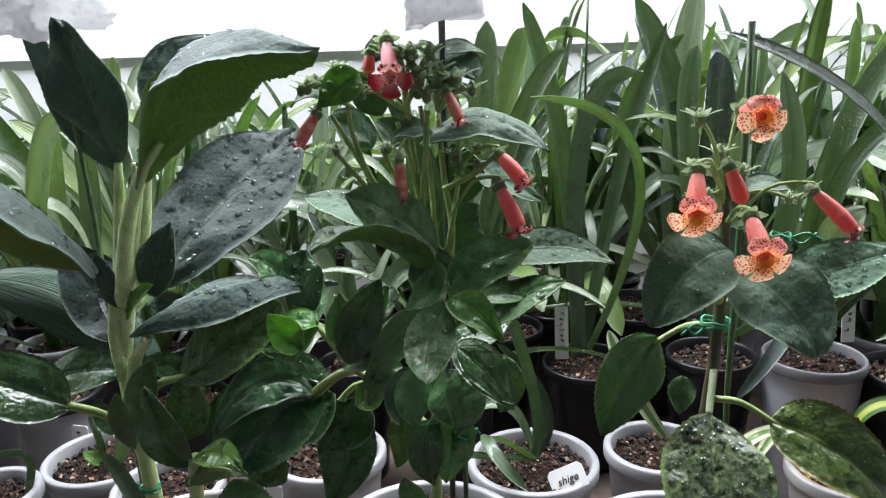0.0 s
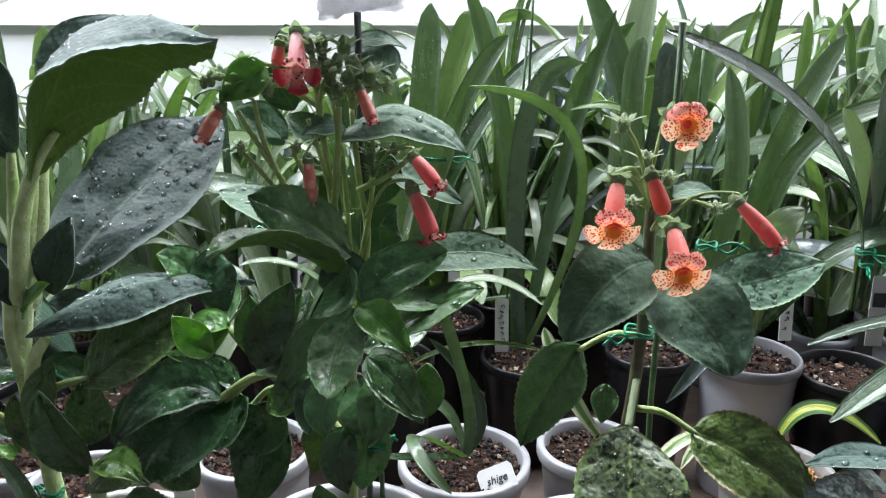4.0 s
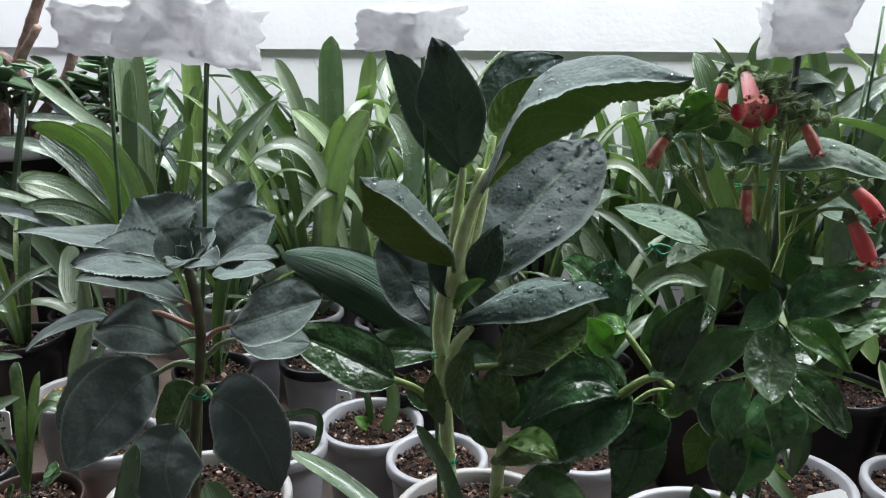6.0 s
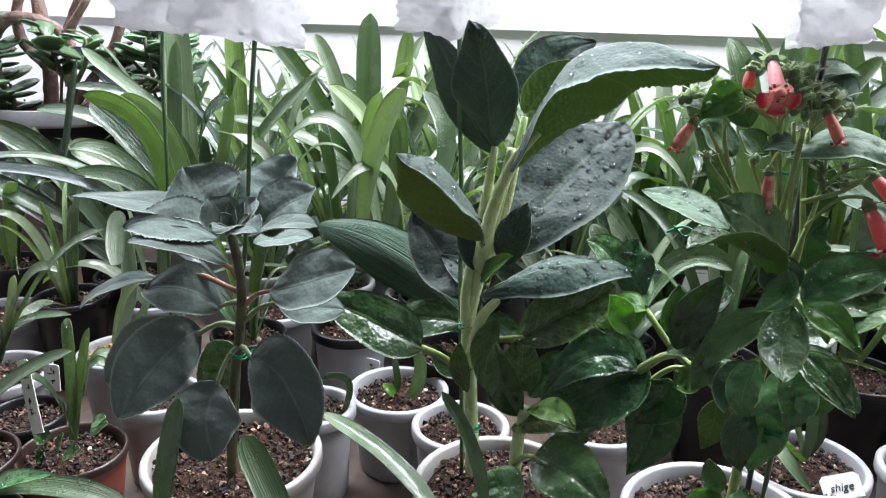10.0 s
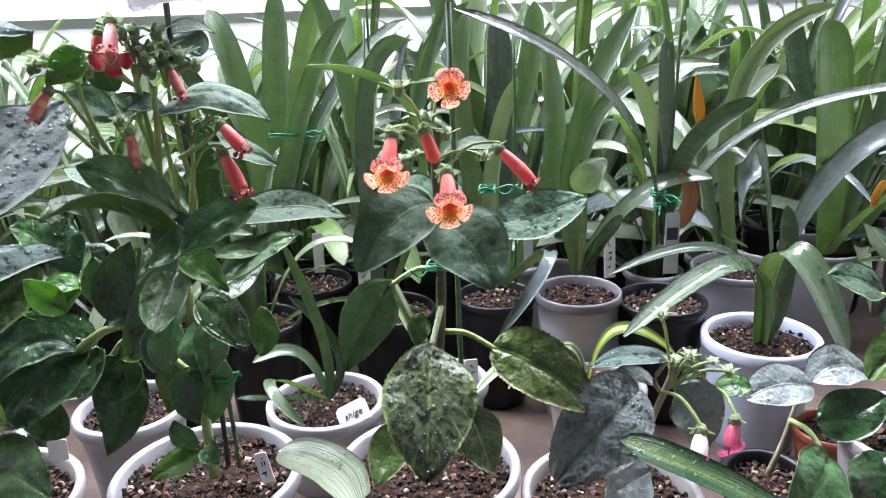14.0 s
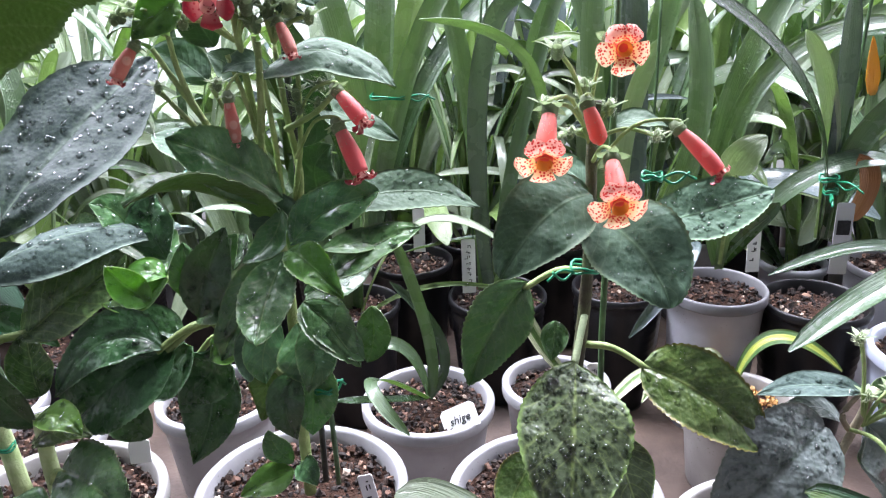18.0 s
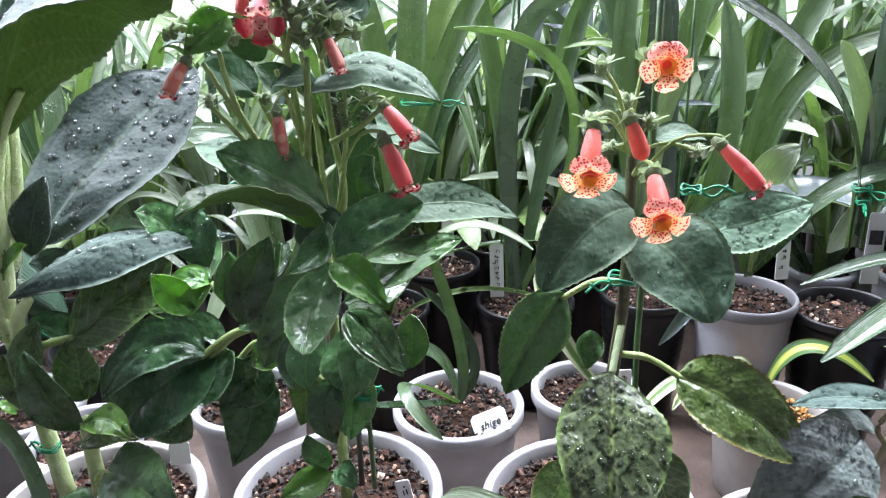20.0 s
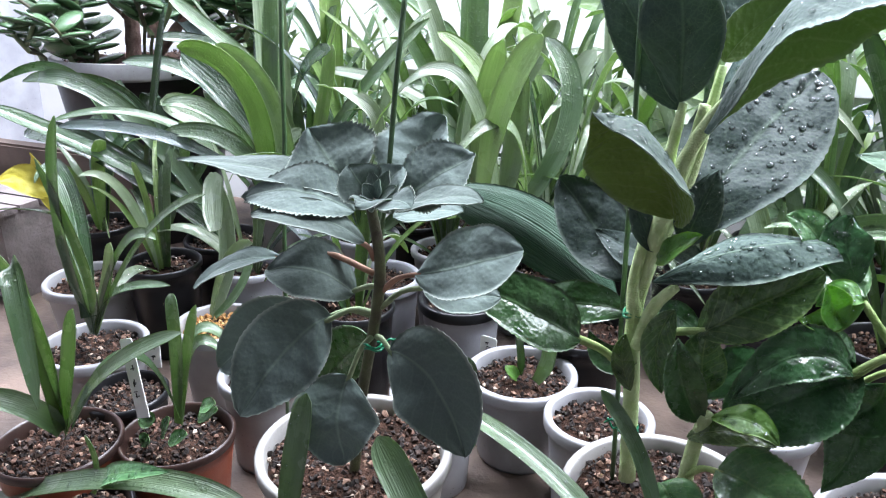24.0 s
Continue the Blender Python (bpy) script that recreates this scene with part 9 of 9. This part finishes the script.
# ---- jade tree in a white tray at the left end ----
pot(jade, -1.17, 1.02, 0.15, 0.325, BLACK_POT, taper=0.7, count=120, rim_mat=WHITE_POT, lip_h=0.03)
jr = random.Random(5)
ends = []
for way, r in jade_lines:
    line = smooth_line(way, 9)
    g = Geo()
    tube_geo(g, line, [r * (1 - 0.25 * i / len(line)) * (1.0 + 0.10 * (i % 4 == 0)) for i in range(len(line))], 10)
    part("trunk", g, BARK, jade, "brown jointed trunk")
    ends += line[10:]
bm = bmesh.new()
bmesh.ops.create_uvsphere(bm, u_segments=10, v_segments=7, radius=1.0)
for v in bm.verts:
    v.co = Vector((v.co.x * 0.5 * (1.0 + 0.25 * v.co.y), v.co.y, v.co.z * 0.13))
jleaf = bpy.data.meshes.new("leaf")
bm.to_mesh(jleaf)
bm.free()
jleaf.materials.append(JADE)
jleaf.polygons.foreach_set("use_smooth", [True] * len(jleaf.polygons))
twigs = []
for i in range(28):
    p = jr.choice(ends)
    if i >= 4:
        p = Vector((jr.uniform(-1.08, -0.86), jr.uniform(0.92, 1.10), jr.uniform(0.33, 0.42))) if i < 19 else Vector((jr.uniform(-1.34, -1.15), jr.uniform(0.90, 0.95), jr.uniform(0.30, 0.36)))
        foot = Vector((-1.15 + 0.8 * (p.x + 1.15), min(max(p.y, 0.93), 1.06), 0.29))
        if abs(foot.x + 1.17) > 0.11:
            foot.x = -1.17 + math.copysign(0.11, foot.x + 1.17)
        g = Geo()
        tube_geo(g, smooth_line([foot, foot.lerp(p, 0.5) + Vector((0, 0, 0.012)), p], 5), 0.0028, 6)
        part("twig", g, STEM_DARK, jade)
    q = p + Vector((jr.gauss(0, 0.035), jr.gauss(-0.01, 0.03), jr.uniform(0.04, 0.10)))
    q.y = min(q.y, 1.2)
    g = Geo()
    tube_geo(g, smooth_line([p, (p + q) / 2 + Vector((jr.gauss(0, 0.006), 0, 0)), q], 3), [0.004] * 4 + [0.0028] * 3, 6)
    part("twig", g, STEM_SAGE if i % 3 else STEM_DARK, jade)
    for k in range(7):
        c = p.lerp(q, 0.25 + 0.75 * k / 6)
        az = k * 1.57 + jr.gauss(0, 0.3)
        s = jr.uniform(0.018, 0.030) * (1.1 if k < 5 else 0.7)
        o = new("leaf", jleaf)
        o.parent = jade
        tilt = Euler((jr.uniform(0.1, 0.7), 0, 0)).to_matrix().to_4x4()
        o.matrix_basis = Matrix.Translation(c - Vector(jade["at"])) @ Matrix.Rotation(az, 4, "Z") @ tilt @ Matrix.Translation((0, s * 1.0, 0)) @ Matrix.Diagonal((s * 1.5, s, s * 1.3, 1))

# weathered plank propped behind the left pots
box("wooden_plank", (-1.45, 0.83, 0.0), (-1.01, 0.86, 0.19), BENCH, 0.004, "weathered brown plank standing behind the pots", "plank", "")

# slatted wooden crate standing at the left end of the bench
crate = thing("wooden_crate", (-1.32, 0.735, 0), "weathered grey slatted wooden crate on the bench", "crate")
for name, lo, hi in [("slat", (-1.50, 0.665, 0.004 + 0.044 * i), (-1.15, 0.677, 0.040 + 0.044 * i)) for i in range(3)] + \
        [("slat", (-1.50, 0.793, 0.004 + 0.044 * i), (-1.15, 0.805, 0.040 + 0.044 * i)) for i in range(3)] + \
        [("end_board", (-1.150, 0.665, 0.0), (-1.138, 0.805, 0.132)), ("end_board", (-1.512, 0.665, 0.0), (-1.500, 0.805, 0.132))] + \
        [("lid_board", (-1.515, 0.662 + 0.037 * i, 0.133), (-1.135, 0.694 + 0.037 * i, 0.143)) for i in range(4)]:
    g = Geo()
    g.v = [Vector((x, y, z)) for x in (lo[0], hi[0]) for y in (lo[1], hi[1]) for z in (lo[2], hi[2])]
    for f in ((0, 1, 3, 2), (4, 6, 7, 5), (0, 4, 5, 1), (2, 3, 7, 6), (0, 2, 6, 4), (1, 5, 7, 3)):
        g.face(f)
    part(name, g, GREY_WOOD, crate, smooth=False)
